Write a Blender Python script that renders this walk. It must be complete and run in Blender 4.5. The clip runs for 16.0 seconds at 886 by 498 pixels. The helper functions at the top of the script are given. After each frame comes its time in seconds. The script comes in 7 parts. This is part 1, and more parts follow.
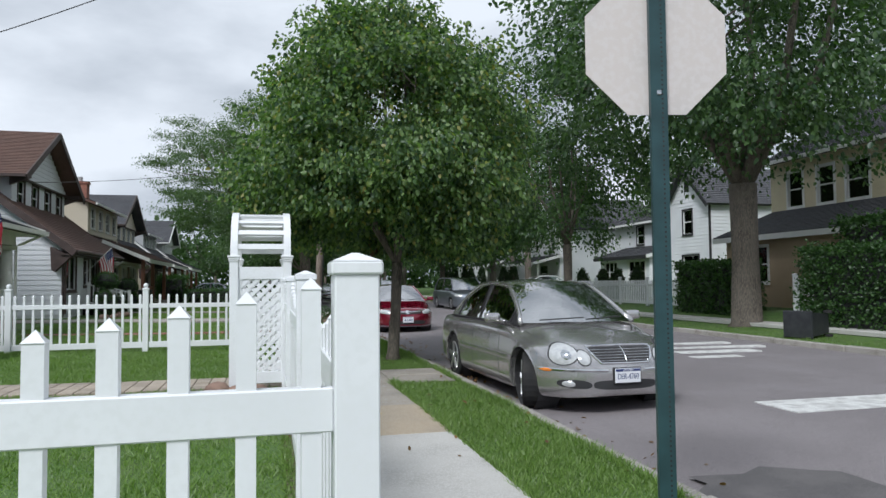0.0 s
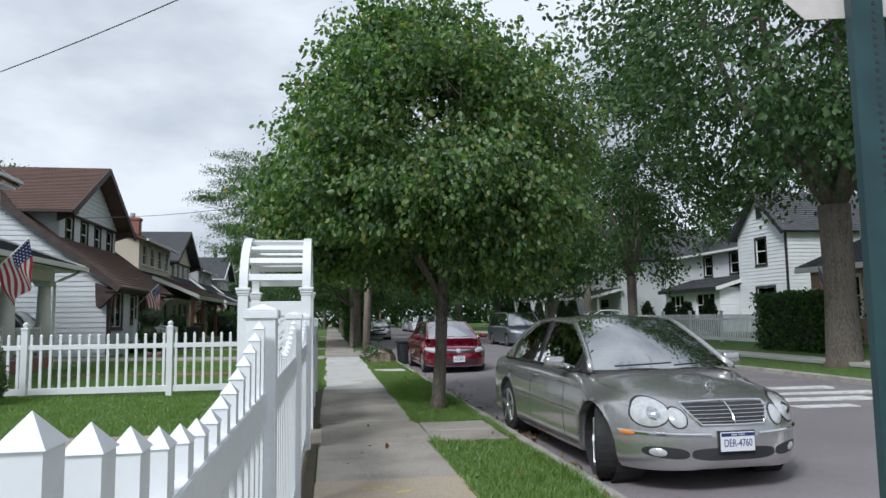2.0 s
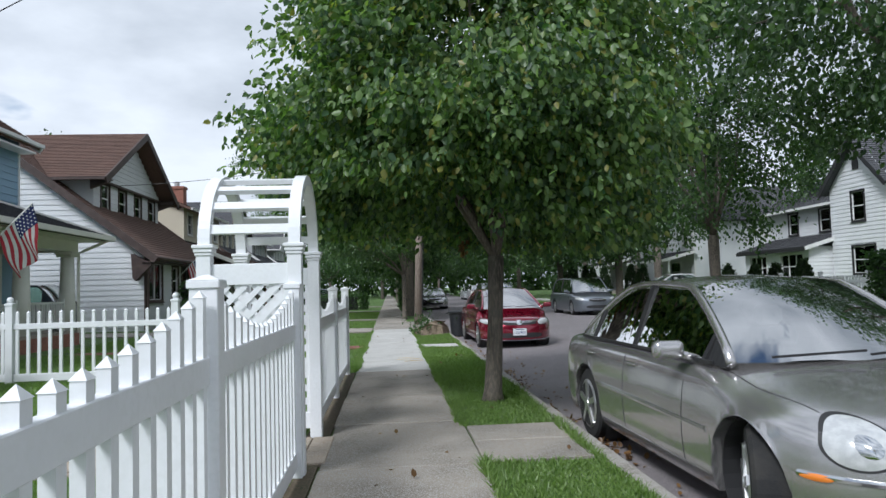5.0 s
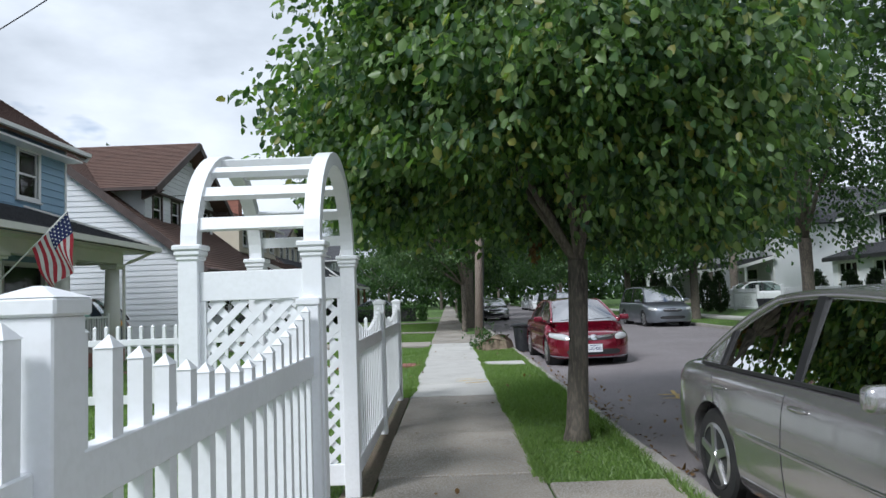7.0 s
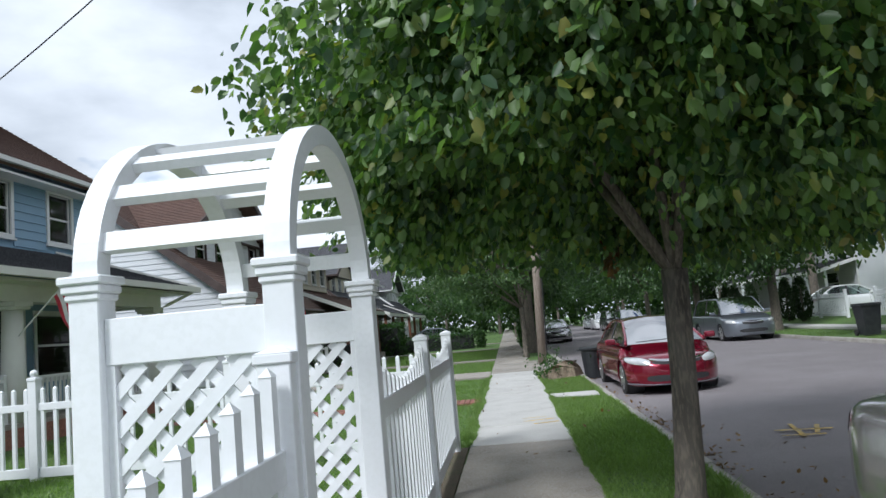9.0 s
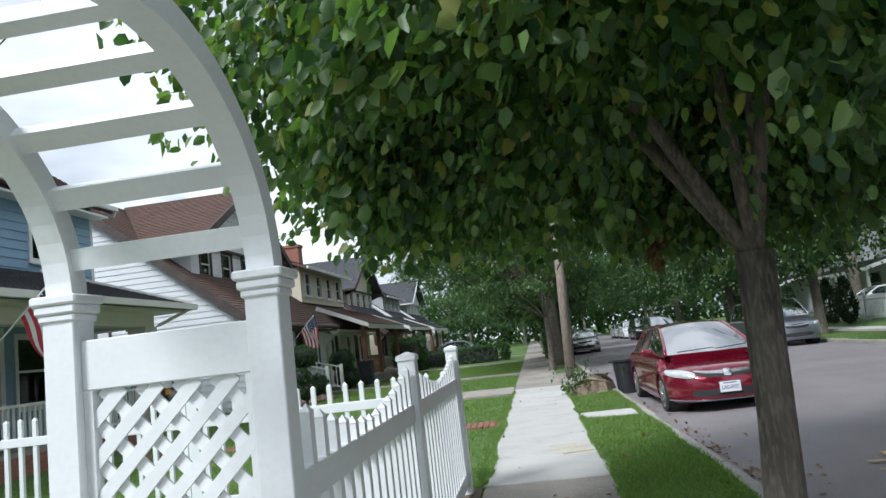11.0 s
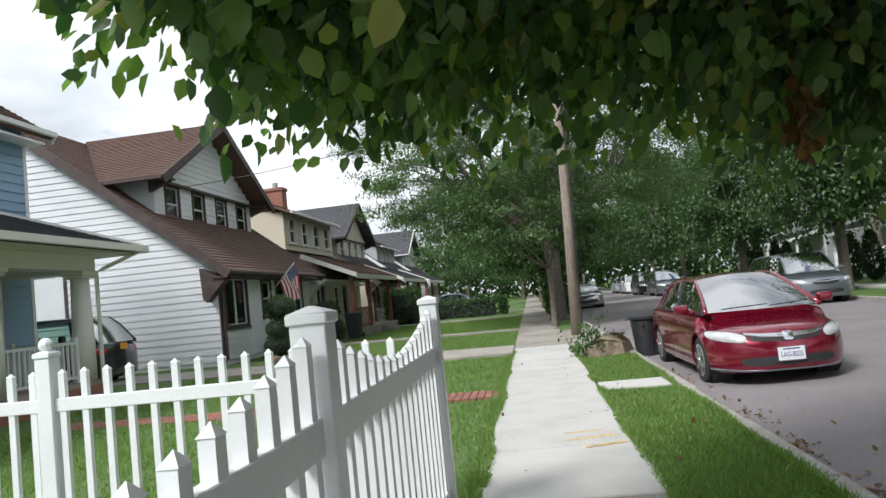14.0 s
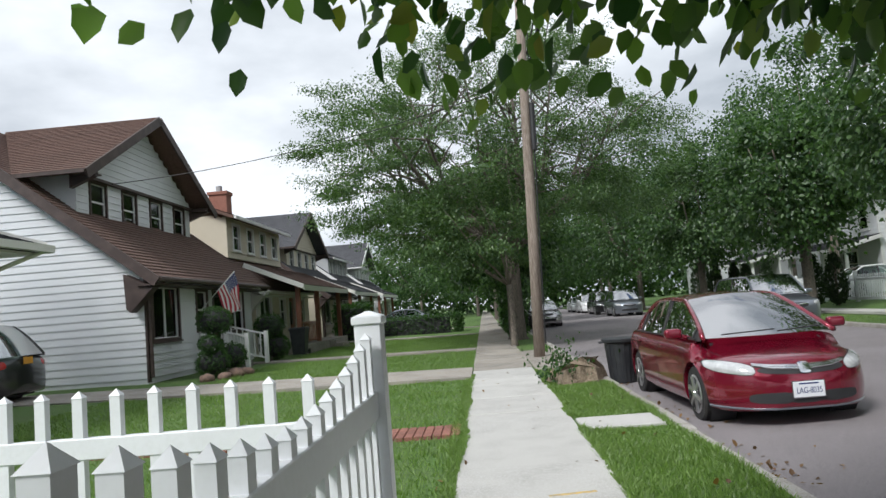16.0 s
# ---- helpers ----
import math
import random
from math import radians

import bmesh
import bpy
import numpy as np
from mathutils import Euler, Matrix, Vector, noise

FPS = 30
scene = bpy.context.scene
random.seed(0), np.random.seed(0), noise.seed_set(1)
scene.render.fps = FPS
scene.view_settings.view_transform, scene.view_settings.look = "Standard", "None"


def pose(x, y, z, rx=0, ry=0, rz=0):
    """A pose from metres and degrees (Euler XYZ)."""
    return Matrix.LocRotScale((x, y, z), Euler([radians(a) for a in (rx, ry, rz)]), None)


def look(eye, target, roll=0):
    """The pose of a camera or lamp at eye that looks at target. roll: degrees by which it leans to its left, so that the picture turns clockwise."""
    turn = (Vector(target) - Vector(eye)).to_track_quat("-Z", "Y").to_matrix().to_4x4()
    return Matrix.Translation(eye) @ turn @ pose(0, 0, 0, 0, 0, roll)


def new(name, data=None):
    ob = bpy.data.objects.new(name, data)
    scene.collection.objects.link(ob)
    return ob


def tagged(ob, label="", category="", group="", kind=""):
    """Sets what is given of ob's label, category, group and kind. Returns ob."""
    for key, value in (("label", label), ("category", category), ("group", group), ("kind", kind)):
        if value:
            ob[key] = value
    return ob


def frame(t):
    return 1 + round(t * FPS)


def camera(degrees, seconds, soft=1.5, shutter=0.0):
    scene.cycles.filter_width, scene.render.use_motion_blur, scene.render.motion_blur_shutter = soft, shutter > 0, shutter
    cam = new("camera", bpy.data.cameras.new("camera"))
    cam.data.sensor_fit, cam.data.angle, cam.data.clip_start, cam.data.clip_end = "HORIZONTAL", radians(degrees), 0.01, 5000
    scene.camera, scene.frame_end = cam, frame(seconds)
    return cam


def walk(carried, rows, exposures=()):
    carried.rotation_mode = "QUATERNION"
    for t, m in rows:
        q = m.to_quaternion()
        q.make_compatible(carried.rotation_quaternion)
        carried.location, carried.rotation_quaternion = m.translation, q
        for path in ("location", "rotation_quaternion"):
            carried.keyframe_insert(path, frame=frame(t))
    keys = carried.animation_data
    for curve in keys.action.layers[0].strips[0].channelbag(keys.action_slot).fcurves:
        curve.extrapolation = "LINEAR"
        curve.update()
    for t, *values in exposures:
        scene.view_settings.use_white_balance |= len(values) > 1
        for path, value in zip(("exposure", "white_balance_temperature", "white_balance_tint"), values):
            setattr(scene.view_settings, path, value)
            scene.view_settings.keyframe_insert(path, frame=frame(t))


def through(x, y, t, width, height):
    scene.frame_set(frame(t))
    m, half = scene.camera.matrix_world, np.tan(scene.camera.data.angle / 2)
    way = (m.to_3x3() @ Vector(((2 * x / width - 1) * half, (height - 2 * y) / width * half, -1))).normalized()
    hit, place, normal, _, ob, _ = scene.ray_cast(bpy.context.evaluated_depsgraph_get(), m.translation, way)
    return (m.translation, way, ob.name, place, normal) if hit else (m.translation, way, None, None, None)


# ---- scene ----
from mathutils.bvhtree import BVHTree

cam = camera(64.6, 16.0)
METRES, EYE, TILT, LEAN, TURN = 12.9, 1.38, 0.0, 0.0, -13.9
ROWS = [
    (0.0, 0.0, 0.0, 0.0, 0.02, 2.71, 0.51),
    (0.5, 0.0054, 0.0331, 0.0017, 1.49, 3.86, -0.23),
    (1.0, 0.0037, 0.0647, 0.0024, 0.78, 4.6, 1.06),
    (1.5, 0.0073, 0.094, 0.002, 1.99, 5.49, 0.75),
    (2.0, 0.0055, 0.1263, 0.0013, 4.61, 5.6, 0.78),
    (2.5, 0.0068, 0.1617, 0.0008, 5.98, 5.54, 0.58),
    (3.0, 0.0061, 0.1954, -0.0003, 8.37, 4.41, 1.03),
    (3.5, 0.0038, 0.2286, -0.0003, 8.92, 3.17, 1.63),
    (6.0, -0.0141, 0.3837, 0.0005, 11.14, 3.14, 1.12),
    (6.5, -0.0207, 0.4145, 0.001, 14.56, 3.6, 1.44),
    (7.0, -0.0329, 0.4426, 0.0021, 14.34, 4.08, 2.04),
    (7.5, -0.0414, 0.4723, 0.0021, 14.64, 3.26, 1.59),
    (8.0, -0.0529, 0.4999, 0.0045, 14.31, 3.19, 2.31),
    (8.5, -0.0576, 0.5296, 0.0067, 17.14, 5.28, 3.83),
    (11.0, -0.0845, 0.6747, 0.006, 21.19, 7.67, 6.71),
    (11.5, -0.0956, 0.7062, 0.0058, 19.18, 5.84, 7.52),
    (12.0, -0.1021, 0.7374, 0.0046, 18.43, 4.38, 6.79),
    (12.5, -0.1129, 0.7678, 0.0039, 18.66, 3.35, 6.46),
    (13.0, -0.1212, 0.7989, 0.0033, 19.36, 3.24, 5.98),
    (13.5, -0.1312, 0.8277, 0.0029, 21.15, 3.29, 5.75),
    (14.0, -0.1413, 0.8547, 0.003, 21.0, 3.83, 5.93),
    (14.5, -0.1508, 0.8827, 0.0026, 23.17, 3.99, 5.53),
    (15.0, -0.1644, 0.911, 0.0035, 20.52, 3.84, 4.87),
    (15.5, -0.1717, 0.9406, 0.0036, 18.15, 4.48, 4.07),
    (16.0, -0.1843, 0.9707, 0.0031, 17.2, 4.76, 4.66),
]
walk(cam, [(t, pose(0, 0, EYE, TILT, LEAN, TURN) @ pose(METRES * x, METRES * y, METRES * z, 90 + pitch, roll, yaw)) for t, x, y, z, yaw, pitch, roll in ROWS], exposures=((0.0, 0.15, 6050, 8), (3.5, 0.2, 5950, 8), (8.5, 0.4, 5950, 8), (11.0, 0.6, 5980, 7), (12.0, 0.7, 6200, 7), (14.0, 0.68, 6350, 8), (16.0, 0.48, 6300, 8)))

# ---- sky and sun: bright overcast ----
SUN_ELEVATION, SUN_TURN = radians(46), radians(-140)
world = bpy.data.worlds.new("overcast_sky")
scene.world = world
world.use_nodes = True
wn, wl = world.node_tree.nodes, world.node_tree.links
wn.clear()
w_out = wn.new("ShaderNodeOutputWorld")
w_bg = wn.new("ShaderNodeBackground")
w_sky = wn.new("ShaderNodeTexSky")
w_sky.sky_type, w_sky.sun_disc = "NISHITA", False
w_sky.sun_elevation, w_sky.sun_rotation = SUN_ELEVATION, SUN_TURN
w_co = wn.new("ShaderNodeTexCoord")
w_map = wn.new("ShaderNodeMapping")
w_map.inputs["Scale"].default_value = (1.0, 1.0, 2.2)
w_map.inputs["Location"].default_value = (0.35, 0.1, 0.4)
w_big = wn.new("ShaderNodeTexNoise")
w_big.inputs["Scale"].default_value, w_big.inputs["Detail"].default_value = 2.2, 7.0
w_gap = wn.new("ShaderNodeTexNoise")
w_gap.inputs["Scale"].default_value, w_gap.inputs["Detail"].default_value = 3.4, 5.0
w_cr = wn.new("ShaderNodeValToRGB")
w_cr.color_ramp.elements[0].position, w_cr.color_ramp.elements[0].color = 0.36, (3.3, 3.6, 4.05, 1)
w_cr.color_ramp.elements[1].position, w_cr.color_ramp.elements[1].color = 0.62, (7.9, 8.1, 8.5, 1)
w_gr = wn.new("ShaderNodeValToRGB")
w_gr.color_ramp.elements[0].position, w_gr.color_ramp.elements[0].color = 0.635, (0, 0, 0, 1)
w_gr.color_ramp.elements[1].position, w_gr.color_ramp.elements[1].color = 0.70, (1, 1, 1, 1)
w_mix = wn.new("ShaderNodeMixRGB")
wl.new(w_co.outputs["Generated"], w_map.inputs["Vector"])
wl.new(w_map.outputs[0], w_big.inputs["Vector"])
wl.new(w_map.outputs[0], w_gap.inputs["Vector"])
wl.new(w_big.outputs[0], w_cr.inputs[0])
wl.new(w_gap.outputs[0], w_gr.inputs[0])
wl.new(w_gr.outputs[0], w_mix.inputs[0])
wl.new(w_cr.outputs[0], w_mix.inputs[1])
wl.new(w_sky.outputs[0], w_mix.inputs[2])
wl.new(w_mix.outputs[0], w_bg.inputs["Color"])
w_bg.inputs["Strength"].default_value = 0.1
wl.new(w_bg.outputs[0], w_out.inputs["Surface"])

sun_data = bpy.data.lights.new("sun", "SUN")
sun_data.energy, sun_data.angle, sun_data.color = 2.5, radians(16), (1.0, 0.975, 0.95)
sun = new("sun", sun_data)
sun.matrix_world = look((-19.3, -23.0, 31.0), (0, 0, 0))


# ---- small building helpers ----
def thing(name, m, label, category, group="", kind=""):
    """An Empty at the base of a thing; its parts hang under it."""
    ob = new(name)
    ob.empty_display_size = 0.2
    ob.matrix_world = m
    return tagged(ob, label, category, group, kind)


def part(name, bm, material, parent=None, label="", smooth=False):
    me = bpy.data.meshes.new(name)
    bm.normal_update()
    bm.to_mesh(me)
    bm.free()
    me.materials.append(material)
    if smooth:
        for p in me.polygons:
            p.use_smooth = True
    ob = new(name, me)
    ob.parent = parent
    if label:
        tagged(ob, label)
    return ob


def piece(name, me, parent, m):
    ob = new(name, me)
    ob.parent = parent
    ob.matrix_local = m
    return ob


def mesh_of(bm, name, material, smooth=False):
    me = bpy.data.meshes.new(name)
    bm.normal_update()
    bm.to_mesh(me)
    bm.free()
    me.materials.append(material)
    if smooth:
        for p in me.polygons:
            p.use_smooth = True
    return me


def bare(name, verts, faces, material, parent=None, smooth=False):
    me = bpy.data.meshes.new(name)
    me.from_pydata(verts, [], faces)
    me.update()
    me.materials.append(material)
    if smooth:
        for p in me.polygons:
            p.use_smooth = True
    ob = new(name, me)
    ob.parent = parent
    return ob


def box(bm, x0, x1, y0, y1, z0, z1, bevel=0.0):
    m = Matrix.LocRotScale(((x0 + x1) / 2, (y0 + y1) / 2, (z0 + z1) / 2), None, (x1 - x0, y1 - y0, z1 - z0))
    r = bmesh.ops.create_cube(bm, size=1, matrix=m)
    if bevel:
        es = list({e for v in r["verts"] for e in v.link_edges})
        bmesh.ops.bevel(bm, geom=es, offset=bevel, segments=1, affect="EDGES")
    return bm


def boxes(*dims, bevel=0.0):
    bm = bmesh.new()
    for d in dims:
        box(bm, *d, bevel=bevel)
    return bm


def beam(bm, p, q, w, h, up=(0, 0, 1)):
    """A square bar from p to q, w across and h along up."""
    p, q = Vector(p), Vector(q)
    d = (q - p).normalized()
    s = d.cross(Vector(up))
    s = s.normalized() if s.length > 1e-4 else Vector((1, 0, 0))
    u = s.cross(d)
    vs = [bm.verts.new(e + s * a * w / 2 + u * b * h / 2) for e in (p, q) for a, b in ((-1, -1), (1, -1), (1, 1), (-1, 1))]
    for f in ((3, 2, 1, 0), (4, 5, 6, 7), (0, 1, 5, 4), (1, 2, 6, 5), (2, 3, 7, 6), (3, 0, 4, 7)):
        bm.faces.new([vs[i] for i in f])
    return bm


def tube(bm, pts, radii, sides=8, cap=True):
    """A round bar along points with changing radius."""
    pts = [Vector(p) for p in pts]
    rings = []
    for i, p in enumerate(pts):
        d = (pts[min(i + 1, len(pts) - 1)] - pts[max(i - 1, 0)]).normalized()
        a = d.cross(Vector((0.13, 0.31, 0.94)))
        a = a.normalized() if a.length > 0.05 else d.cross(Vector((1, 0, 0))).normalized()
        b = d.cross(a)
        r = radii[i] if hasattr(radii, "__len__") else radii
        rings.append([bm.verts.new(p + (a * math.cos(k * math.tau / sides) + b * math.sin(k * math.tau / sides)) * r) for k in range(sides)])
    for u, v in zip(rings, rings[1:]):
        for k in range(sides):
            bm.faces.new((u[k], u[(k + 1) % sides], v[(k + 1) % sides], v[k]))
    if cap:
        bm.faces.new(rings[0][::-1])
        bm.faces.new(rings[-1])
    return bm


def prism(bm, outline, axis, a, b):
    """An outline in two coordinates pushed along axis from a to b. For axis x the outline is (y, z), for y (x, z), for z (x, y)."""
    def at(u, v, w):
        return {"x": (w, u, v), "y": (u, w, v), "z": (u, v, w)}[axis]
    lo = [bm.verts.new(at(u, v, a)) for u, v in outline]
    hi = [bm.verts.new(at(u, v, b)) for u, v in outline]
    n = len(outline)
    bm.faces.new(lo)
    bm.faces.new(hi[::-1])
    for i in range(n):
        bm.faces.new((lo[i], hi[i], hi[(i + 1) % n], lo[(i + 1) % n]))
    bmesh.ops.recalc_face_normals(bm, faces=bm.faces)
    return bm


def quad_wall(name, parent, material, axis, place, thick, u0, u1, z0, z1, holes=()):
    """An upright wall in one piece in the plane axis = place, with its openings (u0, u1, z0, z1) cut through."""
    us = sorted({u0, u1, *[h[0] for h in holes], *[h[1] for h in holes]})
    zs = sorted({z0, z1, *[h[2] for h in holes], *[h[3] for h in holes]})
    near, far = (place, place - thick) if axis == "x" else (place, place + thick)

    def solid(i, j):
        if not (0 <= i < len(us) - 1 and 0 <= j < len(zs) - 1):
            return False
        cu, cz = (us[i] + us[i + 1]) / 2, (zs[j] + zs[j + 1]) / 2
        return not any(h[0] < cu < h[1] and h[2] < cz < h[3] for h in holes)
    bm = bmesh.new()
    made = {}

    def vert(i, j, d):
        if (i, j, d) not in made:
            p = near if d == 0 else far
            made[i, j, d] = bm.verts.new((p, us[i], zs[j]) if axis == "x" else (us[i], p, zs[j]))
        return made[i, j, d]
    for i in range(len(us) - 1):
        for j in range(len(zs) - 1):
            if not solid(i, j):
                continue
            ring = ((i, j), (i + 1, j), (i + 1, j + 1), (i, j + 1))
            bm.faces.new([vert(a, b, 0) for a, b in ring])
            bm.faces.new([vert(a, b, 1) for a, b in ring[::-1]])
            for (a, b), (c, d), other in ((ring[0], ring[1], (i, j - 1)), (ring[1], ring[2], (i + 1, j)), (ring[2], ring[3], (i, j + 1)), (ring[3], ring[0], (i - 1, j))):
                if not solid(*other):
                    bm.faces.new((vert(a, b, 0), vert(a, b, 1), vert(c, d, 1), vert(c, d, 0)))
    bmesh.ops.recalc_face_normals(bm, faces=bm.faces)
    return part(name, bm, material, parent)


# ---- materials ----
def material(name, base, rough=0.6, metal=0.0, vary=None, scale=3.0, fine=None, fine_scale=60.0, bump=0.0, bump_scale=80.0,
             amount=1.0, island=0.0, piece_vary=0.0, coat=0.0, stretch=(1, 1, 1), spec=0.5):
    """Base colour with a broad stain colour and a fine grain colour, a little relief, and variation between pieces."""
    m = bpy.data.materials.new(name)
    m.use_nodes = True
    n, l = m.node_tree.nodes, m.node_tree.links
    p = n["Principled BSDF"]
    p.inputs["Roughness"].default_value, p.inputs["Metallic"].default_value = rough, metal
    p.inputs["Specular IOR Level"].default_value = spec
    p.inputs["Coat Weight"].default_value = coat
    p.inputs["Coat Roughness"].default_value = 0.04
    co = n.new("ShaderNodeNewGeometry")
    mp = n.new("ShaderNodeMapping")
    mp.inputs["Scale"].default_value = stretch
    l.new(co.outputs["Position"], mp.inputs["Vector"])
    rgb = n.new("ShaderNodeRGB")
    rgb.outputs[0].default_value = (*base, 1)
    now = rgb.outputs[0]
    for other, sc, detail, lo, hi in ((vary, scale, 6, 0.42, 0.66), (fine, fine_scale, 3, 0.45, 0.62)):
        if other is None:
            continue
        t = n.new("ShaderNodeTexNoise")
        t.inputs["Scale"].default_value, t.inputs["Detail"].default_value = sc, detail
        l.new(mp.outputs[0], t.inputs["Vector"])
        r = n.new("ShaderNodeMapRange")
        r.inputs["From Min"].default_value, r.inputs["From Max"].default_value = lo, hi
        r.inputs["To Max"].default_value = amount
        l.new(t.outputs[0], r.inputs["Value"])
        x = n.new("ShaderNodeMixRGB")
        x.inputs[2].default_value = (*other, 1)
        l.new(r.outputs[0], x.inputs[0])
        l.new(now, x.inputs[1])
        now = x.outputs[0]
    for weight, source in ((island, "Random Per Island"), (piece_vary, "Random")):
        if weight:
            src = co if source == "Random Per Island" else n.new("ShaderNodeObjectInfo")
            r = n.new("ShaderNodeMapRange")
            r.inputs["To Min"].default_value, r.inputs["To Max"].default_value = 1 - weight, 1 + weight
            l.new(src.outputs[source], r.inputs["Value"])
            x = n.new("ShaderNodeVectorMath")
            x.operation = "SCALE"
            l.new(now, x.inputs[0])
            l.new(r.outputs[0], x.inputs["Scale"])
            now = x.outputs[0]
    l.new(now, p.inputs["Base Color"])
    if bump:
        t = n.new("ShaderNodeTexNoise")
        t.inputs["Scale"].default_value, t.inputs["Detail"].default_value = bump_scale, 4
        l.new(mp.outputs[0], t.inputs["Vector"])
        b = n.new("ShaderNodeBump")
        b.inputs["Strength"].default_value, b.inputs["Distance"].default_value = bump, 0.01
        l.new(t.outputs[0], b.inputs["Height"])
        l.new(b.outputs[0], p.inputs["Normal"])
    return m


def leaf_material(name, dark, light, gold=None, gold_share=0.0, through=0.35):
    m = bpy.data.materials.new(name)
    m.use_nodes = True
    n, l = m.node_tree.nodes, m.node_tree.links
    p = n["Principled BSDF"]
    geo = n.new("ShaderNodeNewGeometry")
    ramp = n.new("ShaderNodeValToRGB")
    e = ramp.color_ramp.elements
    e[0].color, e[1].color = (*dark, 1), (*light, 1)
    if gold:
        e[1].position = 1 - gold_share
        g = e.new(1.0)
        g.color = (*gold, 1)
    l.new(geo.outputs["Random Per Island"], ramp.inputs[0])
    l.new(ramp.outputs[0], p.inputs["Base Color"])
    p.inputs["Roughness"].default_value = 0.42
    p.inputs["Specular IOR Level"].default_value = 0.55
    tr = n.new("ShaderNodeBsdfTranslucent")
    bright = n.new("ShaderNodeMixRGB")
    bright.blend_type, bright.inputs[0].default_value, bright.inputs[2].default_value = "MULTIPLY", 1.0, (1.5, 1.9, 0.6, 1)
    l.new(ramp.outputs[0], bright.inputs[1])
    l.new(bright.outputs[0], tr.inputs["Color"])
    mix = n.new("ShaderNodeMixShader")
    mix.inputs[0].default_value = through
    l.new(p.outputs[0], mix.inputs[1])
    l.new(tr.outputs[0], mix.inputs[2])
    l.new(mix.outputs[0], n["Material Output"].inputs["Surface"])
    return m


def glass_material(name, tint, mirror=1.8, gloss_rough=0.0):
    """Clear tinted pane: light goes through, the sky mirrors at its Fresnel share."""
    m = bpy.data.materials.new(name)
    m.use_nodes = True
    n, l = m.node_tree.nodes, m.node_tree.links
    n.remove(n["Principled BSDF"])
    t, g, f, x = n.new("ShaderNodeBsdfTransparent"), n.new("ShaderNodeBsdfGlossy"), n.new("ShaderNodeFresnel"), n.new("ShaderNodeMixShader")
    t.inputs[0].default_value = (*tint, 1)
    g.inputs["Roughness"].default_value = gloss_rough
    f.inputs["IOR"].default_value = mirror
    l.new(f.outputs[0], x.inputs[0])
    l.new(t.outputs[0], x.inputs[1])
    l.new(g.outputs[0], x.inputs[2])
    l.new(x.outputs[0], n["Material Output"].inputs["Surface"])
    return m


M_VINYL = material("white_vinyl", (0.80, 0.81, 0.83), 0.35, vary=(0.70, 0.71, 0.73), scale=2.5, fine=(0.74, 0.75, 0.76), fine_scale=40, amount=0.5, bump=0.03, bump_scale=20)
M_VINYL_DIRTY = material("weathered_white_vinyl", (0.72, 0.73, 0.73), 0.45, vary=(0.55, 0.56, 0.52), scale=5, amount=0.6)
M_LAWN = material("lawn", (0.10, 0.185, 0.038), 0.9, vary=(0.12, 0.18, 0.05), scale=1.4, fine=(0.045, 0.095, 0.02), fine_scale=70, bump=0.8, bump_scale=120)
M_EARTH = material("bare_earth", (0.11, 0.085, 0.06), 0.95, vary=(0.06, 0.07, 0.035), scale=3, fine=(0.17, 0.13, 0.09), fine_scale=50, bump=0.8, bump_scale=60)
M_ASPHALT = material("asphalt", (0.24, 0.215, 0.22), 0.85, vary=(0.29, 0.262, 0.268), scale=0.7, fine=(0.13, 0.118, 0.122), fine_scale=140, bump=0.5, bump_scale=220)
M_PATCH = material("asphalt_patch", (0.085, 0.08, 0.082), 0.9, vary=(0.13, 0.12, 0.12), scale=3, fine=(0.14, 0.13, 0.13), fine_scale=150, bump=0.5, bump_scale=200)
M_WALK = material("grey_concrete", (0.305, 0.262, 0.215), 0.9, vary=(0.165, 0.14, 0.11), scale=1.3, fine=(0.36, 0.35, 0.33), fine_scale=90, bump=0.35, bump_scale=140, piece_vary=0.08)
M_WALK_NEW = material("pale_concrete", (0.47, 0.455, 0.425), 0.9, vary=(0.38, 0.365, 0.34), scale=1.8, fine=(0.53, 0.52, 0.5), fine_scale=90, bump=0.3, bump_scale=140, piece_vary=0.06)
M_KERB = material("kerb_concrete", (0.33, 0.31, 0.28), 0.9, vary=(0.20, 0.18, 0.15), scale=3, fine=(0.42, 0.40, 0.37), fine_scale=70, bump=0.4, bump_scale=90, piece_vary=0.1)
M_PAINT = material("road_paint", (0.72, 0.72, 0.70), 0.8, vary=(0.30, 0.28, 0.28), scale=6, fine=(0.5, 0.5, 0.48), fine_scale=90, amount=0.7)
M_YELLOW_PAINT = material("yellow_spray_paint", (0.62, 0.42, 0.11), 0.85, vary=(0.30, 0.27, 0.2), scale=22)
M_BARK = material("tree_bark", (0.13, 0.112, 0.094), 0.95, vary=(0.075, 0.064, 0.054), scale=7, fine=(0.19, 0.16, 0.13), fine_scale=45, bump=1.0, bump_scale=45, stretch=(1, 1, 0.25))
M_POLE = material("pole_wood", (0.25, 0.20, 0.165), 0.9, vary=(0.17, 0.13, 0.105), scale=8, fine=(0.32, 0.27, 0.23), fine_scale=60, bump=0.6, bump_scale=60, stretch=(1, 1, 0.08))
M_LEAF = leaf_material("street_tree_leaf", (0.028, 0.070, 0.036), (0.175, 0.26, 0.09), (0.27, 0.245, 0.07), 0.11, through=0.4)
M_LEAF_FAR = leaf_material("far_tree_leaf", (0.022, 0.054, 0.023), (0.085, 0.15, 0.048))
M_LEAF_GREY = leaf_material("pale_tree_leaf", (0.038, 0.082, 0.034), (0.12, 0.185, 0.07))
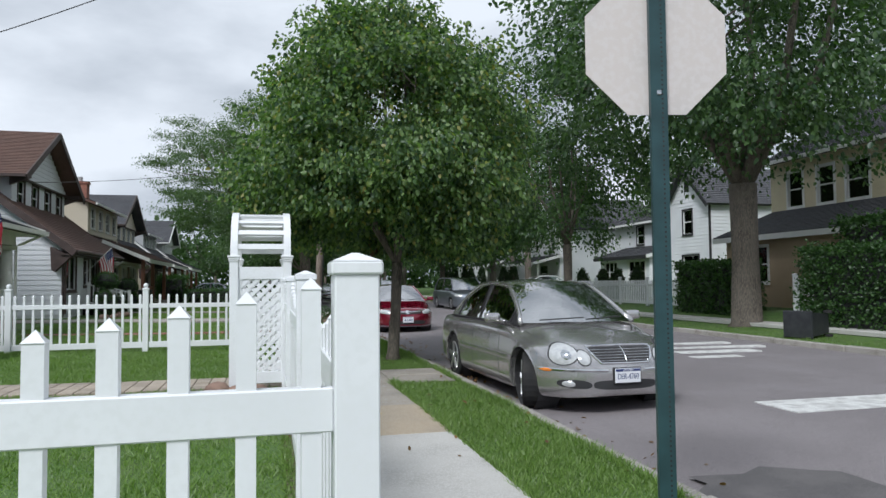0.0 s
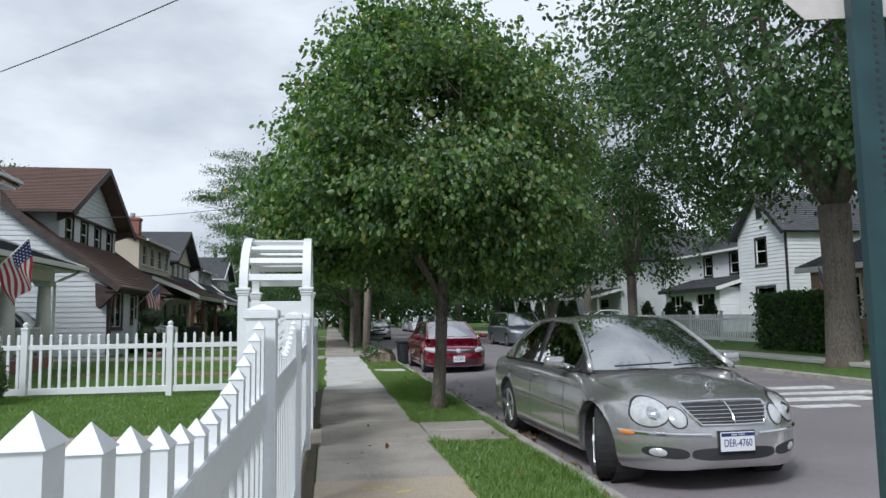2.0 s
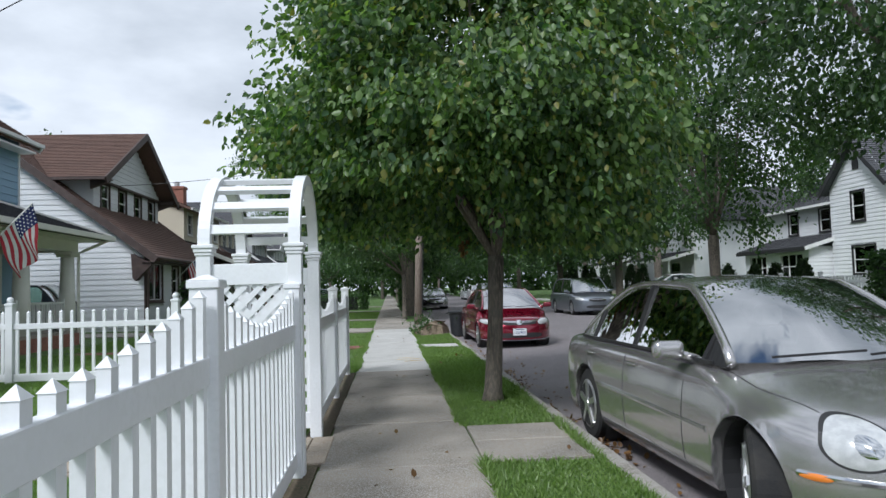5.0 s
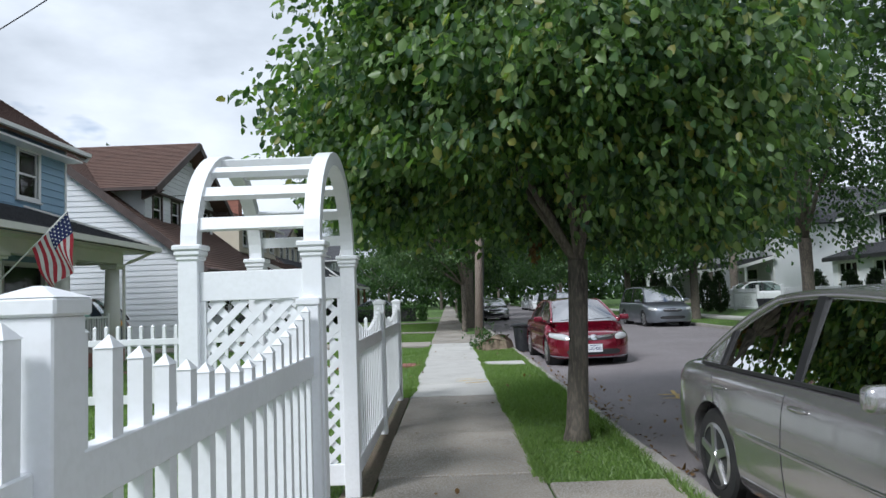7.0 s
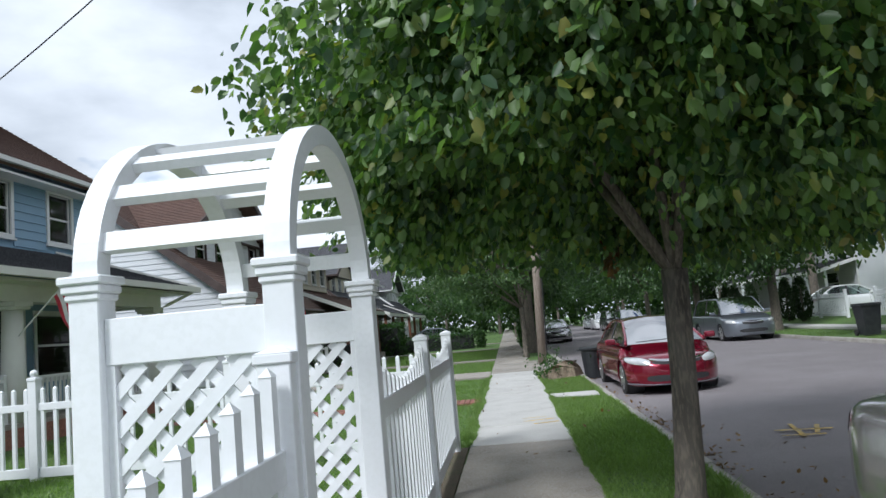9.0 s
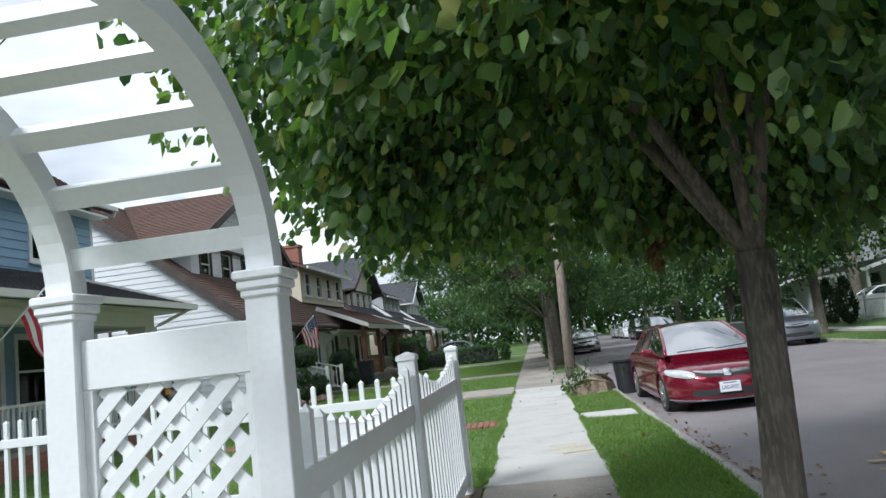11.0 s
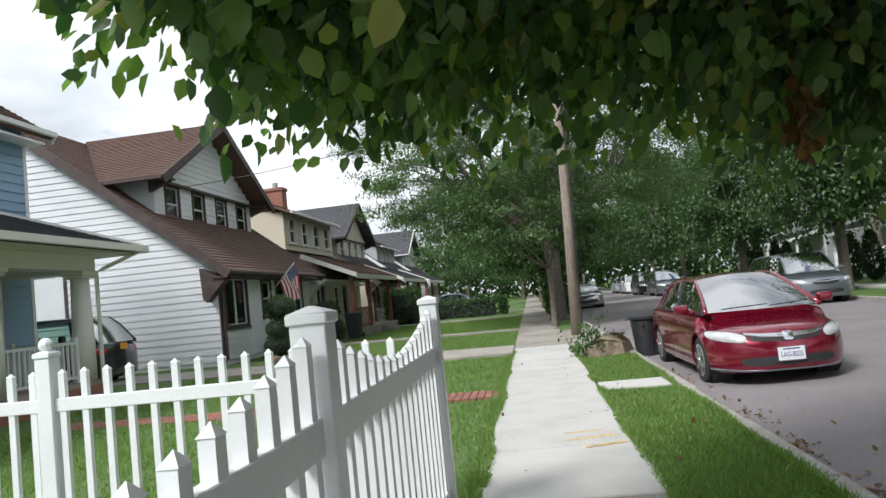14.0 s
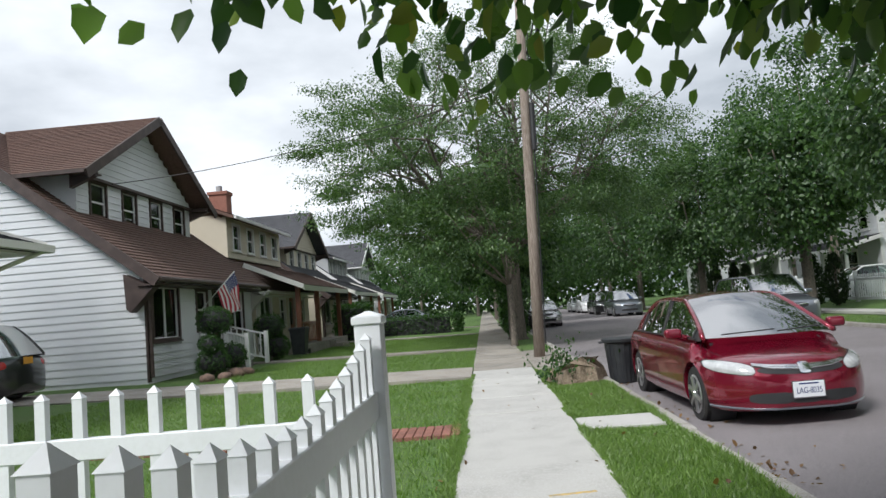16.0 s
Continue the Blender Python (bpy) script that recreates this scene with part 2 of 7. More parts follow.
M_HEDGE = leaf_material("hedge_leaf", (0.018, 0.048, 0.016), (0.06, 0.125, 0.03))
M_CONIFER = leaf_material("conifer_leaf", (0.012, 0.026, 0.012), (0.032, 0.058, 0.02))
M_BLADE = leaf_material("grass_blade", (0.10, 0.17, 0.042), (0.21, 0.30, 0.09))
M_WHITE_SIDING = material("white_siding", (0.72, 0.73, 0.75), 0.5, vary=(0.64, 0.65, 0.67), scale=1.2, amount=0.6, bump=0.05)
M_BLUE_SIDING = material("blue_siding", (0.24, 0.37, 0.49), 0.55, vary=(0.20, 0.32, 0.43), scale=1.2, amount=0.6)
M_CREAM_SIDING = material("cream_siding", (0.60, 0.54, 0.43), 0.55, vary=(0.53, 0.47, 0.38), scale=1.2, amount=0.6)
M_YELLOW_SIDING = material("pale_yellow_siding", (0.66, 0.58, 0.40), 0.55, vary=(0.58, 0.51, 0.36), scale=1.2, amount=0.6)
M_TAN_SIDING = material("tan_siding", (0.44, 0.33, 0.22), 0.6, vary=(0.38, 0.28, 0.19), scale=1.2, amount=0.6)
M_GREY_SIDING = material("grey_siding", (0.42, 0.43, 0.44), 0.6, vary=(0.36, 0.37, 0.38), scale=1.2, amount=0.6)
M_BROWN_ROOF = material("brown_shingles", (0.115, 0.066, 0.052), 0.9, vary=(0.085, 0.05, 0.04), scale=1.5, fine=(0.155, 0.095, 0.075), fine_scale=30, bump=0.5, bump_scale=40, piece_vary=0.12)
M_DARK_ROOF = material("charcoal_shingles", (0.07, 0.072, 0.08), 0.9, vary=(0.05, 0.05, 0.055), scale=1.5, fine=(0.11, 0.11, 0.12), fine_scale=30, bump=0.5, bump_scale=40, piece_vary=0.12)
M_BROWN_TRIM = material("dark_brown_trim", (0.055, 0.036, 0.032), 0.55, vary=(0.08, 0.055, 0.048), scale=4)
M_WHITE_TRIM = material("white_trim_paint", (0.74, 0.74, 0.73), 0.5, vary=(0.66, 0.66, 0.65), scale=3, amount=0.5)
M_CREAM_TRIM = material("cream_trim_paint", (0.72, 0.71, 0.66), 0.5, vary=(0.65, 0.64, 0.59), scale=3, amount=0.5)
M_BLACK_TRIM = material("black_trim", (0.02, 0.02, 0.022), 0.5, vary=(0.03, 0.03, 0.03))
M_RED_WOOD = material("reddish_wood", (0.25, 0.10, 0.06), 0.6, vary=(0.18, 0.075, 0.045), scale=5, stretch=(1, 1, 0.2))
M_BRICK = material("red_brick", (0.23, 0.10, 0.075), 0.9, vary=(0.17, 0.08, 0.062), scale=5, fine=(0.34, 0.15, 0.11), fine_scale=50, bump=0.4, piece_vary=0.18)
M_PAVER = material("tan_pavers", (0.34, 0.28, 0.22), 0.9, vary=(0.26, 0.22, 0.18), scale=5, fine=(0.4, 0.35, 0.29), fine_scale=60, bump=0.3, piece_vary=0.15)
# Near-black: real dark parts, and painted shade inside hedges, shrubs and rooms.
M_DARK_IN = material("dark_parts_and_shade", (0.022, 0.022, 0.024), 0.8, vary=(0.035, 0.035, 0.037))
M_CURTAIN = material("pale_curtain", (0.78, 0.77, 0.73), 0.9, vary=(0.6, 0.59, 0.56), scale=8, stretch=(1, 6, 0.3))
M_GLASS = glass_material("window_glass", (0.78, 0.82, 0.83))
M_SIDE_GLASS = glass_material("car_side_glass", (0.52, 0.66, 0.60), 1.5)
M_CAR_GLASS = glass_material("car_glass", (0.18, 0.27, 0.24), 12.0)
M_SIGN = material("sign_back_aluminium", (0.62, 0.555, 0.53), 0.45, metal=0.15, vary=(0.55, 0.51, 0.5), scale=3, fine=(0.66, 0.61, 0.6), fine_scale=30, amount=0.6)
M_GREEN_STEEL = material("green_painted_steel", (0.028, 0.07, 0.078), 0.4, metal=0.2, vary=(0.02, 0.05, 0.056), scale=6, bump=0.05)
M_SILVER = material("silver_car_paint", (0.52, 0.505, 0.505), 0.22, metal=0.8, vary=(0.47, 0.455, 0.455), scale=2, coat=1.0)
M_RED_CAR = material("red_car_paint", (0.22, 0.008, 0.028), 0.22, metal=0.5, vary=(0.19, 0.007, 0.024), scale=2, coat=1.0)
M_GREY_CAR = material("grey_car_paint", (0.20, 0.22, 0.25), 0.33, metal=0.7, coat=1.0)
M_WHITE_CAR = material("white_car_paint", (0.72, 0.73, 0.74), 0.35, coat=1.0)
M_BLACK_CAR = material("black_car_paint", (0.010, 0.010, 0.012), 0.3, coat=1.0)
M_CHROME = material("chrome", (0.72, 0.73, 0.74), 0.12, metal=1.0)
M_ALLOY = material("alloy_wheel", (0.62, 0.62, 0.63), 0.3, metal=0.9)
M_TYRE = material("tyre_rubber", (0.016, 0.016, 0.017), 0.85, vary=(0.03, 0.028, 0.026), scale=9, bump=0.2)
M_BLACK_PLASTIC = material("black_plastic", (0.018, 0.018, 0.02), 0.5, vary=(0.028, 0.028, 0.03))
M_LAMP_LENS = material("lamp_lens", (0.50, 0.51, 0.515), 0.12, metal=0.2, coat=1.0, vary=(0.62, 0.63, 0.63), scale=22)
M_RED_LENS = material("red_lens", (0.42, 0.012, 0.012), 0.12, coat=1.0)
M_AMBER = material("amber_lens", (0.75, 0.22, 0.03), 0.15, coat=1.0)
M_PLATE = material("plate_white", (0.74, 0.75, 0.78), 0.4)
M_PLATE_BLUE = material("plate_blue", (0.02, 0.035, 0.14), 0.4)
M_PLATE_ORANGE = material("plate_orange", (0.70, 0.33, 0.03), 0.4)
M_FLAG_RED = material("flag_red", (0.42, 0.03, 0.05), 0.8, vary=(0.36, 0.03, 0.045), scale=8)
M_FLAG_WHITE = material("flag_white", (0.70, 0.69, 0.68), 0.8, vary=(0.6, 0.6, 0.6), scale=8)
M_FLAG_BLUE = material("flag_blue", (0.02, 0.03, 0.12), 0.8)
M_WIRE = material("black_cable", (0.012, 0.012, 0.013), 0.6)
M_BIN = material("charcoal_bin_plastic", (0.022, 0.024, 0.028), 0.5, vary=(0.035, 0.037, 0.04), scale=6)
M_DRY_LEAF = leaf_material("dry_leaf", (0.10, 0.05, 0.025), (0.24, 0.13, 0.05))
M_STUMP = material("stump_wood", (0.20, 0.155, 0.11), 0.95, vary=(0.11, 0.085, 0.06), scale=8, fine=(0.28, 0.22, 0.16), fine_scale=40, bump=0.8)
M_ROCK = material("reddish_garden_stone", (0.26, 0.17, 0.13), 0.9, vary=(0.15, 0.10, 0.08), scale=9, bump=0.5)
M_STONE = material("field_stone", (0.26, 0.24, 0.22), 0.9, vary=(0.18, 0.16, 0.15), scale=7, bump=0.4)

# ---- ground: one sheet, with the kerbs as steps ----
KERB_L, KERB_R, ROAD_Z = 2.72, 11.4, -0.11
profile = [(-600, 0.3), (-60, 0.3), (-9, 0.12), (-2, -0.02), (0.1, -0.02), (KERB_L - 0.02, -0.02), (KERB_L - 0.01, ROAD_Z - 0.06), (KERB_R + 0.01, ROAD_Z - 0.06),
           (KERB_R + 0.02, -0.02), (13.2, 0.0), (16, 0.35), (60, 0.5), (600, 0.5)]
ys = [-80, 0, 6, 12, 18, 24, 30, 40, 60, 100, 200, 800]
gv = [(x, y, z) for y in ys for x, z in profile]
npf = len(profile)
gf = [(j * npf + i, j * npf + i + 1, (j + 1) * npf + i + 1, (j + 1) * npf + i) for j in range(len(ys) - 1) for i in range(npf - 1)]
ground = tagged(bare("ground", gv, gf, M_LAWN), "green lawn ground along a suburban street", "ground", kind="structure")

bm = bmesh.new()
nx = 6
for j in range(len(ys) - 1):
    for i in range(nx):
        q = []
        for a, b in ((i, j), (i + 1, j), (i + 1, j + 1), (i, j + 1)):
            x = KERB_L + (KERB_R - KERB_L) * a / nx
            q.append(bm.verts.new((x, ys[b], ROAD_Z + 0.06 * (1 - (2 * a / nx - 1) ** 2))))
        bm.faces.new(q)
bmesh.ops.remove_doubles(bm, verts=bm.verts, dist=0.001)
road = tagged(part("road", bm, M_ASPHALT), "worn grey asphalt street with fine cracks", "road", kind="structure")


def road_z(x):
    a = (x - KERB_L) / (KERB_R - KERB_L)
    return ROAD_Z + 0.06 * (1 - (2 * a - 1) ** 2)


def fenced(name, parent, posts_at, post_top, rail, tops, along, place, spacing, picket, pieces=M_VINYL, post_w=0.112, knob=False, first_post=True, last_post=True):
    """A picket fence along x or y at place. rail: (z0, z1) of the upper rail; tops: (at the posts, in the middle)."""
    me = {}

    def to(u, v):
        return (u, place + v) if along == "x" else (place + v, u)
    pb = bmesh.new()
    box(pb, -post_w / 2, post_w / 2, -post_w / 2, post_w / 2, 0, post_top - 0.055, bevel=0.004)
    post_me = mesh_of(pb, "post", pieces)
    cb = bmesh.new()
    w = post_w / 2 + 0.009
    box(cb, -w, w, -w, w, post_top - 0.056, post_top - 0.022, bevel=0.005)
    bmesh.ops.create_cone(cb, cap_ends=True, segments=4, radius1=w * 1.38, radius2=0.012, depth=0.022, matrix=pose(0, 0, post_top - 0.011, 0, 0, 45))
    if knob:
        bmesh.ops.create_uvsphere(cb, u_segments=10, v_segments=8, radius=0.05, matrix=pose(0, 0, post_top + 0.035))
    cap_me = mesh_of(cb, "post_cap", pieces)
    for i, u in enumerate(posts_at):
        if (i == 0 and not first_post) or (i == len(posts_at) - 1 and not last_post):
            continue
        x, y = to(u, 0)
        post = piece("post", post_me, parent, pose(x, y, 0))
        piece("post_cap", cap_me, post, Matrix())
    for a, b in zip(posts_at, posts_at[1:]):
        a, b = a + post_w / 2, b - post_w / 2
        for nm, z0, z1, t in (("top_rail", rail[0], rail[1], 0.05), ("bottom_rail", 0.08, 0.2, 0.05)):
            (x0, y0), (x1, y1) = to(a, -t / 2), to(b, t / 2)
            part(nm, boxes((x0, x1, y0, y1, z0, z1), bevel=0.004), pieces, parent)
        a, b = a + 0.055, b - 0.055
        n = max(2, round((b - a) / spacing))
        for k in range(n + 1):
            u = a + (b - a) * k / n
            s = abs(2 * k / n - 1)
            z = round(tops[1] + (tops[0] - tops[1]) * s ** 1.6, 3)
            if z not in me:
                kb = bmesh.new()
                wx, wy = (picket / 2, 0.019) if along == "x" else (0.019, picket / 2)
                box(kb, -wx, wx, -wy, wy, 0.1, z - 0.028)
                v = [kb.verts.new((sx * (wx + 0.003), sy * (wy + 0.003), z - 0.03)) for sx, sy in ((-1, -1), (1, -1), (1, 1), (-1, 1))]
                tip = kb.verts.new((0, 0, z))
                for c in range(4):
                    kb.faces.new((v[c], v[(c + 1) % 4], tip))
                kb.faces.new(v[::-1])
                me[z] = mesh_of(kb, "picket", pieces)
            x, y = to(u, 0)
            piece("picket", me[z], parent, pose(x, y, 0))


FENCE_X = 0.212
side_fence = thing("picket_fence", pose(FENCE_X, 1.8, 0), "white vinyl picket fence with scalloped tops along the pavement", "fence", "white picket fences")
side_fence.matrix_world = Matrix()
fenced("side", side_fence, (1.80, 4.345, 6.925, 9.43), 1.457, (1.025, 1.135), (1.395, 1.21), "y", FENCE_X, 0.15, 0.05)
far_fence = thing("picket_fence", Matrix(), "white vinyl picket fence with scalloped tops beyond the arbor", "fence", "white picket fences")
fenced("far", far_fence, (10.88, 13.22, 15.68), 1.43, (0.99, 1.10), (1.345, 1.172), "y", FENCE_X, 0.15, 0.05, first_post=False)
front_fence = thing("picket_fence", Matrix(), "white vinyl picket fence facing the corner, scuffed top rail", "fence", "white picket fences")
fenced("front", front_fence, (-7.4, -4.9, -2.35, FENCE_X), 1.457, (1.01, 1.12), (1.395, 1.23), "x", 1.80, 0.158, 0.048, last_post=False)
yard_fence = thing("picket_fence", Matrix(), "low white picket fence across the yard with knobbed posts", "fence", "white picket fences")
fenced("yard", yard_fence, (-7.6, -5.05, -2.5, FENCE_X), 1.33, (0.90, 0.99), (1.19, 1.19), "x", 15.68, 0.165, 0.045, M_VINYL, knob=True, last_post=False)

# ---- pavement, kerbs, paths ----
def slab_run(name, cuts, x0, x1, z, mats, label, gap=0.012):
    walk_ob = thing(name, Matrix(), label, "pavement", kind="structure")
    for i, (a, b) in enumerate(zip(cuts, cuts[1:])):
        sb = boxes((x0 + 0.01 * math.sin(i * 2.1), x1 + 0.025 * math.sin(i * 1.3), a + gap / 2, b - gap / 2, z - 0.1, z + 0.006 * math.sin(i * 1.7)), bevel=0.008)
        part("slab", sb, mats(i, a), walk_ob)
    return walk_ob


M_WALK_TAN = material("tan_concrete", (0.36, 0.29, 0.21), 0.9, vary=(0.31, 0.26, 0.2), scale=2, fine=(0.42, 0.36, 0.28), fine_scale=90, bump=0.3, bump_scale=140)
cuts = [-6, -3.5, -1, 1.4, 3.9, 6.3, 7.8, 9.55, 11.3, 13.05, 14.8, 15.9] + [15.9 + 1.5 * k for k in range(1, 22)] + [52, 60, 75, 100, 160]
slab_run("pavement", cuts, 0.36, 1.64, 0.012, lambda i, a: M_WALK_TAN if 6.2 < a < 7 else (M_WALK_NEW if a < 6.2 or 15.8 < a < 27 else M_WALK), "concrete slab pavement, some slabs stained darker")
slab_run("pavement_apron", [9.62, 10.32, 11.0], 1.66, 2.56, 0.008, lambda i, a: M_WALK, "worn concrete slabs crossing the grass verge")
slab_run("pavement_apron", [20.45, 21.15], 1.66, 2.56, 0.008, lambda i, a: M_WALK_NEW, "pale concrete slab crossing the grass verge")
slab_run("pavement_apron", [27.2, 29.0, 31.2, 33.0], 1.66, 2.56, 0.004, lambda i, a: M_WALK, "brown weathered concrete round the utility pole")
slab_run("pavement_far", [-20, 0, 15, 24, 30, 40, 60, 100, 160], 13.4, 14.7, 0.14, lambda i, a: M_WALK_NEW, "pale concrete pavement across the street")
base_gap = thing("verge_earth", Matrix(), "narrow strip of bare earth under the fence", "earth", kind="structure")
part("earth_strip", boxes((0.12, 0.345, 1.7, 15.9, -0.05, 0.0)), M_EARTH, base_gap)


def kerb_run(x0, x1, label):
    kerb = thing("kerb", Matrix(), label, "kerb", kind="structure")
    me = mesh_of(boxes((x0, x1, 0.006, 1.994, -0.25, 0.012), bevel=0.018), "kerb_stone", M_KERB)
    for k in range(-3, 45):
        piece("kerb_stone", me, kerb, pose(0.012 * math.sin(k * 1.9), k * 2.0, 0.006 * math.sin(k * 2.7)))


kerb_run(KERB_L - 0.14, KERB_L + 0.015, "worn concrete kerb with chipped edge")
kerb_run(KERB_R - 0.015, KERB_R + 0.14, "worn concrete kerb across the street")

# brick and stone paths in the front gardens
brick_me = mesh_of(boxes((-0.048, 0.048, -0.1, 0.1, -0.04, 0.02), bevel=0.006), "brick", M_BRICK)
path = thing("brick_path", Matrix(), "red brick garden path across the lawn", "path", kind="structure")
for r in range(3):
    for k in range(84):
        piece("brick", brick_me, path, pose(0.27 - k * 0.105, 20.68 + r * 0.21, 0.004 + 0.0125 * max(0, k * 0.105 - 2.3) * 0.8))
paver_me = mesh_of(boxes((-0.095, 0.095, -0.095, 0.095, -0.04, 0.012), bevel=0.006), "paver", M_PAVER)
path2 = thing("paver_path", Matrix(), "tan paver path from the arbor across the lawn", "path", kind="structure")
for r in range(5):
    for k in range(36):
        piece("paver", paver_me, path2, pose(0.3 - k * 0.2, 9.86 + r * 0.2, 0.006 + 0.0125 * max(0, k * 0.2 - 2.3)))
drive = tagged(part("driveway", boxes((-14, 0.34, 26.6, 28.7, -0.1, 0.03)), M_WALK), "grey concrete driveway between two houses", "driveway", kind="structure")
drive.matrix_world = pose(0, 0, 0, 0, 0.7, 0)
for yy in (35.2, 47.0, 58.0):
    p = tagged(part("garden_path", boxes((-7.5, 0.34, yy, yy + 0.9, -0.1, 0.02)), M_WALK), "narrow concrete garden path across the lawn", "path", kind="structure")
    p.matrix_world = pose(0, 0, 0.0, 0, 0.75, 0)

# road markings
marks = thing("road_marking", Matrix(), "worn white painted bars on the asphalt", "road marking", kind="structure")
for x0, x1, y0, y1 in ((5.5, 10.2, 6.45, 7.15),):
    part("stop_bar", boxes((x0, x1, y0, y1, -0.11, -0.0455)), M_PAINT, marks)
for x0, x1, y0, y1 in ((7.8, 9.6, 12.2, 12.6), (7.6, 10.4, 13.1, 13.35), (7.8, 10.2, 14.0, 14.3), (7.6, 8.6, 11.4, 11.7)):
    part("painted_bar", boxes((x0, x1, y0, y1, -0.11, -0.046)), M_PAINT, marks)
patch = bmesh.new()
bmesh.ops.create_circle(patch, cap_ends=True, segments=18, radius=0.8, matrix=Matrix.Translation((3.6, 4.1, road_z(3.6) + 0.012)) @ Matrix.Diagonal((1.0, 0.8, 1, 1)))
for v in patch.verts:
    v.co.x += 0.16 * math.sin(v.co.y * 9)
    v.co.y += 0.12 * math.sin(v.co.x * 7)
tagged(part("road_patch", patch, M_PATCH), "dark tar repair patch on the asphalt", "road patch", kind="structure")


def spray(name, label, strokes, z):
    s = thing(name, Matrix(), label, "road marking", kind="structure")
    for x0, y0, x1, y1, w in strokes:
        b = bmesh.new()
        beam(b, (x0, y0, z), (x1, y1, z), w, 0.004)
        part("stroke", b, M_YELLOW_PAINT, s)


spray("utility_mark", "yellow sprayed utility mark on the pavement", ((0.75, 7.45, 1.0, 7.5, 0.05), (1.0, 7.3, 1.15, 7.35, 0.04)), 0.016)
spray("utility_mark", "orange sprayed utility mark on the pavement", ((1.05, 17.6, 1.5, 17.7, 0.06), (1.05, 17.9, 1.4, 17.95, 0.05), (1.2, 17.3, 1.55, 17.4, 0.05)), 0.016)
spray("utility_mark", "yellow sprayed utility mark on the asphalt", ((3.9, 15.75, 4.5, 15.65, 0.05), (4.05, 15.3, 4.2, 16.1, 0.05), (4.25, 15.45, 4.45, 15.95, 0.05), (3.85, 15.4, 4.3, 15.35, 0.04)), -0.055)

# ---- garden arbor ----
arbor = thing("garden_arbor", Matrix(), "white vinyl garden arbor with an arched slatted roof and lattice sides", "arbor")
AX0, AX1, AY0, AY1, ATOP = -0.45, 0.225, 9.49, 10.83, 1.75
pb = mesh_of(boxes((-0.054, 0.054, -0.054, 0.054, 0, ATOP - 0.06), bevel=0.004), "post", M_VINYL)
cb = mesh_of(boxes((-0.071, 0.071, -0.071, 0.071, ATOP - 0.06, ATOP - 0.03), bevel=0.006), "post_cap", M_VINYL)
cap_low = mesh_of(boxes((-0.063, 0.063, -0.063, 0.063, ATOP - 0.085, ATOP - 0.06), bevel=0.006), "cap_moulding", M_VINYL)
cap_high = mesh_of(boxes((-0.08, 0.08, -0.08, 0.08, ATOP - 0.03, ATOP), bevel=0.006), "cap_moulding", M_VINYL)
for ax in (AX0, AX1):
    for ay in (AY0, AY1):
        po = piece("post", pb, arbor, pose(ax, ay, 0))
        for me_ in (cap_low, cb, cap_high):
            piece("post_cap", me_, po, Matrix())
RISE, HALF, MID = 0.60, (AY1 - AY0) / 2, (AY0 + AY1) / 2


def arch_at(a, grow=0.0):
    return MID - (HALF + grow) * math.cos(a), ATOP - 0.02 + (RISE + grow) * math.sin(a)


for ax in (AX0, AX1):
    ab = bmesh.new()
    n = 28
    rings = []
    for k in range(n + 1):
        a = math.pi * k / n
        (yo, zo), (yi, zi) = arch_at(a, 0.04), arch_at(a, -0.04)
        rings.append([ab.verts.new(p) for p in ((ax - 0.045, yo, zo), (ax + 0.045, yo, zo), (ax + 0.045, yi, zi), (ax - 0.045, yi, zi))])
    for u, v in zip(rings, rings[1:]):
        for c in range(4):
            ab.faces.new((u[c], u[(c + 1) % 4], v[(c + 1) % 4], v[c]))
    bmesh.ops.recalc_face_normals(ab, faces=ab.faces)
    part("arch", ab, M_VINYL, arbor)
for k in range(9):
    a = math.radians(13 + k * 154 / 8)
    y, z = arch_at(a, 0.0)
    ty, tz = HALF * math.sin(a), RISE * math.cos(a)
    sb = bmesh.new()
    beam(sb, (AX0 + 0.02, y, z), (AX1 - 0.02, y, z), 0.07, 0.038, up=(0, -tz, ty))
    part("slat", sb, M_VINYL, arbor)
for ay in (AY0, AY1):
    x0, x1 = AX0 + 0.054, AX1 - 0.054
    part("top_rail", boxes((x0, x1, ay - 0.025, ay + 0.025, 1.44, 1.60), bevel=0.004), M_VINYL, arbor)
    part("bottom_rail", boxes((x0, x1, ay - 0.025, ay + 0.025, 0.09, 0.24), bevel=0.004), M_VINYL, arbor)
    part("side_trim", boxes((x0, x0 + 0.03, ay - 0.02, ay + 0.02, 0.24, 1.44), (x1 - 0.03, x1, ay - 0.02, ay + 0.02, 0.24, 1.44)), M_VINYL, arbor)
    za, zb, pitch_l = 0.24, 1.44, 0.125
    for side, dy in ((1, 0.006), (-1, -0.006)):
        k = -12
        while k < 14:
            # a strip x + side*z = c, clipped to the panel
            c = (x0 + (za if side > 0 else -zb)) + (k + 12) * pitch_l
            ends = []
            for x in (x0 + 0.02, x1 - 0.02):
                z = (c - x) * side
                if za <= z <= zb:
                    ends.append((x, z))
            for z in (za, zb):
                x = c - side * z
                if x0 + 0.02 < x < x1 - 0.02:
                    ends.append((x, z))
            if len(ends) >= 2:
                lb = bmesh.new()
                beam(lb, (ends[0][0], ay + dy, ends[0][1]), (ends[1][0], ay + dy, ends[1][1]), 0.010, 0.042, up=(side, 0, 1))
                part("lattice_strip", lb, M_VINYL, arbor)
            k += 1
latch = thing("fence_latch", Matrix(), "small black latch on the fence end post", "latch")
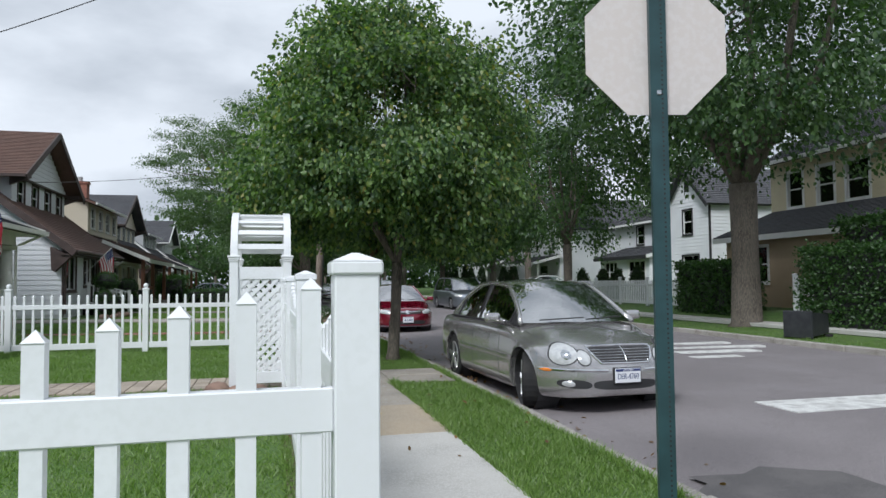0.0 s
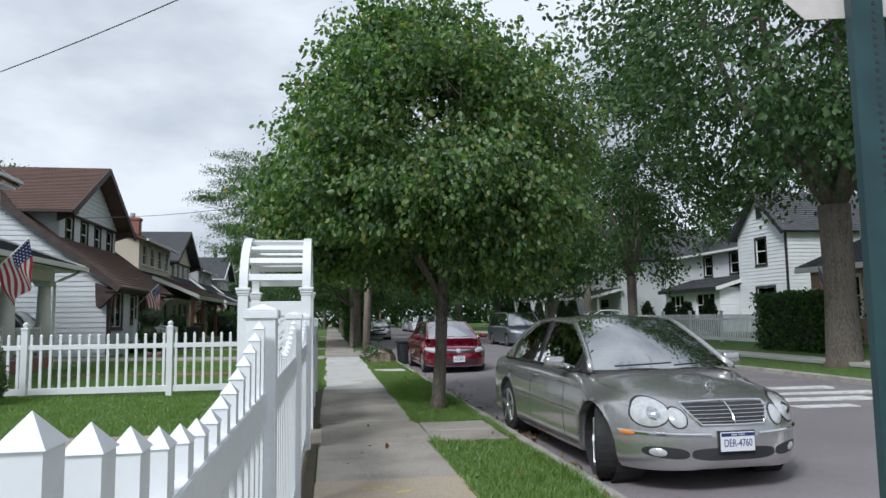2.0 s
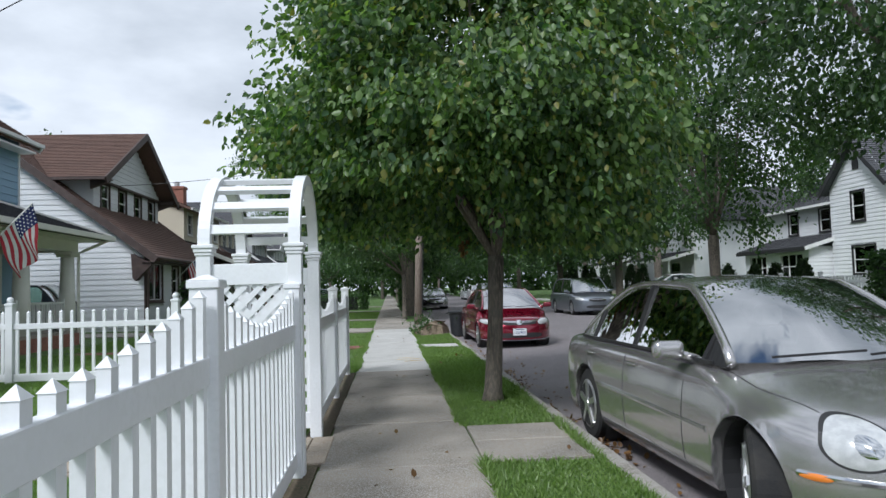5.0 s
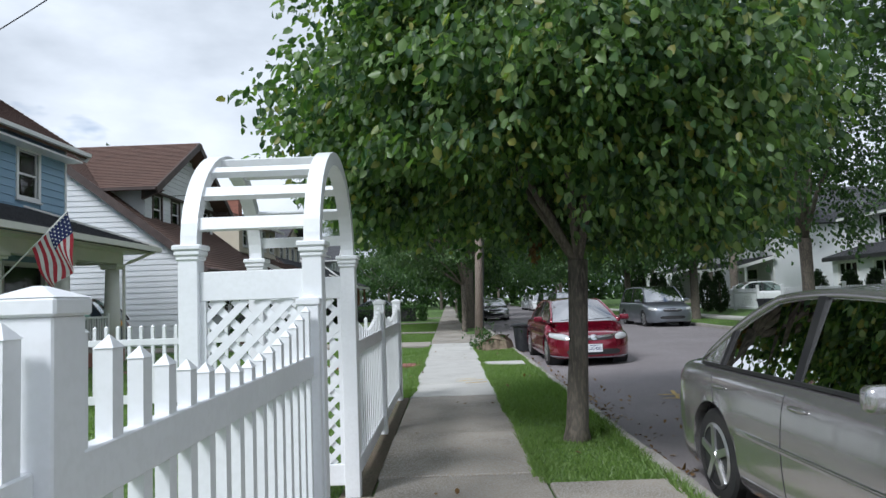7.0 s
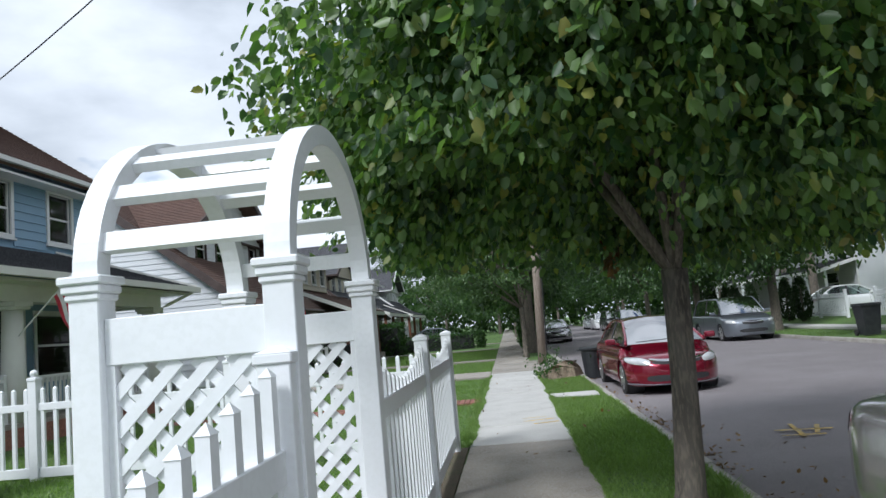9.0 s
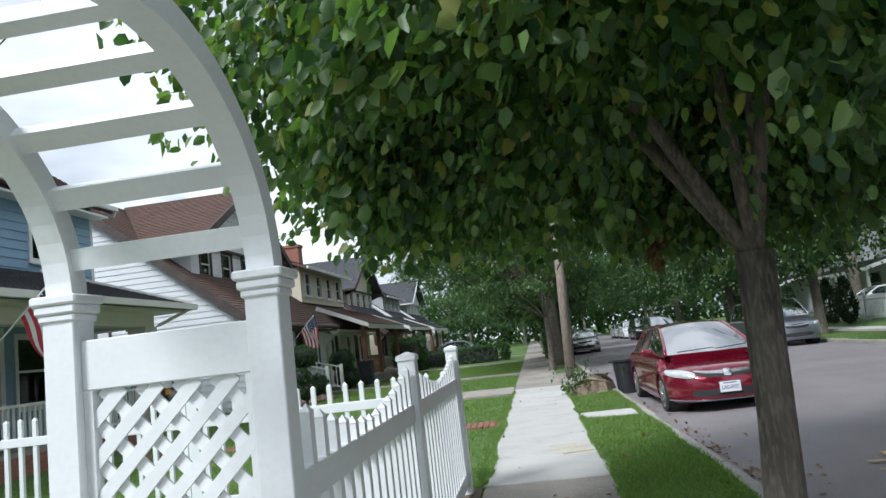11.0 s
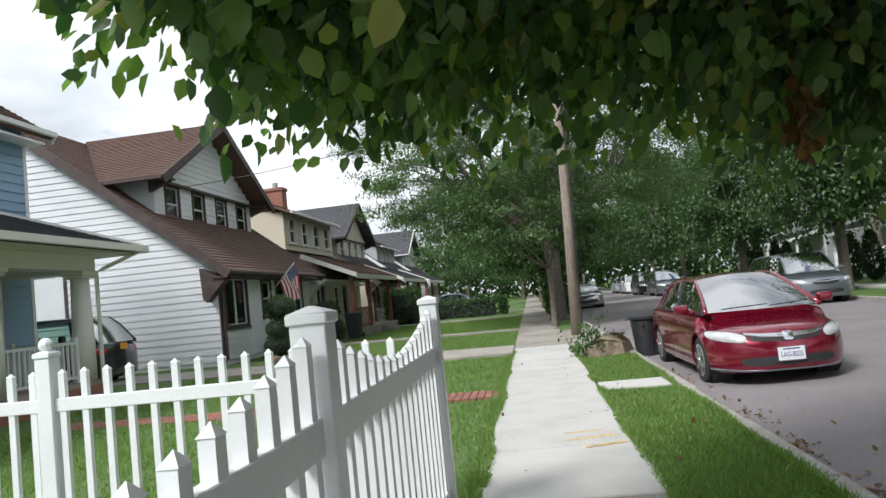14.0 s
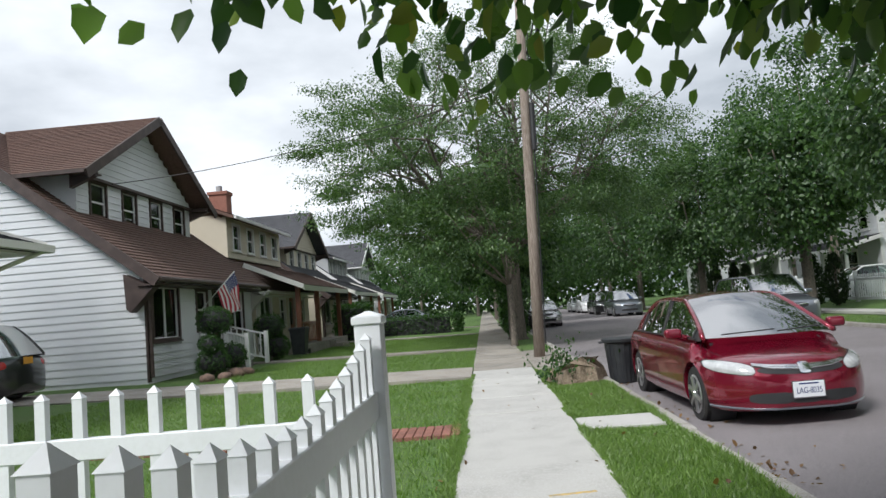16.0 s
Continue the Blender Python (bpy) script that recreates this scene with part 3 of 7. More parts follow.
part("latch_plate", boxes((FENCE_X + 0.0255, FENCE_X + 0.032, 15.64, 15.70, 1.03, 1.12), bevel=0.002), M_BLACK_PLASTIC, latch)

# ---- stop sign seen from behind ----
sign = thing("street_sign", pose(2.03, 3.38, 0, 0, 0, -13), "back of an octagonal street sign on a green perforated steel post", "street sign")
ob_ = bmesh.new()
R = 0.381 / math.cos(math.pi / 8)
bmesh.ops.create_cone(ob_, cap_ends=True, segments=8, radius1=R, radius2=R, depth=0.004, matrix=pose(0, -0.035, 2.65, 90, 0, 0) @ pose(0, 0, 0, 0, 0, 22.5))
part("octagonal_plate", ob_, M_SIGN, sign)
pb_ = bmesh.new()
prism(pb_, [(-0.045, -0.075), (0.045, -0.075), (0.045, -0.04), (0.037, -0.04), (0.037, -0.07), (-0.037, -0.07), (-0.037, -0.04), (-0.045, -0.04)], "z", -0.2, 3.1)
part("post", pb_, M_GREEN_STEEL, sign)
hole_me = mesh_of(boxes((-0.005, 0.005, -0.0765, -0.0755, -0.005, 0.005)), "hole", M_DARK_IN)
for k in range(118):
    piece("hole", hole_me, sign, pose(0.018, 0, 0.06 + k * 0.0254))
bolt_me = mesh_of(boxes((-0.012, 0.012, -0.086, -0.075, -0.012, 0.012), bevel=0.003), "bolt", M_CHROME)
for z in (2.38, 2.92):
    piece("bolt", bolt_me, sign, pose(0, 0, z))

# ---- utility pole, wires ----
pole = thing("utility_pole", pose(1.98, 30.4, 0, 0, 1.9, 0), "grey-brown wooden utility pole on the verge", "utility pole")
tb = bmesh.new()
tube(tb, [(0.0, 0, -0.1), (0.01, 0, 3), (0.0, 0, 6.5), (0, 0, 10.5)], [0.14, 0.132, 0.12, 0.11], 14)
part("shaft", tb, M_POLE, pole, smooth=True)
part("crossarm", boxes((-1.1, 1.1, -0.05, 0.05, 9.5, 9.62)), M_POLE, pole)
tb = bmesh.new()
tube(tb, [(0.17, -0.1, 5.2), (0.16, -0.1, 6.4)], 0.07, 10)
part("cable_box", tb, M_BLACK_PLASTIC, pole)
tb = bmesh.new()
tube(tb, [(0.16, -0.1, 0.3), (0.17, -0.09, 5.0), (0.15, -0.08, 9.4)], 0.018, 6)
part("riser_cable", tb, M_WIRE, pole)


def wire(a, b, sag, r, label):
    b_ = bmesh.new()
    pts = [Vector(a).lerp(Vector(b), k / 14) - Vector((0, 0, sag * 4 * (k / 14) * (1 - k / 14))) for k in range(15)]
    tube(b_, pts, r, 5)
    return tagged(part("overhead_cable", b_, M_WIRE), label, "cable", "overhead cables")


for dx, z in ((-1.0, 9.6), (0.1, 9.6), (1.0, 9.6)):
    wire((2.3 + dx, 30.4, z), (2.1 + dx, -12, z + 0.4), 0.5, 0.012, "thin black power line over the verge")
wire((2.35, 30.3, 7.2), (2.2, -12, 7.6), 0.55, 0.045, "thick black cable bundle over the verge")
wire((2.35, 30.3, 7.7), (2.6, -12, 7.9), 0.45, 0.02, "black telephone cable over the verge")
wire((2.3, 30.3, 7.0), (-9.4, 31.6, 5.6), 0.35, 0.011, "thin service cable running to a house")
wire((2.2, 14.0, 9.6), (-14.0, 22.6, 6.4), 0.5, 0.013, "thin service cable running to the blue house")
for dx, z in ((-1.0, 9.6), (1.0, 9.6), (0.1, 7.3)):
    wire((2.3 + dx, 30.4, z), (2.4 + dx, 75, z), 0.6, 0.014, "thin black power line along the street")


# ---- trees ----
def leaf_cloud(name, parent, mat, centres, dirs, per, spread, size, rng, droop=0.6, flat=0.0, wide=0.62):
    """Many small leaves round twig centres; each leaf is a pointed six-sided blade."""
    n = len(centres) * per
    c = np.repeat(centres, per, axis=0)
    d = np.repeat(dirs, per, axis=0)
    along = rng.uniform(-1, 1, (n, 1))
    pos = c + d * along * spread[0] + rng.normal(0, 1, (n, 3)) * spread[1]
    tip = d * 0.5 + rng.normal(0, 0.55, (n, 3))
    tip[:, 2] -= droop
    tip /= np.linalg.norm(tip, axis=1, keepdims=True)
    nor = rng.normal(0, 1, (n, 3))
    nor[:, 2] = np.abs(nor[:, 2]) + flat
    side = np.cross(tip, nor)
    side /= np.linalg.norm(side, axis=1, keepdims=True) + 1e-9
    up = np.cross(side, tip)
    s = size * rng.uniform(0.6, 1.25, (n, 1))
    shape = ((0, 0, 0), (0.28, 0.42, 0.10), (0.68, 0.36, 0.06), (1.0, 0, -0.08), (0.68, -0.36, 0.06), (0.28, -0.42, 0.10))
    v = np.stack([pos + s * (a * tip + wide * 1.2 * b * side + k * up) for a, b, k in shape], axis=1).reshape(-1, 3)
    me = bpy.data.meshes.new(name)
    me.vertices.add(len(v))
    me.vertices.foreach_set("co", v.astype(np.float32).ravel())
    me.loops.add(n * 8)
    base = (np.arange(n) * 6)[:, None]
    loops = np.concatenate([base + np.array([[0, 1, 2, 3]]), base + np.array([[0, 3, 4, 5]])], axis=1).ravel()
    me.loops.foreach_set("vertex_index", loops.astype(np.int32))
    me.polygons.add(n * 2)
    me.polygons.foreach_set("loop_start", (np.arange(n * 2) * 4).astype(np.int32))
    me.update(calc_edges=True)
    me.materials.append(mat)
    ob = new(name, me)
    ob.parent = parent
    return ob


def crown_points(rng, n, centre, radii, low_cut, bumps, shell=0.45, top_taper=0.0, clump=0.3, skirt=0.0):
    """Twig places in an uneven crown: flattened clumps set in a lobed ellipsoid with a flat underside, denser outside."""
    m = max(24, n // 22)
    p = rng.normal(0, 1, (m, 3))
    p /= np.linalg.norm(p, axis=1, keepdims=True)
    if skirt:
        k = int(m * skirt)
        p[:k, 2] = rng.uniform(-0.92, -0.35, k)
        p[:k, :2] *= (np.sqrt(1 - p[:k, 2] ** 2) / np.linalg.norm(p[:k, :2], axis=1))[:, None]
    lob = rng.normal(0, 1, (bumps, 3))
    lob /= np.linalg.norm(lob, axis=1, keepdims=True)
    near = (p @ lob.T).max(axis=1)
    r = (0.70 + 0.26 * np.clip((near - 0.6) / 0.4, 0, 1)) * (shell + (1 - shell) * rng.uniform(0, 1, m) ** 0.45)
    low = p[:, 2] < 0
    flat_xy = (1 - np.abs(p[:, 2]) ** 3) ** (1 / 3) / (np.linalg.norm(p[:, :2], axis=1) + 1e-6)
    p[low, :2] *= np.clip(flat_xy[low], 0, 3)[:, None]
    c = p * r[:, None]
    c[:, :2] *= (1 - top_taper * np.clip(c[:, 2:3], 0, 1))
    pick = rng.integers(0, m, n)
    local = rng.normal(0, 1, (n, 3))
    local /= np.linalg.norm(local, axis=1, keepdims=True)
    local *= rng.uniform(0, 1, (n, 1)) ** 0.4 * clump * rng.uniform(0.6, 1.3, m)[pick][:, None]
    local[:, 2] *= 0.62
    q = (c[pick] + local) * np.array(radii)
    keep = q[:, 2] > low_cut + rng.uniform(0, 0.25, n)
    q = q[keep]
    d = q / (np.linalg.norm(q, axis=1, keepdims=True) + 1e-6)
    return q + np.array(centre), d


def limbs(bm, rng, base, r0, fork_z, reach, crown_c, count, twigs=3):
    """A flared trunk that forks into curved tapering limbs, which fork again."""
    tube(bm, [(base[0], base[1], base[2] - 0.15), (base[0], base[1], base[2] + 0.12), (base[0] + 0.01, base[1], base[2] + fork_z * 0.5), (base[0], base[1] + 0.01, base[2] + fork_z)],
         [r0 * 1.7, r0 * 1.12, r0 * 0.95, r0 * 1.0], 12)
    top = Vector((base[0], base[1], base[2] + fork_z - r0 * 0.5))
    for k in range(count):
        a = k * math.tau / count + rng.uniform(-0.3, 0.3)
        lean = rng.uniform(0.35, 0.9) if k else 0.1
        end = Vector((crown_c[0] + reach[0] * lean * math.cos(a), crown_c[1] + reach[0] * lean * math.sin(a), crown_c[2] + reach[1] * (1.05 - lean) * 0.9))
        mid = top.lerp(end, 0.45) + Vector((0.12 * reach[0] * math.cos(a), 0.12 * reach[0] * math.sin(a), -0.05 * reach[1]))
        pts = [top, top.lerp(mid, 0.5) + Vector((0, 0, 0.06 * reach[1])), mid, mid.lerp(end, 0.5) + Vector((0, 0, 0.05)), end]
        r = r0 * rng.uniform(0.34, 0.5)
        tube(bm, pts, [r, r * 0.8, r * 0.6, r * 0.4, r * 0.12], 7)
        for j in range(twigs):
            s = pts[2].lerp(pts[4], rng.uniform(-0.1, 0.7))
            e = s + Vector((rng.uniform(-1, 1), rng.uniform(-1, 1), rng.uniform(-0.15, 0.7))) * reach[0] * 0.5
            tube(bm, [s, s.lerp(e, 0.5) + Vector((0, 0, 0.08)), e], [r * 0.36, r * 0.22, r * 0.06], 5, cap=False)


def tree(label, base, r0, fork_z, centre, radii, low_cut, n, per, spread, size, mat, seed, count=6, droop=0.5, shell=0.45, taper=0.0, bumps=26, flat=0.0, group="street trees", twigs=3, clump=0.3, skirt=0.0, clear=None):
    rng = np.random.default_rng(seed)
    ob = thing("tree", pose(*base), label, "tree", group)
    c = tuple(centre[i] - base[i] for i in range(3))
    bm_ = bmesh.new()
    limbs(bm_, rng, (0, 0, 0), r0, fork_z, (radii[0] * 0.85, radii[2] * 0.9), c, count, twigs)
    part("trunk", bm_, M_BARK, ob, smooth=True)
    q, d = crown_points(rng, n, c, radii, low_cut, bumps, shell, taper, clump, skirt)
    if clear:
        keep = ~((q[:, 0] < clear[0]) & (q[:, 2] < np.where(q[:, 1] < clear[1], clear[2], clear[3])))
        q, d = q[keep], d[keep]
    leaf_cloud("crown", ob, mat, q, d, per, spread, size, rng, droop, flat)
    return ob


street_tree = tree("leafy street tree with low dense green crown, some leaves yellowing", (2.17, 12.62, 0), 0.1, 1.75, (1.80, 12.8, 4.2), (2.6, 2.8, 2.6), -2.25, 10000, 14, (0.2, 0.075), 0.09, M_LEAF, 3, count=7, droop=0.75, shell=0.4, taper=0.3, bumps=26, twigs=5, clump=0.24, skirt=0.46, clear=(-0.3, -0.6, 2.5, 2.06))
street_tree.matrix_world = pose(2.17, 12.62, 0, 0, 3, 0)
rng = np.random.default_rng(445)
lq = rng.normal(0, 1, (170, 3))
lq = lq / np.linalg.norm(lq, axis=1, keepdims=True) * rng.uniform(0.1, 1, (170, 1)) ** 0.4 * np.array([0.42, 0.7, 0.17]) + np.array([-1.95, 0.2, 2.33])
tagged(leaf_cloud("low_branch_foliage", street_tree, M_LEAF, lq, np.tile([-0.6, 0.0, -0.5], (170, 1)), 14, (0.14, 0.07), 0.088, rng, 0.8), kind="stuff")
rng = np.random.default_rng(444)
dq = rng.normal(0, 1, (26, 3)) * np.array([0.04, 0.04, 0.1]) + np.array([-0.25, 1.4, 1.98])
dead = leaf_cloud("dead_foliage", street_tree, M_DRY_LEAF, dq, np.tile([0.0, 0.0, -1.0], (26, 1)), 2, (0.04, 0.02), 0.085, rng, 0.9)
tagged(dead, "hanging cluster of dead brown leaves", kind="stuff")
tree("tall mature maple with a thick forked trunk and dark crown", (13.6, 17.9, 0), 0.40, 4.2, (13.4, 18.4, 9.6), (6.2, 6.2, 5.8), -5.2, 3600, 13, (0.45, 0.16), 0.17, M_LEAF_FAR, 5, count=7, bumps=30)
for k, (x, y, h, r) in enumerate(((12.9, 29.0, 7.0, 3.3), (12.8, 39.5, 5.2, 2.8), (12.8, 52, 5.6, 3.2), (12.5, 66, 7.4, 4.4), (13.5, 84, 8, 6.5))):
    tree("leafy green street tree across the road", (x, y, 0), 0.2, 3.0, (x - 0.3, y, h), (r, r, h - 2.0), -(h - 2.5), 1500, 13, (0.42, 0.16), 0.15 + 0.02 * k, M_LEAF_FAR, 20 + k, bumps=22)
tree("broad airy tree with feathery grey-green crown", (1.9, 39.5, 0), 0.3, 3.2, (1.3, 40, 7.6), (8.0, 7.0, 4.6), -3.4, 7000, 20, (0.42, 0.07), 0.085, M_LEAF_GREY, 31, count=14, bumps=34, flat=1.6, shell=0.35, twigs=12, clump=0.13)
tree("small feathery tree with drooping pale green fronds", (1.6, 35.6, 0), 0.1, 2.0, (0.4, 35.8, 4.0), (3.4, 2.2, 1.5), -1.5, 1100, 18, (0.42, 0.05), 0.09, M_LEAF_GREY, 33, count=6, bumps=14, flat=1.0)
for k, (x, y, h, r) in enumerate(((1.9, 47, 5.0, 2.6), (1.8, 58, 7, 4.5), (1.8, 74, 8, 6), (0, 100, 9, 8), (9, 118, 10, 9), (-8, 112, 9, 8), (17, 110, 10, 8))):
    tree("leafy green tree further along the street", (x, y, 0), 0.2, 2.6, (x, y, h), (r, r, h - 1.4), -(h - 1.8), 1300, 12, (0.5, 0.2), 0.2 + 0.02 * k, M_LEAF_FAR, 50 + k, bumps=20)
for k, (x, y, h, r) in enumerate(((19, 50, 9, 5.5), (22, 62, 10, 6), (-21, 52, 7.4, 3.0), (30, 44, 9, 5), (29, 24, 11, 6), (22, 78, 10, 7))):
    tree("leafy green tree behind the houses", (x, y, 0.3), 0.25, 3.5, (x, y, h), (r, r, h * 0.62), -h * 0.5, 1100, 12, (0.5, 0.2), 0.21, M_LEAF_FAR, 70 + k, bumps=20, group="trees behind the houses")

rng = np.random.default_rng(900)
n = 5200
bp = np.stack([rng.uniform(-75, 90, n), 128 + rng.normal(0, 5, n), rng.uniform(0, 1, n) ** 0.8 * (9 + 3 * np.sin(np.arange(n) * 0.37))], axis=1)
bd = rng.normal(0, 1, (n, 3))
belt = leaf_cloud("far_woods", None, M_LEAF_FAR, bp, bd / np.linalg.norm(bd, axis=1, keepdims=True), 6, (0.9, 0.5), 0.9, rng, 0.3)
tagged(belt, "distant belt of green trees closing the street", "woods", kind="stuff")
n = 2600
side = rng.choice([-1.0, 1.0], n)
bp = np.stack([np.where(side < 0, -34 + rng.normal(0, 3, n), 42 + rng.normal(0, 3, n)), rng.uniform(0, 125, n), rng.uniform(0, 1, n) * (7.5 + 2 * np.sin(np.arange(n) * 0.11))], axis=1)
bd = rng.normal(0, 1, (n, 3))
belt = leaf_cloud("far_woods", None, M_LEAF_FAR, bp, bd / np.linalg.norm(bd, axis=1, keepdims=True), 6, (0.8, 0.45), 0.7, rng, 0.3)
tagged(belt, "trees behind the back gardens of the houses", "woods", kind="stuff")

# ---- house parts ----
board_meshes = {}


def board_mesh(mat):
    """One lapped board, one metre long along x, its face towards -y, leaning out at the bottom."""
    if mat.name not in board_meshes:
        b = bmesh.new()
        prism(b, [(-0.028, 0.0), (0.0, 0.0), (0.0, 1.0), (-0.006, 1.0)], "x", 0.0, 1.0)
        board_meshes[mat.name] = mesh_of(b, "board", mat)
    return board_meshes[mat.name]


def siding(wall, mat, axis, place, out, z0, z1, span, holes=(), course=0.2):
    """Lapped boards over a wall at axis = place, facing out (+1 or -1); span(z) gives the wall's ends at that height."""
    me = board_mesh(mat)
    k = 0
    while z0 + k * course < z1 - 0.02:
        za, zb = z0 + k * course, min(z0 + (k + 1) * course, z1)
        s = span((za + zb) / 2)
        k += 1
        if not s or s[1] - s[0] < 0.05:
            continue
        runs = [list(s)]
        for h in holes:
            if h[2] < zb - 0.02 and h[3] > za + 0.02:
                nxt = []
                for r in runs:
                    if h[1] <= r[0] or h[0] >= r[1]:
                        nxt.append(r)
                        continue
                    if h[0] > r[0]:
                        nxt.append([r[0], h[0]])
                    if h[1] < r[1]:
                        nxt.append([h[1], r[1]])
                runs = nxt
        for a, b in runs:
            if b - a < 0.03:
                continue
            sc = Matrix.Diagonal((b - a, 1, zb - za, 1))
            if axis == "y":
                m = pose(a, place, za) if out < 0 else pose(b, place, za, 0, 0, 180)
            else:
                m = pose(place, b, za, 0, 0, -90) if out < 0 else pose(place, a, za, 0, 0, 90)
            piece("board", me, wall, m @ sc)


def window(house, axis, place, out, u0, u1, z0, z1, trim, name="window", rails=1, mullions=0, curtain=True, wide=0.09):
    """A framed sash window set in an opening: trim boards, sill, sash bars, pane, and a curtain or a near-black sheet
    for the unlit room behind.
    """
    def bx(a, b, c, d, lo, hi):
        d0, d1 = sorted((place + out * lo, place + out * hi))
        return (d0, d1, a, b, c, d) if axis == "x" else (a, b, d0, d1, c, d)
    w = part(name, boxes(bx(u0 - wide, u0, z0 - wide, z1 + wide, -0.05, 0.045), bx(u1, u1 + wide, z0 - wide, z1 + wide, -0.05, 0.045),
                         bx(u0, u1, z1, z1 + wide, -0.05, 0.05), bx(u0, u1, z0 - wide, z0, -0.05, 0.045)), trim, house)
    part("sill", boxes(bx(u0 - wide - 0.03, u1 + wide + 0.03, z0 - wide - 0.04, z0 - wide, -0.02, 0.08)), trim, w)
    bars = [bx(u0, u0 + 0.04, z0, z1, -0.06, -0.02), bx(u1 - 0.04, u1, z0, z1, -0.06, -0.02)]
    for r in range(rails + 2):
        z = z0 + (z1 - z0) * r / (rails + 1)
        bars.append(bx(u0 + 0.04, u1 - 0.04, max(z0, z - 0.025), min(z1, z + 0.025), -0.065, -0.02))
    for r in range(mullions):
        u = u0 + (u1 - u0) * (r + 1) / (mullions + 1)
        bars.append(bx(u - 0.02, u + 0.02, z0, z1, -0.058, -0.012))
    part("sash", boxes(*bars), M_WHITE_TRIM, w)
    pn = part("pane", boxes(bx(u0 + 0.03, u1 - 0.03, z0 + 0.02, z1 - 0.02, -0.05, -0.045)), M_GLASS, w)
    pn.visible_shadow = False
    if curtain:
        c = bmesh.new()
        n = 16
        for side in (0, 1):
            a, b = (u0, u0 + (u1 - u0) * 0.45) if side == 0 else (u1 - (u1 - u0) * 0.45, u1)
            row = []
            for i in range(n + 1):
                u = a + (b - a) * i / n
                dd = place + out * (-0.085 + 0.012 * math.sin(i * 1.9))
                row.append([c.verts.new((dd, u, z) if axis == "x" else (u, dd, z)) for z in (z0, z1)])
            for p, q in zip(row, row[1:]):
                c.faces.new((p[0], q[0], q[1], p[1]))
        part("curtain", c, M_CURTAIN, w)
    # sheet coloured near-black in place of the room's own shade
    part("room_shade_sheet", boxes(bx(u0 - 0.3, u1 + 0.3, z0 - 0.3, z1 + 0.3, -1.0, -0.96)), M_DARK_IN, w)
    return w


def roof_slope(house, e0, e1, r1, r0, mat, thick=0.12, course=0.17, name="roof"):
    """A slab from the eave line e0-e1 up to the ridge line r0-r1, with lapped shingle courses on it."""
    e0, e1, r0, r1 = Vector(e0), Vector(e1), Vector(r0), Vector(r1)
    nrm = (e1 - e0).cross(r0 - e0)
    nrm = nrm.normalized() if nrm.z > 0 else -nrm.normalized()
    b = bmesh.new()
    lo = [b.verts.new(p - nrm * thick) for p in (e0, e1, r1, r0)]
    hi = [b.verts.new(p) for p in (e0, e1, r1, r0)]
    b.faces.new(lo[::-1])
    b.faces.new(hi)
    for i in range(4):
        b.faces.new((lo[i], lo[(i + 1) % 4], hi[(i + 1) % 4], hi[i]))
    bmesh.ops.recalc_face_normals(b, faces=b.faces)
    slab = part(name, b, mat, house)
    n = max(2, int((r0 - e0).length / course))
    v, f = [], []
    for k in range(n):
        a, c = k / n, (k + 1) / n
        pts = (e0.lerp(r0, a), e1.lerp(r1, a), e1.lerp(r1, c), e0.lerp(r0, c))
        i = len(v)
        v += [tuple(pts[0] + nrm * 0.005), tuple(pts[1] + nrm * 0.005), tuple(pts[0] + nrm * 0.03), tuple(pts[1] + nrm * 0.03), tuple(pts[2] + nrm * 0.006), tuple(pts[3] + nrm * 0.006)]
        f += [(i, i + 1, i + 3, i + 2), (i + 2, i + 3, i + 4, i + 5)]
    tagged(bare("shingles", v, f, mat, slab), kind="stuff")
    return slab


def board_beam(house, name, p, q, w, h, mat):
    b = bmesh.new()
    beam(b, p, q, w, h)
    return part(name, b, mat, house)


def balustrade(house, p, q, h, mat, n, post=0.09):
    """Handrail, bottom rail, balusters and end posts between two foot points."""
    p, q = Vector(p), Vector(q)
    b = bmesh.new()
    beam(b, p + Vector((0, 0, h)), q + Vector((0, 0, h)), 0.06, 0.05)
    r = part("handrail", b, mat, house)
    b = bmesh.new()
    beam(b, p + Vector((0, 0, 0.1)), q + Vector((0, 0, 0.1)), 0.05, 0.05)
    part("bottom_rail", b, mat, r)
    for e in (p, q):
        part("railing_post", boxes((e.x - post / 2, e.x + post / 2, e.y - post / 2, e.y + post / 2, e.z - 0.05, e.z + h + 0.1), bevel=0.008), mat, r)
    for k in range(n):
        c = p.lerp(q, (k + 1) / (n + 1))
        part("baluster", boxes((c.x - 0.017, c.x + 0.017, c.y - 0.017, c.y + 0.017, c.z + 0.1, c.z + h)), mat, r)
    return r


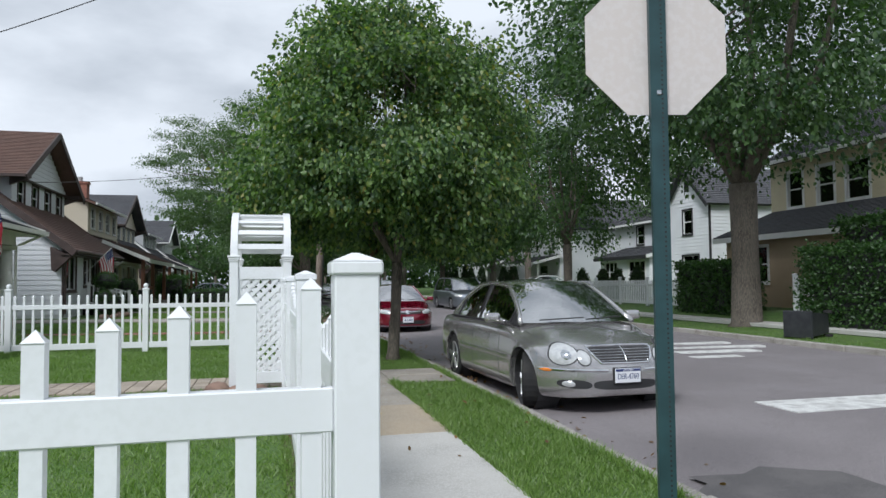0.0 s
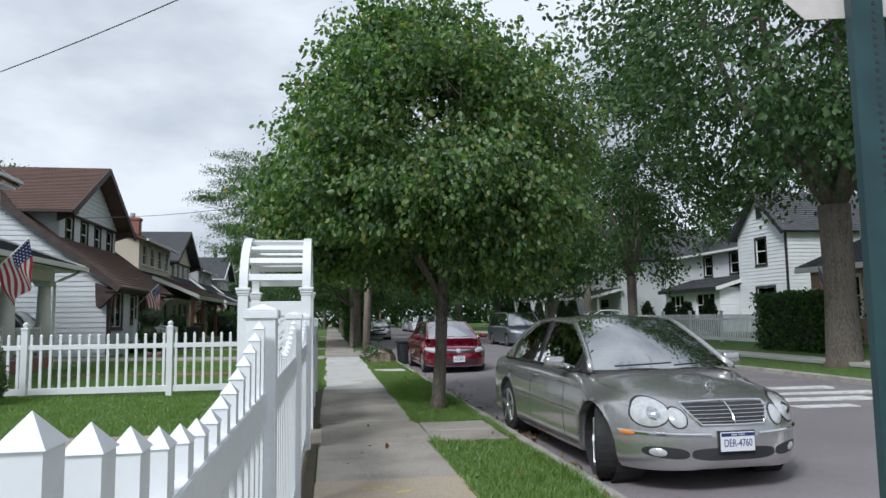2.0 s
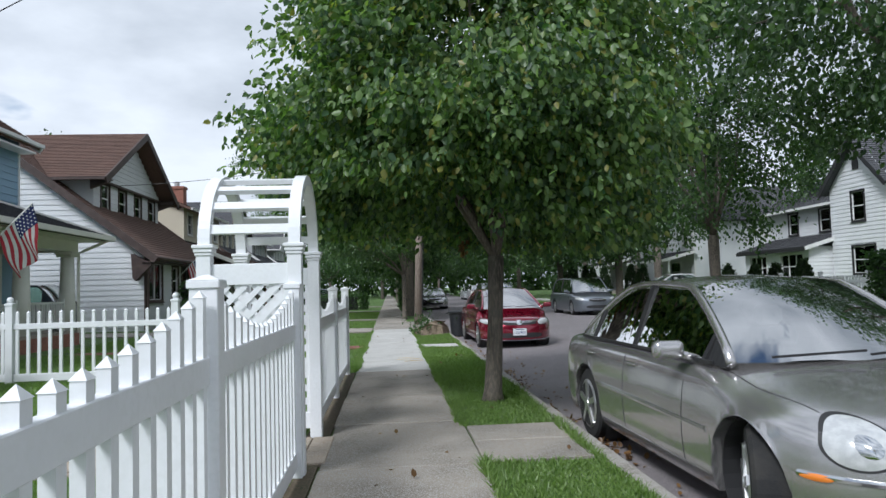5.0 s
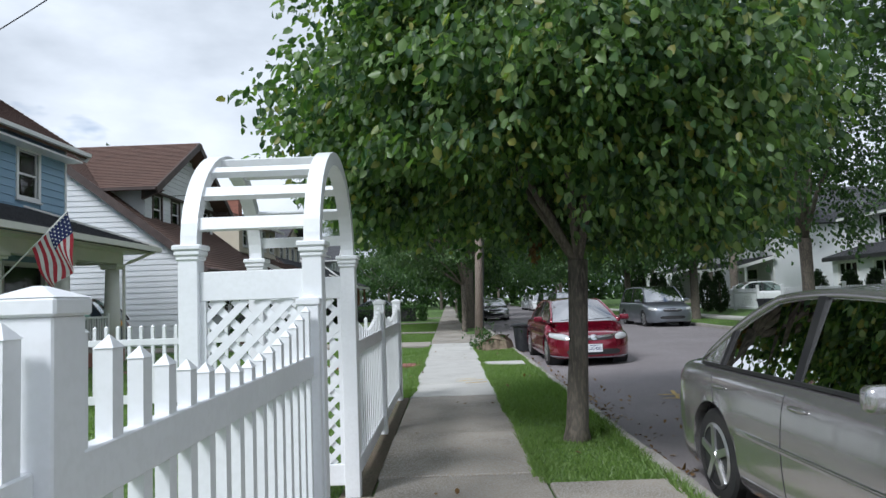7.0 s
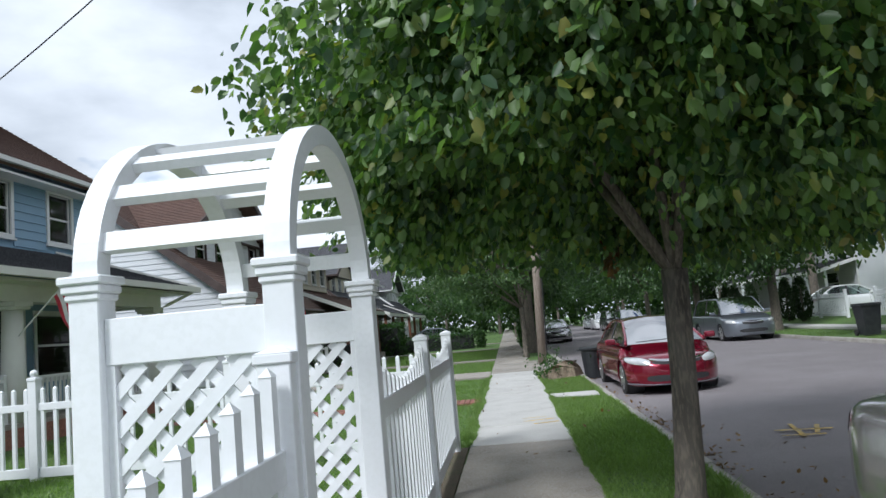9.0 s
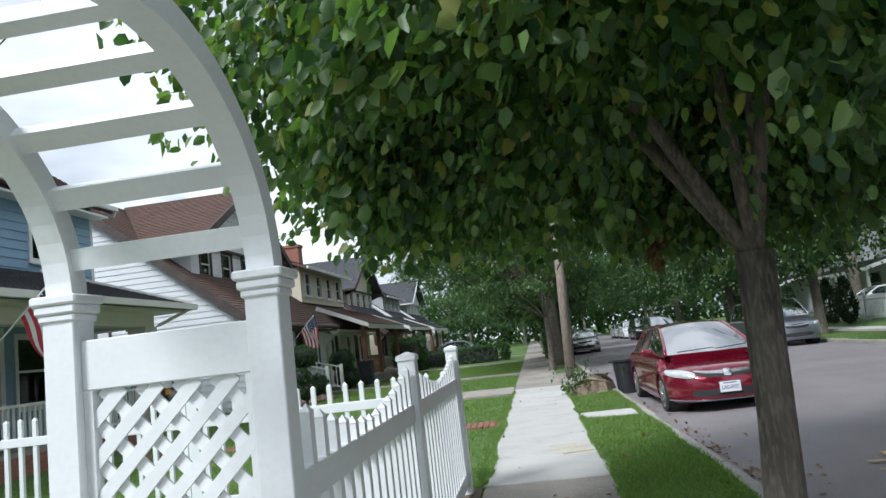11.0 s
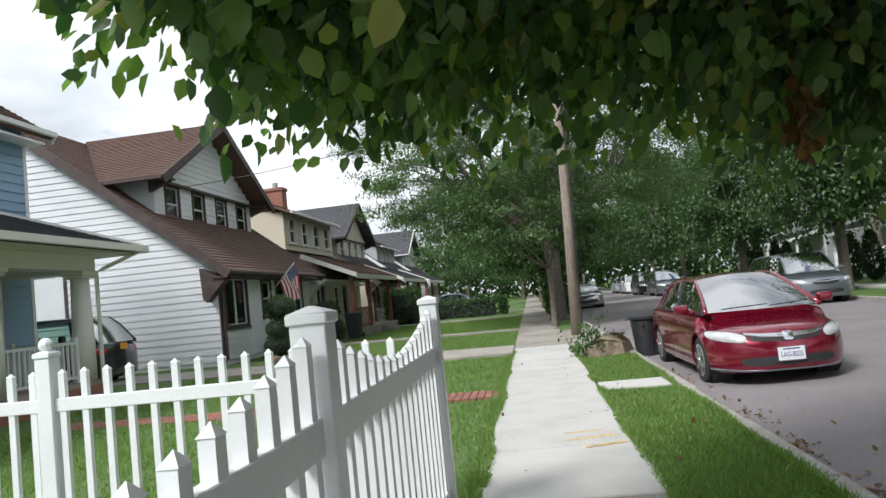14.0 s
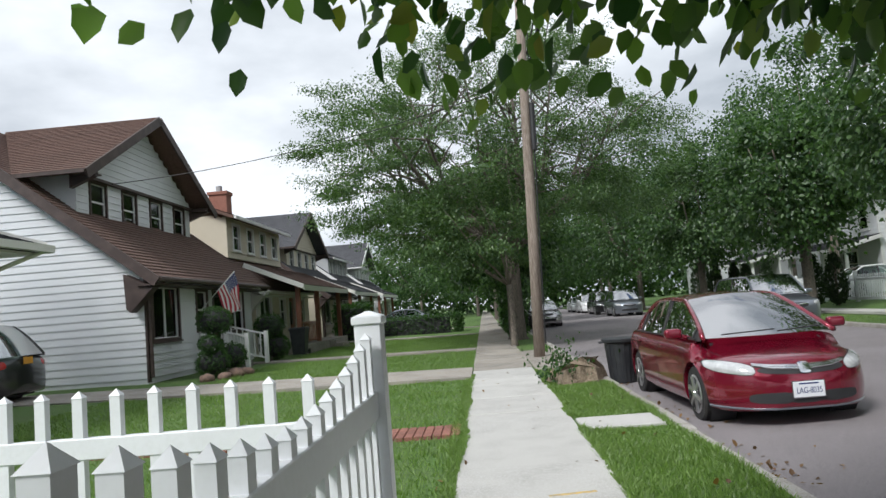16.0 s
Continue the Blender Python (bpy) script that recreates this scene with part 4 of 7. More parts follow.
# ---- bungalows with a long front roof slope and a dormer ----
def bungalow(label, y0, y1, wall_mat, roof_mat, trim, dormer, detail=True, porch=False, chimney=False, fx=-7.5):
    h = thing("house", pose(0, 0, 0), label, "house", "houses along the pavement")
    slope, ridge_x = 0.775, fx - 6.35
    ex, ez = fx + 0.55, 2.62                      # eave edge
    rz = ez + slope * (ex - ridge_x)
    bx = 2 * ridge_x - fx                         # back wall

    def top(x):
        return ez - 0.17 + slope * (ex - (x if x > ridge_x else 2 * ridge_x - x))
    # side wall with its gable, facing the walker
    g = bmesh.new()
    prism(g, [(fx, -0.2), (fx, top(fx)), (ridge_x, top(ridge_x)), (bx, top(bx)), (bx, -0.2)], "y", y0 + 0.03, y0 + 0.2)
    side = part("wall", g, wall_mat, h)
    holes = [(-13.2, -12.2, 1.75, 3.05)] if detail else []

    def span(z):
        inner = fx if z < top(fx) else ex - (z - ez + 0.17) / slope
        return (2 * ridge_x - inner, inner) if inner > ridge_x else None
    if detail:
        siding(side, wall_mat, "y", y0 + 0.03, -1, 0.1, rz, span, [(-13.29, -12.11, 1.66, 3.14)], 0.195)
        window(h, "y", y0 + 0.03, -1, -13.2, -12.2, 1.75, 3.05, M_BROWN_TRIM)
    else:
        siding(side, wall_mat, "y", y0 + 0.03, -1, 0.1, rz, span, [], 0.24)
    part("wall", boxes((bx, fx, y1 - 0.2, y1, -0.2, top(fx) - 0.1)), wall_mat, h)
    part("wall", boxes((bx, bx + 0.2, y0 + 0.2, y1 - 0.2, -0.2, top(bx))), wall_mat, h)
    # front wall
    yw = y0 + 0.4
    ops = [(yw, yw + 1.5, 1.07, 2.42), (y0 + 3.2, y0 + 3.95, 1.25, 2.35), (y0 + 4.5, y0 + 5.45, 0.45, 2.42), (y0 + 5.8, y0 + 7.2, 1.1, 2.4)]
    front = quad_wall("wall", h, wall_mat, "x", fx, 0.18, y0 + 0.2, y1 - 0.2, -0.2, top(fx) - 0.02, ops)
    if detail:
        siding(front, wall_mat, "x", fx, 1, 0.1, top(fx) - 0.05, lambda z: (y0 + 0.2, y1), [(a - 0.1, b + 0.1, c - 0.1, d + 0.1) for a, b, c, d in ops], 0.195)
    for k in (0, 1, 3):
        window(h, "x", fx, 1, *ops[k], trim if detail else M_WHITE_TRIM, mullions=1 if k != 1 else 0, rails=0 if k == 0 else 1)
    door = part("door", boxes((fx - 0.1, fx - 0.05, ops[2][0], ops[2][1], 0.45, 2.42)), M_DARK_IN if detail else M_RED_WOOD, h)
    part("door_frame", boxes((fx - 0.04, fx + 0.05, ops[2][0] - 0.1, ops[2][0], 0.35, 2.5), (fx - 0.04, fx + 0.05, ops[2][1], ops[2][1] + 0.1, 0.35, 2.5), (fx - 0.04, fx + 0.05, ops[2][0], ops[2][1], 2.42, 2.5)), trim, door)
    part("glass_panel", boxes((fx - 0.045, fx - 0.04, ops[2][0] + 0.15, ops[2][1] - 0.15, 1.2, 2.25)), M_GLASS, door)
    part("corner_board", boxes((fx - 0.02, fx + 0.035, y0 - 0.0, y0 + 0.13, 0, top(fx))), trim, h)
    # main roof
    o0, o1 = y0 - 0.42, y1 + 0.3
    roof_slope(h, (ex, o0, ez), (ex, o1, ez), (ridge_x, o1, rz), (ridge_x, o0, rz), roof_mat)
    roof_slope(h, (2 * ridge_x - ex, o0, ez), (2 * ridge_x - ex, o1, ez), (ridge_x, o1, rz), (ridge_x, o0, rz), roof_mat)
    for s in (1, -1):
        e = ex if s > 0 else 2 * ridge_x - ex
        board_beam(h, "rake_board", (e, o0 - 0.02, ez - 0.13), (ridge_x, o0 - 0.02, rz - 0.13), 0.06, 0.26, trim)
        board_beam(h, "rake_board", (e, o1 + 0.02, ez - 0.13), (ridge_x, o1 + 0.02, rz - 0.13), 0.06, 0.26, trim)
    tb = bmesh.new()
    tube(tb, [(ex + 0.05, o0, ez - 0.06), (ex + 0.05, o1, ez - 0.06)], 0.07, 8)
    part("gutter", tb, trim, h)
    tb = bmesh.new()
    tube(tb, [(ex + 0.02, y0 - 0.05, ez - 0.1), (fx + 0.1, y0 + 0.06, ez - 0.35), (fx + 0.1, y0 + 0.06, 0.12)], 0.045, 8)
    part("downspout", tb, trim, h)
    part("soffit", boxes((fx + 0.03, ex, o0, o1, ez - 0.2, ez - 0.16)), trim, h)
    kb = bmesh.new()
    prism(kb, [(fx + 0.4, ez - 0.25), (fx - 0.35, ez + 0.12), (fx - 0.3, ez - 0.75), (fx - 0.2, ez - 0.85), (fx - 0.1, ez - 0.75)], "y", y0 - 0.36, y0 - 0.02)
    part("bracket", kb, trim, h)
    # dormer
    mid = (y0 + y1) / 2
    dx = fx - (1.2 if chimney else 2.0)
    wz0, wz1 = 4.48, 5.5
    wy = [y0 + 1.2, y0 + 2.95, y0 + 4.7, y0 + 6.45]
    dops = [(a, a + 0.78, wz0, wz1) for a in wy]
    d0, d1 = y0 + 0.5, y1 - 0.4
    dw = quad_wall("dormer_wall", h, wall_mat, "x", dx, 0.15, d0, d1, 4.1, 5.75, dops)
    siding(dw, wall_mat, "x", dx, 1, 4.1, 5.75, lambda z: (d0, d1), [(a - 0.1, b + 0.1, c - 0.1, d + 0.1) for a, b, c, d in dops], 0.195 if detail else 0.24)
    for o in dops:
        window(h, "x", dx, 1, *o, trim if detail else M_WHITE_TRIM, wide=0.07)
    if dormer == "gable":
        de, dz, az = 4.35, 5.54, 8.05
        fo = dx + 0.75
        g = bmesh.new()
        prism(g, [(mid - 3.55, 5.62), (mid, az - 0.28), (mid + 3.55, 5.62)], "x", dx - 0.12, dx + 0.12)
        gw = part("gable_wall", g, wall_mat, h)
        siding(gw, wall_mat, "x", dx + 0.12, 1, 5.62, az - 0.25, lambda z: (mid - 3.55 * (1 - (z - 5.62) / (az - 5.9)), mid + 3.55 * (1 - (z - 5.62) / (az - 5.9))), [], 0.195)
        part("gable_band", boxes((dx + 0.03, dx + 0.16, d0, d1, 5.56, 5.64)), trim, h)
        for s in (-1, 1):
            meet = ex - (dz - ez) / slope
            roof_slope(h, (fo, mid + s * de, dz), (meet, mid + s * de, dz), (ridge_x, mid, az), (fo, mid, az), roof_mat, name="dormer_roof")
            board_beam(h, "rake_board", (fo + 0.02, mid + s * de, dz - 0.12), (fo + 0.02, mid, az - 0.12), 0.06, 0.26, trim)
            board_beam(h, "gutter", (fo, mid + s * (de + 0.04), dz - 0.05), (meet, mid + s * (de + 0.04), dz - 0.05), 0.09, 0.1, trim)
            kb = bmesh.new()
            prism(kb, [(dx, dz - 0.35), (fo - 0.05, dz - 0.08), (fo - 0.05, dz + 0.1), (dx, dz + 0.1)], "y", mid + s * 3.75 - 0.08, mid + s * 3.75 + 0.08)
            part("bracket", kb, trim, h)
            g = bmesh.new()
            yy = d0 if s < 0 else d1 - 0.15
            prism(g, [(dx - 0.15, 4.0), (dx - 0.15, 5.75), (ridge_x, 5.75), (ridge_x, 5.4)], "y", yy, yy + 0.15)
            part("dormer_cheek", g, wall_mat, h)
        for s in (-3.75, 3.75):
            part("gable_soffit", boxes((dx + 0.13, fo - 0.05, mid + s - 0.25, mid + s + 0.25, 5.5, 5.54)), trim, h)
    else:
        roof_slope(h, (dx + 0.45, d0 - 0.3, 5.72), (dx + 0.45, d1 + 0.3, 5.72), (ridge_x, d1 + 0.3, rz + 0.05), (ridge_x, d0 - 0.3, rz + 0.05), roof_mat, name="dormer_roof")
        board_beam(h, "gutter", (dx + 0.5, d0 - 0.3, 5.66), (dx + 0.5, d1 + 0.3, 5.66), 0.1, 0.12, M_WHITE_TRIM)
        for yy in (d0, d1 - 0.15):
            g = bmesh.new()
            prism(g, [(dx - 0.15, 4.0), (dx - 0.15, 5.7), (ridge_x, rz - 0.1)], "y", yy, yy + 0.15)
            part("dormer_cheek", g, wall_mat, h)
    if porch:
        for k, yy in enumerate((y0 + 0.3, y0 + 3.4, y1 - 0.3)):
            part("porch_post", boxes((fx + 1.5, fx + 1.68, yy - 0.09, yy + 0.09, 0.0, 2.75), bevel=0.01), M_RED_WOOD, h)
        roof_slope(h, (fx + 2.0, y0 - 0.3, 2.75), (fx + 2.0, y1 + 0.2, 2.75), (fx - 0.3, y1 + 0.2, 3.75), (fx - 0.3, y0 - 0.3, 3.75), roof_mat, name="porch_roof")
        board_beam(h, "fascia", (fx + 2.0, y0 - 0.3, 2.62), (fx + 2.0, y1 + 0.2, 2.62), 0.06, 0.2, M_CREAM_TRIM)
        board_beam(h, "rake_board", (fx + 2.0, y0 - 0.33, 2.66), (fx - 0.3, y0 - 0.33, 3.66), 0.06, 0.18, M_CREAM_TRIM)
        part("porch_floor", boxes((fx + 0.02, fx + 1.9, y0 + 0.1, y1 - 0.1, -0.1, 0.42)), M_WALK, h)
        balustrade(h, (fx + 1.6, y0 + 0.5, 0.42), (fx + 1.6, y0 + 3.3, 0.42), 0.85, M_RED_WOOD, 12)
        for k in range(3):
            part("step", boxes((fx + 1.9 + 0.28 * k, fx + 2.2 + 0.28 * k, y0 + 4.0, y0 + 5.4, -0.05, 0.36 - 0.14 * k)), M_WALK, h)
    if chimney:
        b = bmesh.new()
        box(b, ridge_x + 4.1, ridge_x + 4.85, y0 + 1.55, y0 + 2.15, rz - 3.8, rz - 1.1)
        box(b, ridge_x + 4.05, ridge_x + 4.9, y0 + 1.5, y0 + 2.2, rz - 1.1, rz - 0.97)
        ch = part("chimney", b, M_BRICK, h)
        tb = bmesh.new()
        tube(tb, [(ridge_x + 4.45, y0 + 1.85, rz - 0.98), (ridge_x + 4.45, y0 + 1.85, rz - 0.7)], 0.13, 10)
        part("flue", tb, M_GREY_SIDING, ch)
    return h


wh = bungalow("white clapboard bungalow with brown shingle roof, gabled dormer and dark trim", 29.6, 37.75, M_WHITE_SIDING, M_BROWN_ROOF, M_BROWN_TRIM, "gable")
for k in range(3):
    part("step", boxes((-7.45, -6.9 + 0.3 * k, 32.6, 34.1, -0.1, 0.42 - 0.15 * k), bevel=0.015), M_STONE, wh)
balustrade(wh, (-7.2, 32.45, 0.42), (-5.9, 32.45, 0.05), 0.85, M_WHITE_TRIM, 6, 0.12)
balustrade(wh, (-7.2, 34.25, 0.42), (-5.9, 34.25, 0.05), 0.85, M_WHITE_TRIM, 6, 0.12)
wh.matrix_world = pose(-0.35, 0.5, 0.14)
bungalow("cream clapboard bungalow with brown porch roof and reddish posts", 39.6, 47.8, M_CREAM_SIDING, M_BROWN_ROOF, M_CREAM_TRIM, "shed", detail=False, porch=True, chimney=True, fx=-8.1)
bungalow("cream and dark brown bungalow with a gabled dormer", 52.0, 60.0, M_CREAM_SIDING, M_DARK_ROOF, M_BROWN_TRIM, "gable", detail=False, porch=True, fx=-8.4)
bungalow("grey clapboard bungalow with dark roof", 63.0, 71.0, M_GREY_SIDING, M_DARK_ROOF, M_WHITE_TRIM, "shed", detail=False, porch=True, fx=-8.4)
bungalow("white clapboard bungalow far along the pavement", 74.0, 82.0, M_WHITE_SIDING, M_DARK_ROOF, M_WHITE_TRIM, "gable", detail=False, fx=-8.4)

# ---- blue house with a columned porch ----
bl = thing("house", Matrix(), "blue clapboard house with a white columned porch and grey porch roof", "house", "houses along the pavement")
BX = -9.6
ops = [(22.75, 23.6, 4.35, 5.5), (20.6, 21.45, 4.35, 5.5), (18.3, 19.15, 4.35, 5.5), (22.2, 23.9, 1.2, 2.6), (18.6, 20.0, 1.2, 2.6)]
bw = quad_wall("wall", bl, M_BLUE_SIDING, "x", BX, 0.2, 15.5, 24.9, 0, 5.9, ops)
siding(bw, M_BLUE_SIDING, "x", BX, 1, 0.5, 5.9, lambda z: (15.5, 24.9), [(a - 0.1, b + 0.1, c - 0.1, d + 0.1) for a, b, c, d in ops], 0.2)
for o in ops:
    window(bl, "x", BX, 1, *o, M_WHITE_TRIM)
dr = part("door", boxes((BX + 0.03, BX + 0.08, 20.6, 21.6, 0.55, 2.7)), M_DARK_IN, bl)
part("door_frame", boxes((BX + 0.02, BX + 0.12, 20.48, 20.6, 0.5, 2.8), (BX + 0.02, BX + 0.12, 21.6, 21.72, 0.5, 2.8), (BX + 0.02, BX + 0.12, 20.6, 21.6, 2.7, 2.8)), M_WHITE_TRIM, dr)
for yy in (15.5, 24.7):
    g = bmesh.new()
    prism(g, [(BX - 0.2, 0), (BX - 0.2, 5.9), (-13.6, 8.6), (-17.5, 5.9), (-17.5, 0)], "y", yy, yy + 0.2)
    sw = part("wall", g, M_BLUE_SIDING, bl)
part("corner_board", boxes((BX - 0.14, BX + 0.035, 24.85, 24.94, 0.5, 5.9)), M_WHITE_TRIM, bl)
roof_slope(bl, (BX + 0.45, 15.1, 5.82), (BX + 0.45, 25.3, 5.82), (-13.6, 25.3, 8.85), (-13.6, 15.1, 8.85), M_BROWN_ROOF)
roof_slope(bl, (-18.0, 15.1, 5.82), (-18.0, 25.3, 5.82), (-13.6, 25.3, 8.85), (-13.6, 15.1, 8.85), M_BROWN_ROOF)
board_beam(bl, "gutter", (BX + 0.5, 15.1, 5.82), (BX + 0.5, 25.3, 5.82), 0.1, 0.1, M_WHITE_TRIM)
board_beam(bl, "rake_board", (BX + 0.45, 25.32, 5.72), (-13.6, 25.32, 8.74), 0.05, 0.22, M_WHITE_TRIM)
part("soffit", boxes((BX + 0.03, BX + 0.45, 15.1, 25.0, 5.55, 5.6)), M_WHITE_TRIM, bl)
part("porch_floor", boxes((BX + 0.03, -7.6, 15.6, 24.05, 0, 0.5)), M_WALK, bl)
part("porch_ceiling", boxes((BX + 0.03, -7.15, 15.5, 24.7, 2.92, 2.97)), M_CREAM_TRIM, bl)
part("porch_beam", boxes((-7.95, -7.6, 15.5, 24.1, 2.62, 2.92), (BX, -7.95, 23.75, 24.1, 2.62, 2.92)), M_CREAM_TRIM, bl)
roof_slope(bl, (-7.0, 15.2, 3.08), (-7.0, 24.85, 3.08), (BX, 23.0, 4.05), (BX, 15.2, 4.05), M_DARK_ROOF, name="porch_roof")
roof_slope(bl, (-7.0, 24.85, 3.08), (BX - 0.05, 24.85, 3.08), (BX - 0.02, 23.0, 4.05), (BX, 23.0, 4.05), M_DARK_ROOF, name="porch_roof")
board_beam(bl, "hip_cap", (-7.0, 24.83, 3.12), (BX, 23.0, 4.1), 0.12, 0.05, M_CREAM_TRIM)
board_beam(bl, "gutter", (-6.95, 15.2, 3.03), (-6.95, 24.9, 3.03), 0.11, 0.13, M_CREAM_TRIM)
board_beam(bl, "gutter", (-6.95, 24.9, 3.03), (BX, 24.9, 3.03), 0.11, 0.13, M_CREAM_TRIM)
tb = bmesh.new()
tube(tb, [(-7.05, 24.75, 2.98), (-7.5, 24.2, 2.66), (-7.6, 24.12, 2.6), (-7.6, 24.12, 0.1)], 0.04, 8)
part("downspout", tb, M_CREAM_TRIM, bl)
for yy in (23.85, 21.45, 19.0, 16.6):
    tb = bmesh.new()
    tube(tb, [(-7.78, yy, 0.5), (-7.78, yy, 1.3), (-7.78, yy, 2.5)], [0.2, 0.2, 0.165], 18)
    col = part("column", tb, M_CREAM_TRIM, bl, smooth=True)
    part("capital", boxes((-8.02, -7.54, yy - 0.24, yy + 0.24, 2.54, 2.62), (-7.99, -7.57, yy - 0.21, yy + 0.21, 2.48, 2.54), bevel=0.012), M_CREAM_TRIM, col)
for a, b in ((21.7, 23.6), (19.25, 21.2), (16.85, 18.75)):
    balustrade(bl, (-7.78, a, 0.5), (-7.78, b, 0.5), 0.75, M_WHITE_TRIM, 14, 0.08)
balustrade(bl, (-9.3, 23.85, 0.5), (-8.0, 23.85, 0.5), 0.75, M_WHITE_TRIM, 9, 0.08)
part("plinth", boxes((-7.62, -7.55, 15.6, 24.05, -0.05, 0.42)), M_BRICK, bl)


# ---- flags on slanted staffs ----
def flag(base, tip, hoist, fly, label, sway):
    f = thing("flag", Matrix(), label, "flag", "flags")
    b = bmesh.new()
    tube(b, [base, tip], 0.014, 6)
    part("staff", b, M_WHITE_TRIM, f)
    base, tip = Vector(base), Vector(tip)
    down = (base - tip).normalized() * hoist

    def at(u, v):
        p = tip + down * u * (1 - 0.25 * v) + Vector(sway) * v * fly + Vector((0, 0, -1)) * v * fly
        return p + Vector((0.05, 0.06, 0)) * math.sin(u * 9 + v * 5) * v
    for mat, name, rows in ((M_FLAG_RED, "red_stripe", range(0, 13, 2)), (M_FLAG_WHITE, "white_stripe", range(1, 13, 2))):
        for r in rows:
            b = bmesh.new()
            for j in range(10):
                if r < 7 and j < 4:
                    continue
                q = [b.verts.new(at(uu / 13, vv / 10)) for uu, vv in ((r, j), (r + 1, j), (r + 1, j + 1), (r, j + 1))]
                b.faces.new(q)
            part(name, b, mat, f)
    b = bmesh.new()
    for i in range(7):
        for j in range(4):
            b.faces.new([b.verts.new(at(uu / 13, vv / 10)) for uu, vv in ((i, j), (i + 1, j), (i + 1, j + 1), (i, j + 1))])
    part("canton", b, M_FLAG_BLUE, f)
    b = bmesh.new()
    for i in range(6):
        for j in range(5):
            c = at((0.6 + i * 1.15) / 13, (0.4 + j * 0.78) / 10)
            bmesh.ops.create_icosphere(b, subdivisions=1, radius=0.017, matrix=Matrix.Translation(c))
    tagged(part("star_dots", b, M_FLAG_WHITE, f), kind="stuff")


flag((-7.56, 18.85, 2.0), (-6.5, 19.35, 3.4), 0.95, 1.05, "American flag hanging from a slanted staff on a porch column", (0.1, 0.15, 0))
flag((-7.77, 33.5, 1.95), (-6.85, 33.9, 3.05), 0.8, 1.0, "American flag hanging from a slanted staff on the white house", (0.1, 0.25, 0))


flag((18.0, 23.6, 2.0), (17.1, 23.2, 3.0), 0.8, 1.0, "American flag hanging from a slanted staff across the street", (-0.1, -0.1, 0))


